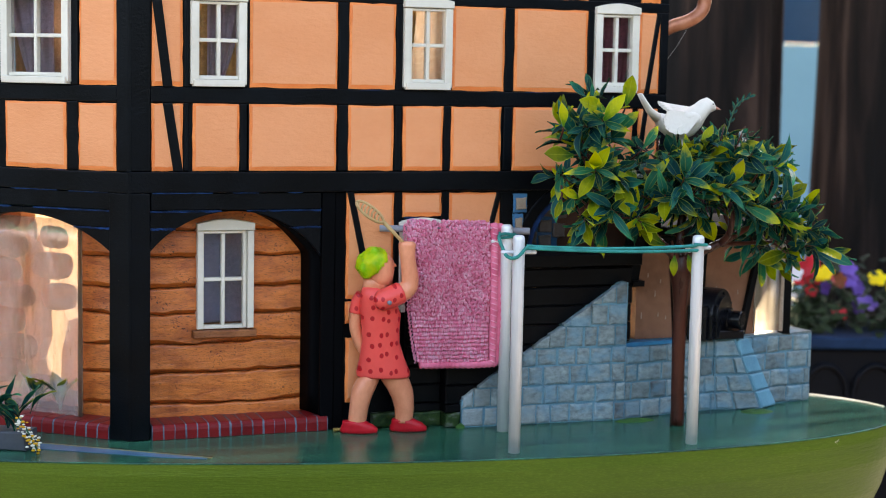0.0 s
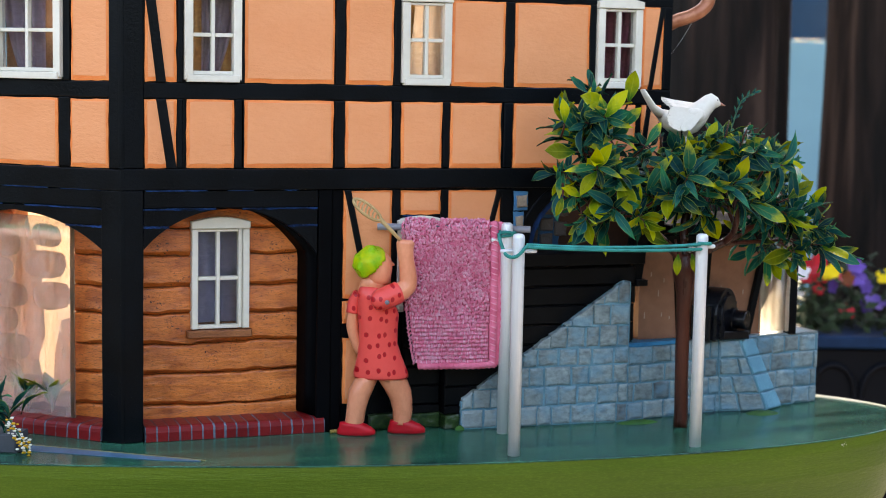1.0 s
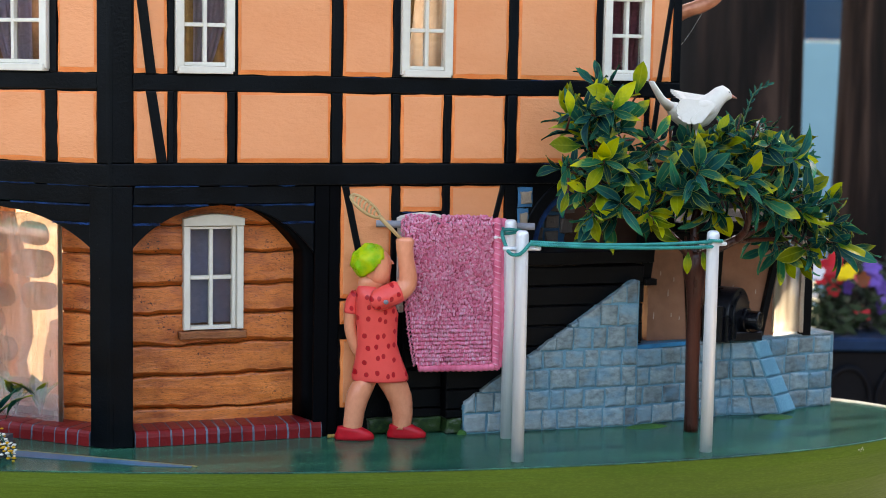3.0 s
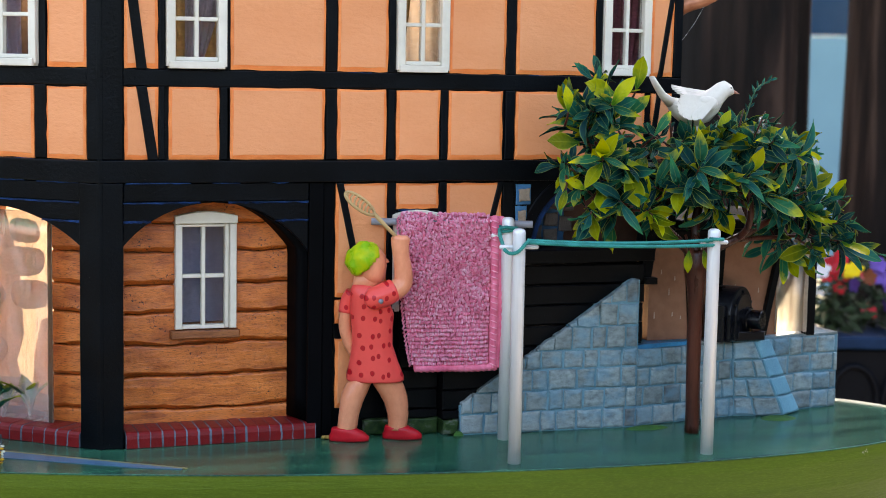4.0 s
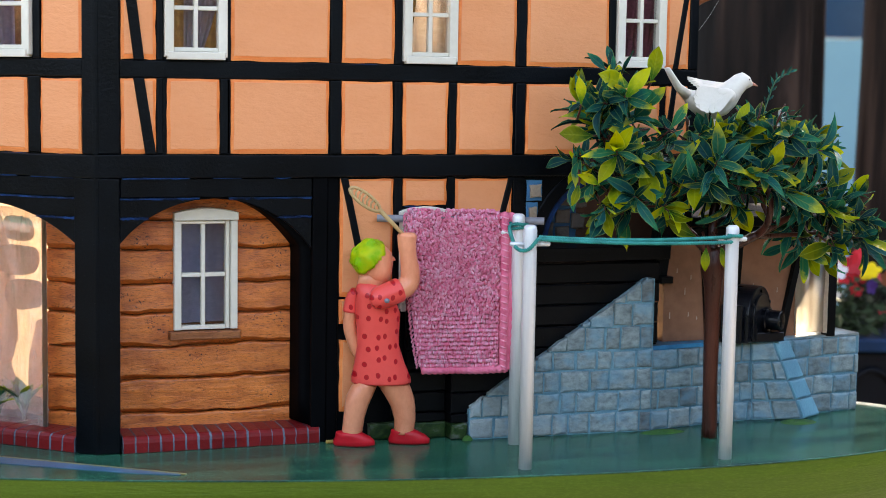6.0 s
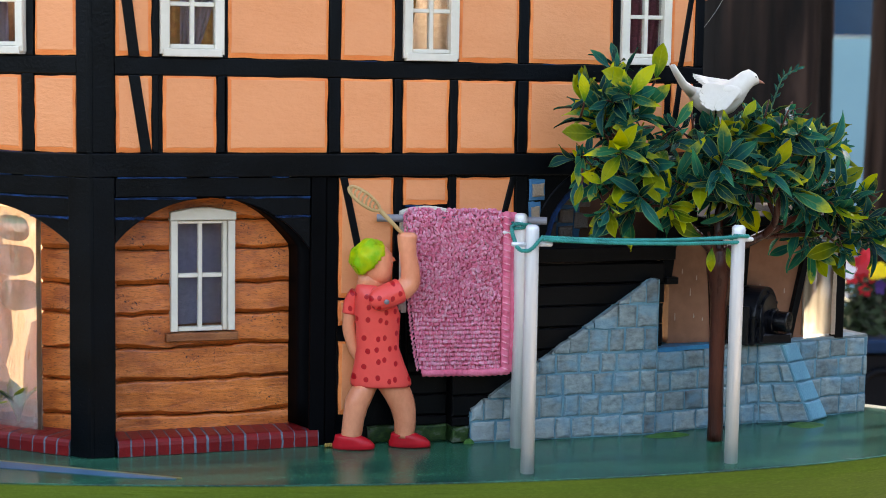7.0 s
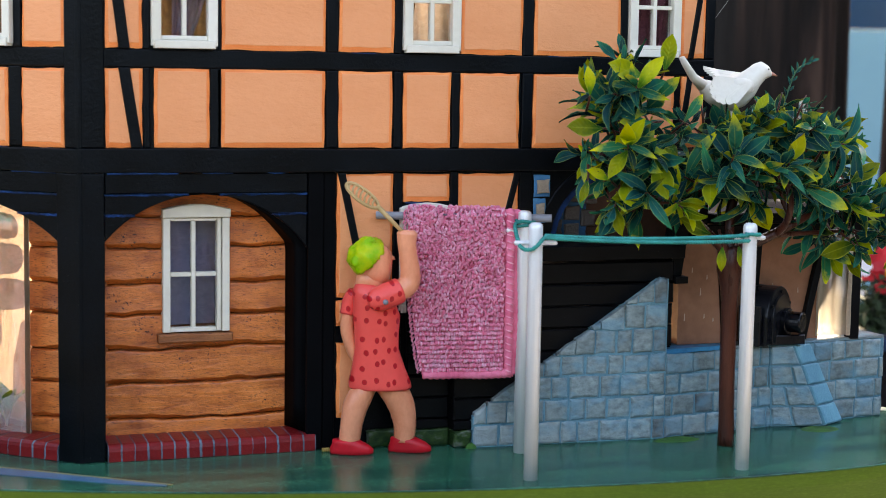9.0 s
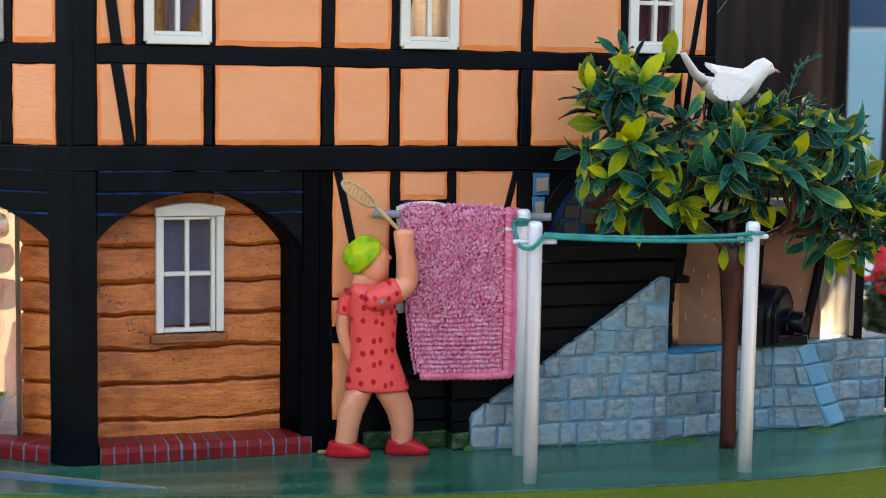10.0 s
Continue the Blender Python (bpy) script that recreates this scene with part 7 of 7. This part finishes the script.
def flower_bm(p, r, up):
    """Five rounded petals round a centre."""
    bm = bmesh.new()
    up = Vector(up).normalized()
    a0 = up.orthogonal().normalized()
    for k in range(5):
        d = Matrix.Rotation(k * 2 * math.pi / 5, 3, up) @ a0
        s = up.cross(d)
        ring = [p + d * r * (0.5 + 0.5 * math.cos(a)) + s * r * 0.42 * math.sin(a) + up * r * 0.18 * (0.5 + 0.5 * math.cos(a)) for a in np.linspace(0, 2 * math.pi, 9)[:-1]]
        fr_ = [bm.verts.new(q) for q in ring]
        bk = [bm.verts.new(q - up * r * 0.06) for q in ring]
        bm.faces.new(fr_), bm.faces.new(bk[::-1])
        for i in range(8):
            bm.faces.new((fr_[i], bk[i], bk[(i + 1) % 8], fr_[(i + 1) % 8]))
    return bm


rs = random.Random(21)
for k in range(9):
    c0 = 0.045 + k * 0.068
    hue = (WHI, RED, VIO, YEL, WHI, VIO, RED, YEL, VIO)[k]
    name = {RED: "red", VIO: "violet", YEL: "yellow", WHI: "white"}[hue]
    plant = thing("bedding_plant", tuple(TF(c0, -0.1, -0.07)), "bushy bedding plant with %s blossoms in the trough" % name, "plant", "bedding plants")
    vs, fs = [], []
    for i in range(170):
        c = TF(c0 + rs.gauss(0, 0.028), -0.09 + rs.gauss(0, 0.045), -0.066 + abs(rs.gauss(0, 0.042)))
        d1 = Vector((rs.gauss(0, 1), rs.gauss(0, 1), rs.gauss(0.4, 0.6))).normalized()
        d2 = d1.orthogonal().normalized()
        s = rs.uniform(0.009, 0.016)
        i0 = len(vs)
        vs += [tuple(c - d1 * s), tuple(c + d2 * s * 0.5 + d1.cross(d2) * 0.002), tuple(c + d1 * s), tuple(c - d2 * s * 0.5 + d1.cross(d2) * 0.002)]
        fs.append((i0, i0 + 1, i0 + 2, i0 + 3))
    me = bpy.data.meshes.new("foliage")
    me.from_pydata(vs, [], fs)
    me.materials.append(FOLIAGE)
    tagged(part("foliage", me, None, plant), kind="stuff")
    tall = hue is RED and k < 3
    for i in range(14 if tall else 7):
        p = TF(c0 + rs.gauss(0, 0.022), -0.05 + rs.gauss(0, 0.035), (0.028 if tall else 0.004) + rs.gauss(0, 0.018))
        mat = hue if rs.random() < 0.74 else rs.choice((YEL, VIO, WHI, ORA))
        part("blossom", flower_bm(p, rs.uniform(0.010, 0.019), (rs.uniform(-0.9, 0.3), -1, rs.uniform(0.0, 1.6))), mat, plant)

# unseen dark hedge added round about to cut low skylight and bright reflections
HEDGE = painted("dark_hedge_leaves", (0.03, 0.055, 0.015), (0.012, 0.024, 0.008), 0.7, (1, 1, 1), 3, 0.8, 0.05)
bm = bmesh.new()
n, m = 150, 12
rows = []
for j in range(m + 1):
    row = []
    for i in range(n + 1):
        a = radians(128 + 262 * i / n)
        # it rises towards the right front to hold back light there
        swell = min(1.0, max(0.0, (i / n - 0.55) / 0.15))
        z = GROUND + (1.8 + 1.0 * swell * swell * (3 - 2 * swell)) * j / m
        r = 4.6 + 0.5 * noise.noise((i * 0.35, z * 1.5, 0)) + 0.3 * noise.noise((i * 1.1, z * 4, 5)) + 0.12 * j / m
        row.append(bm.verts.new((0.2 + r * math.cos(a), r * math.sin(a), z + (0.4 * noise.noise((i * 0.5, 3, 3)) if j == m else 0.0))))
    rows.append(row)
for p, q in zip(rows, rows[1:]):
    for i in range(n):
        bm.faces.new((p[i], q[i], q[i + 1], p[i + 1]))
bmesh.ops.solidify(bm, geom=bm.faces[:], thickness=0.4)
tagged(new("backdrop", mesh_of("backdrop", bm, HEDGE, True)), "tall dark clipped hedge closing the square", "hedge", kind="structure")
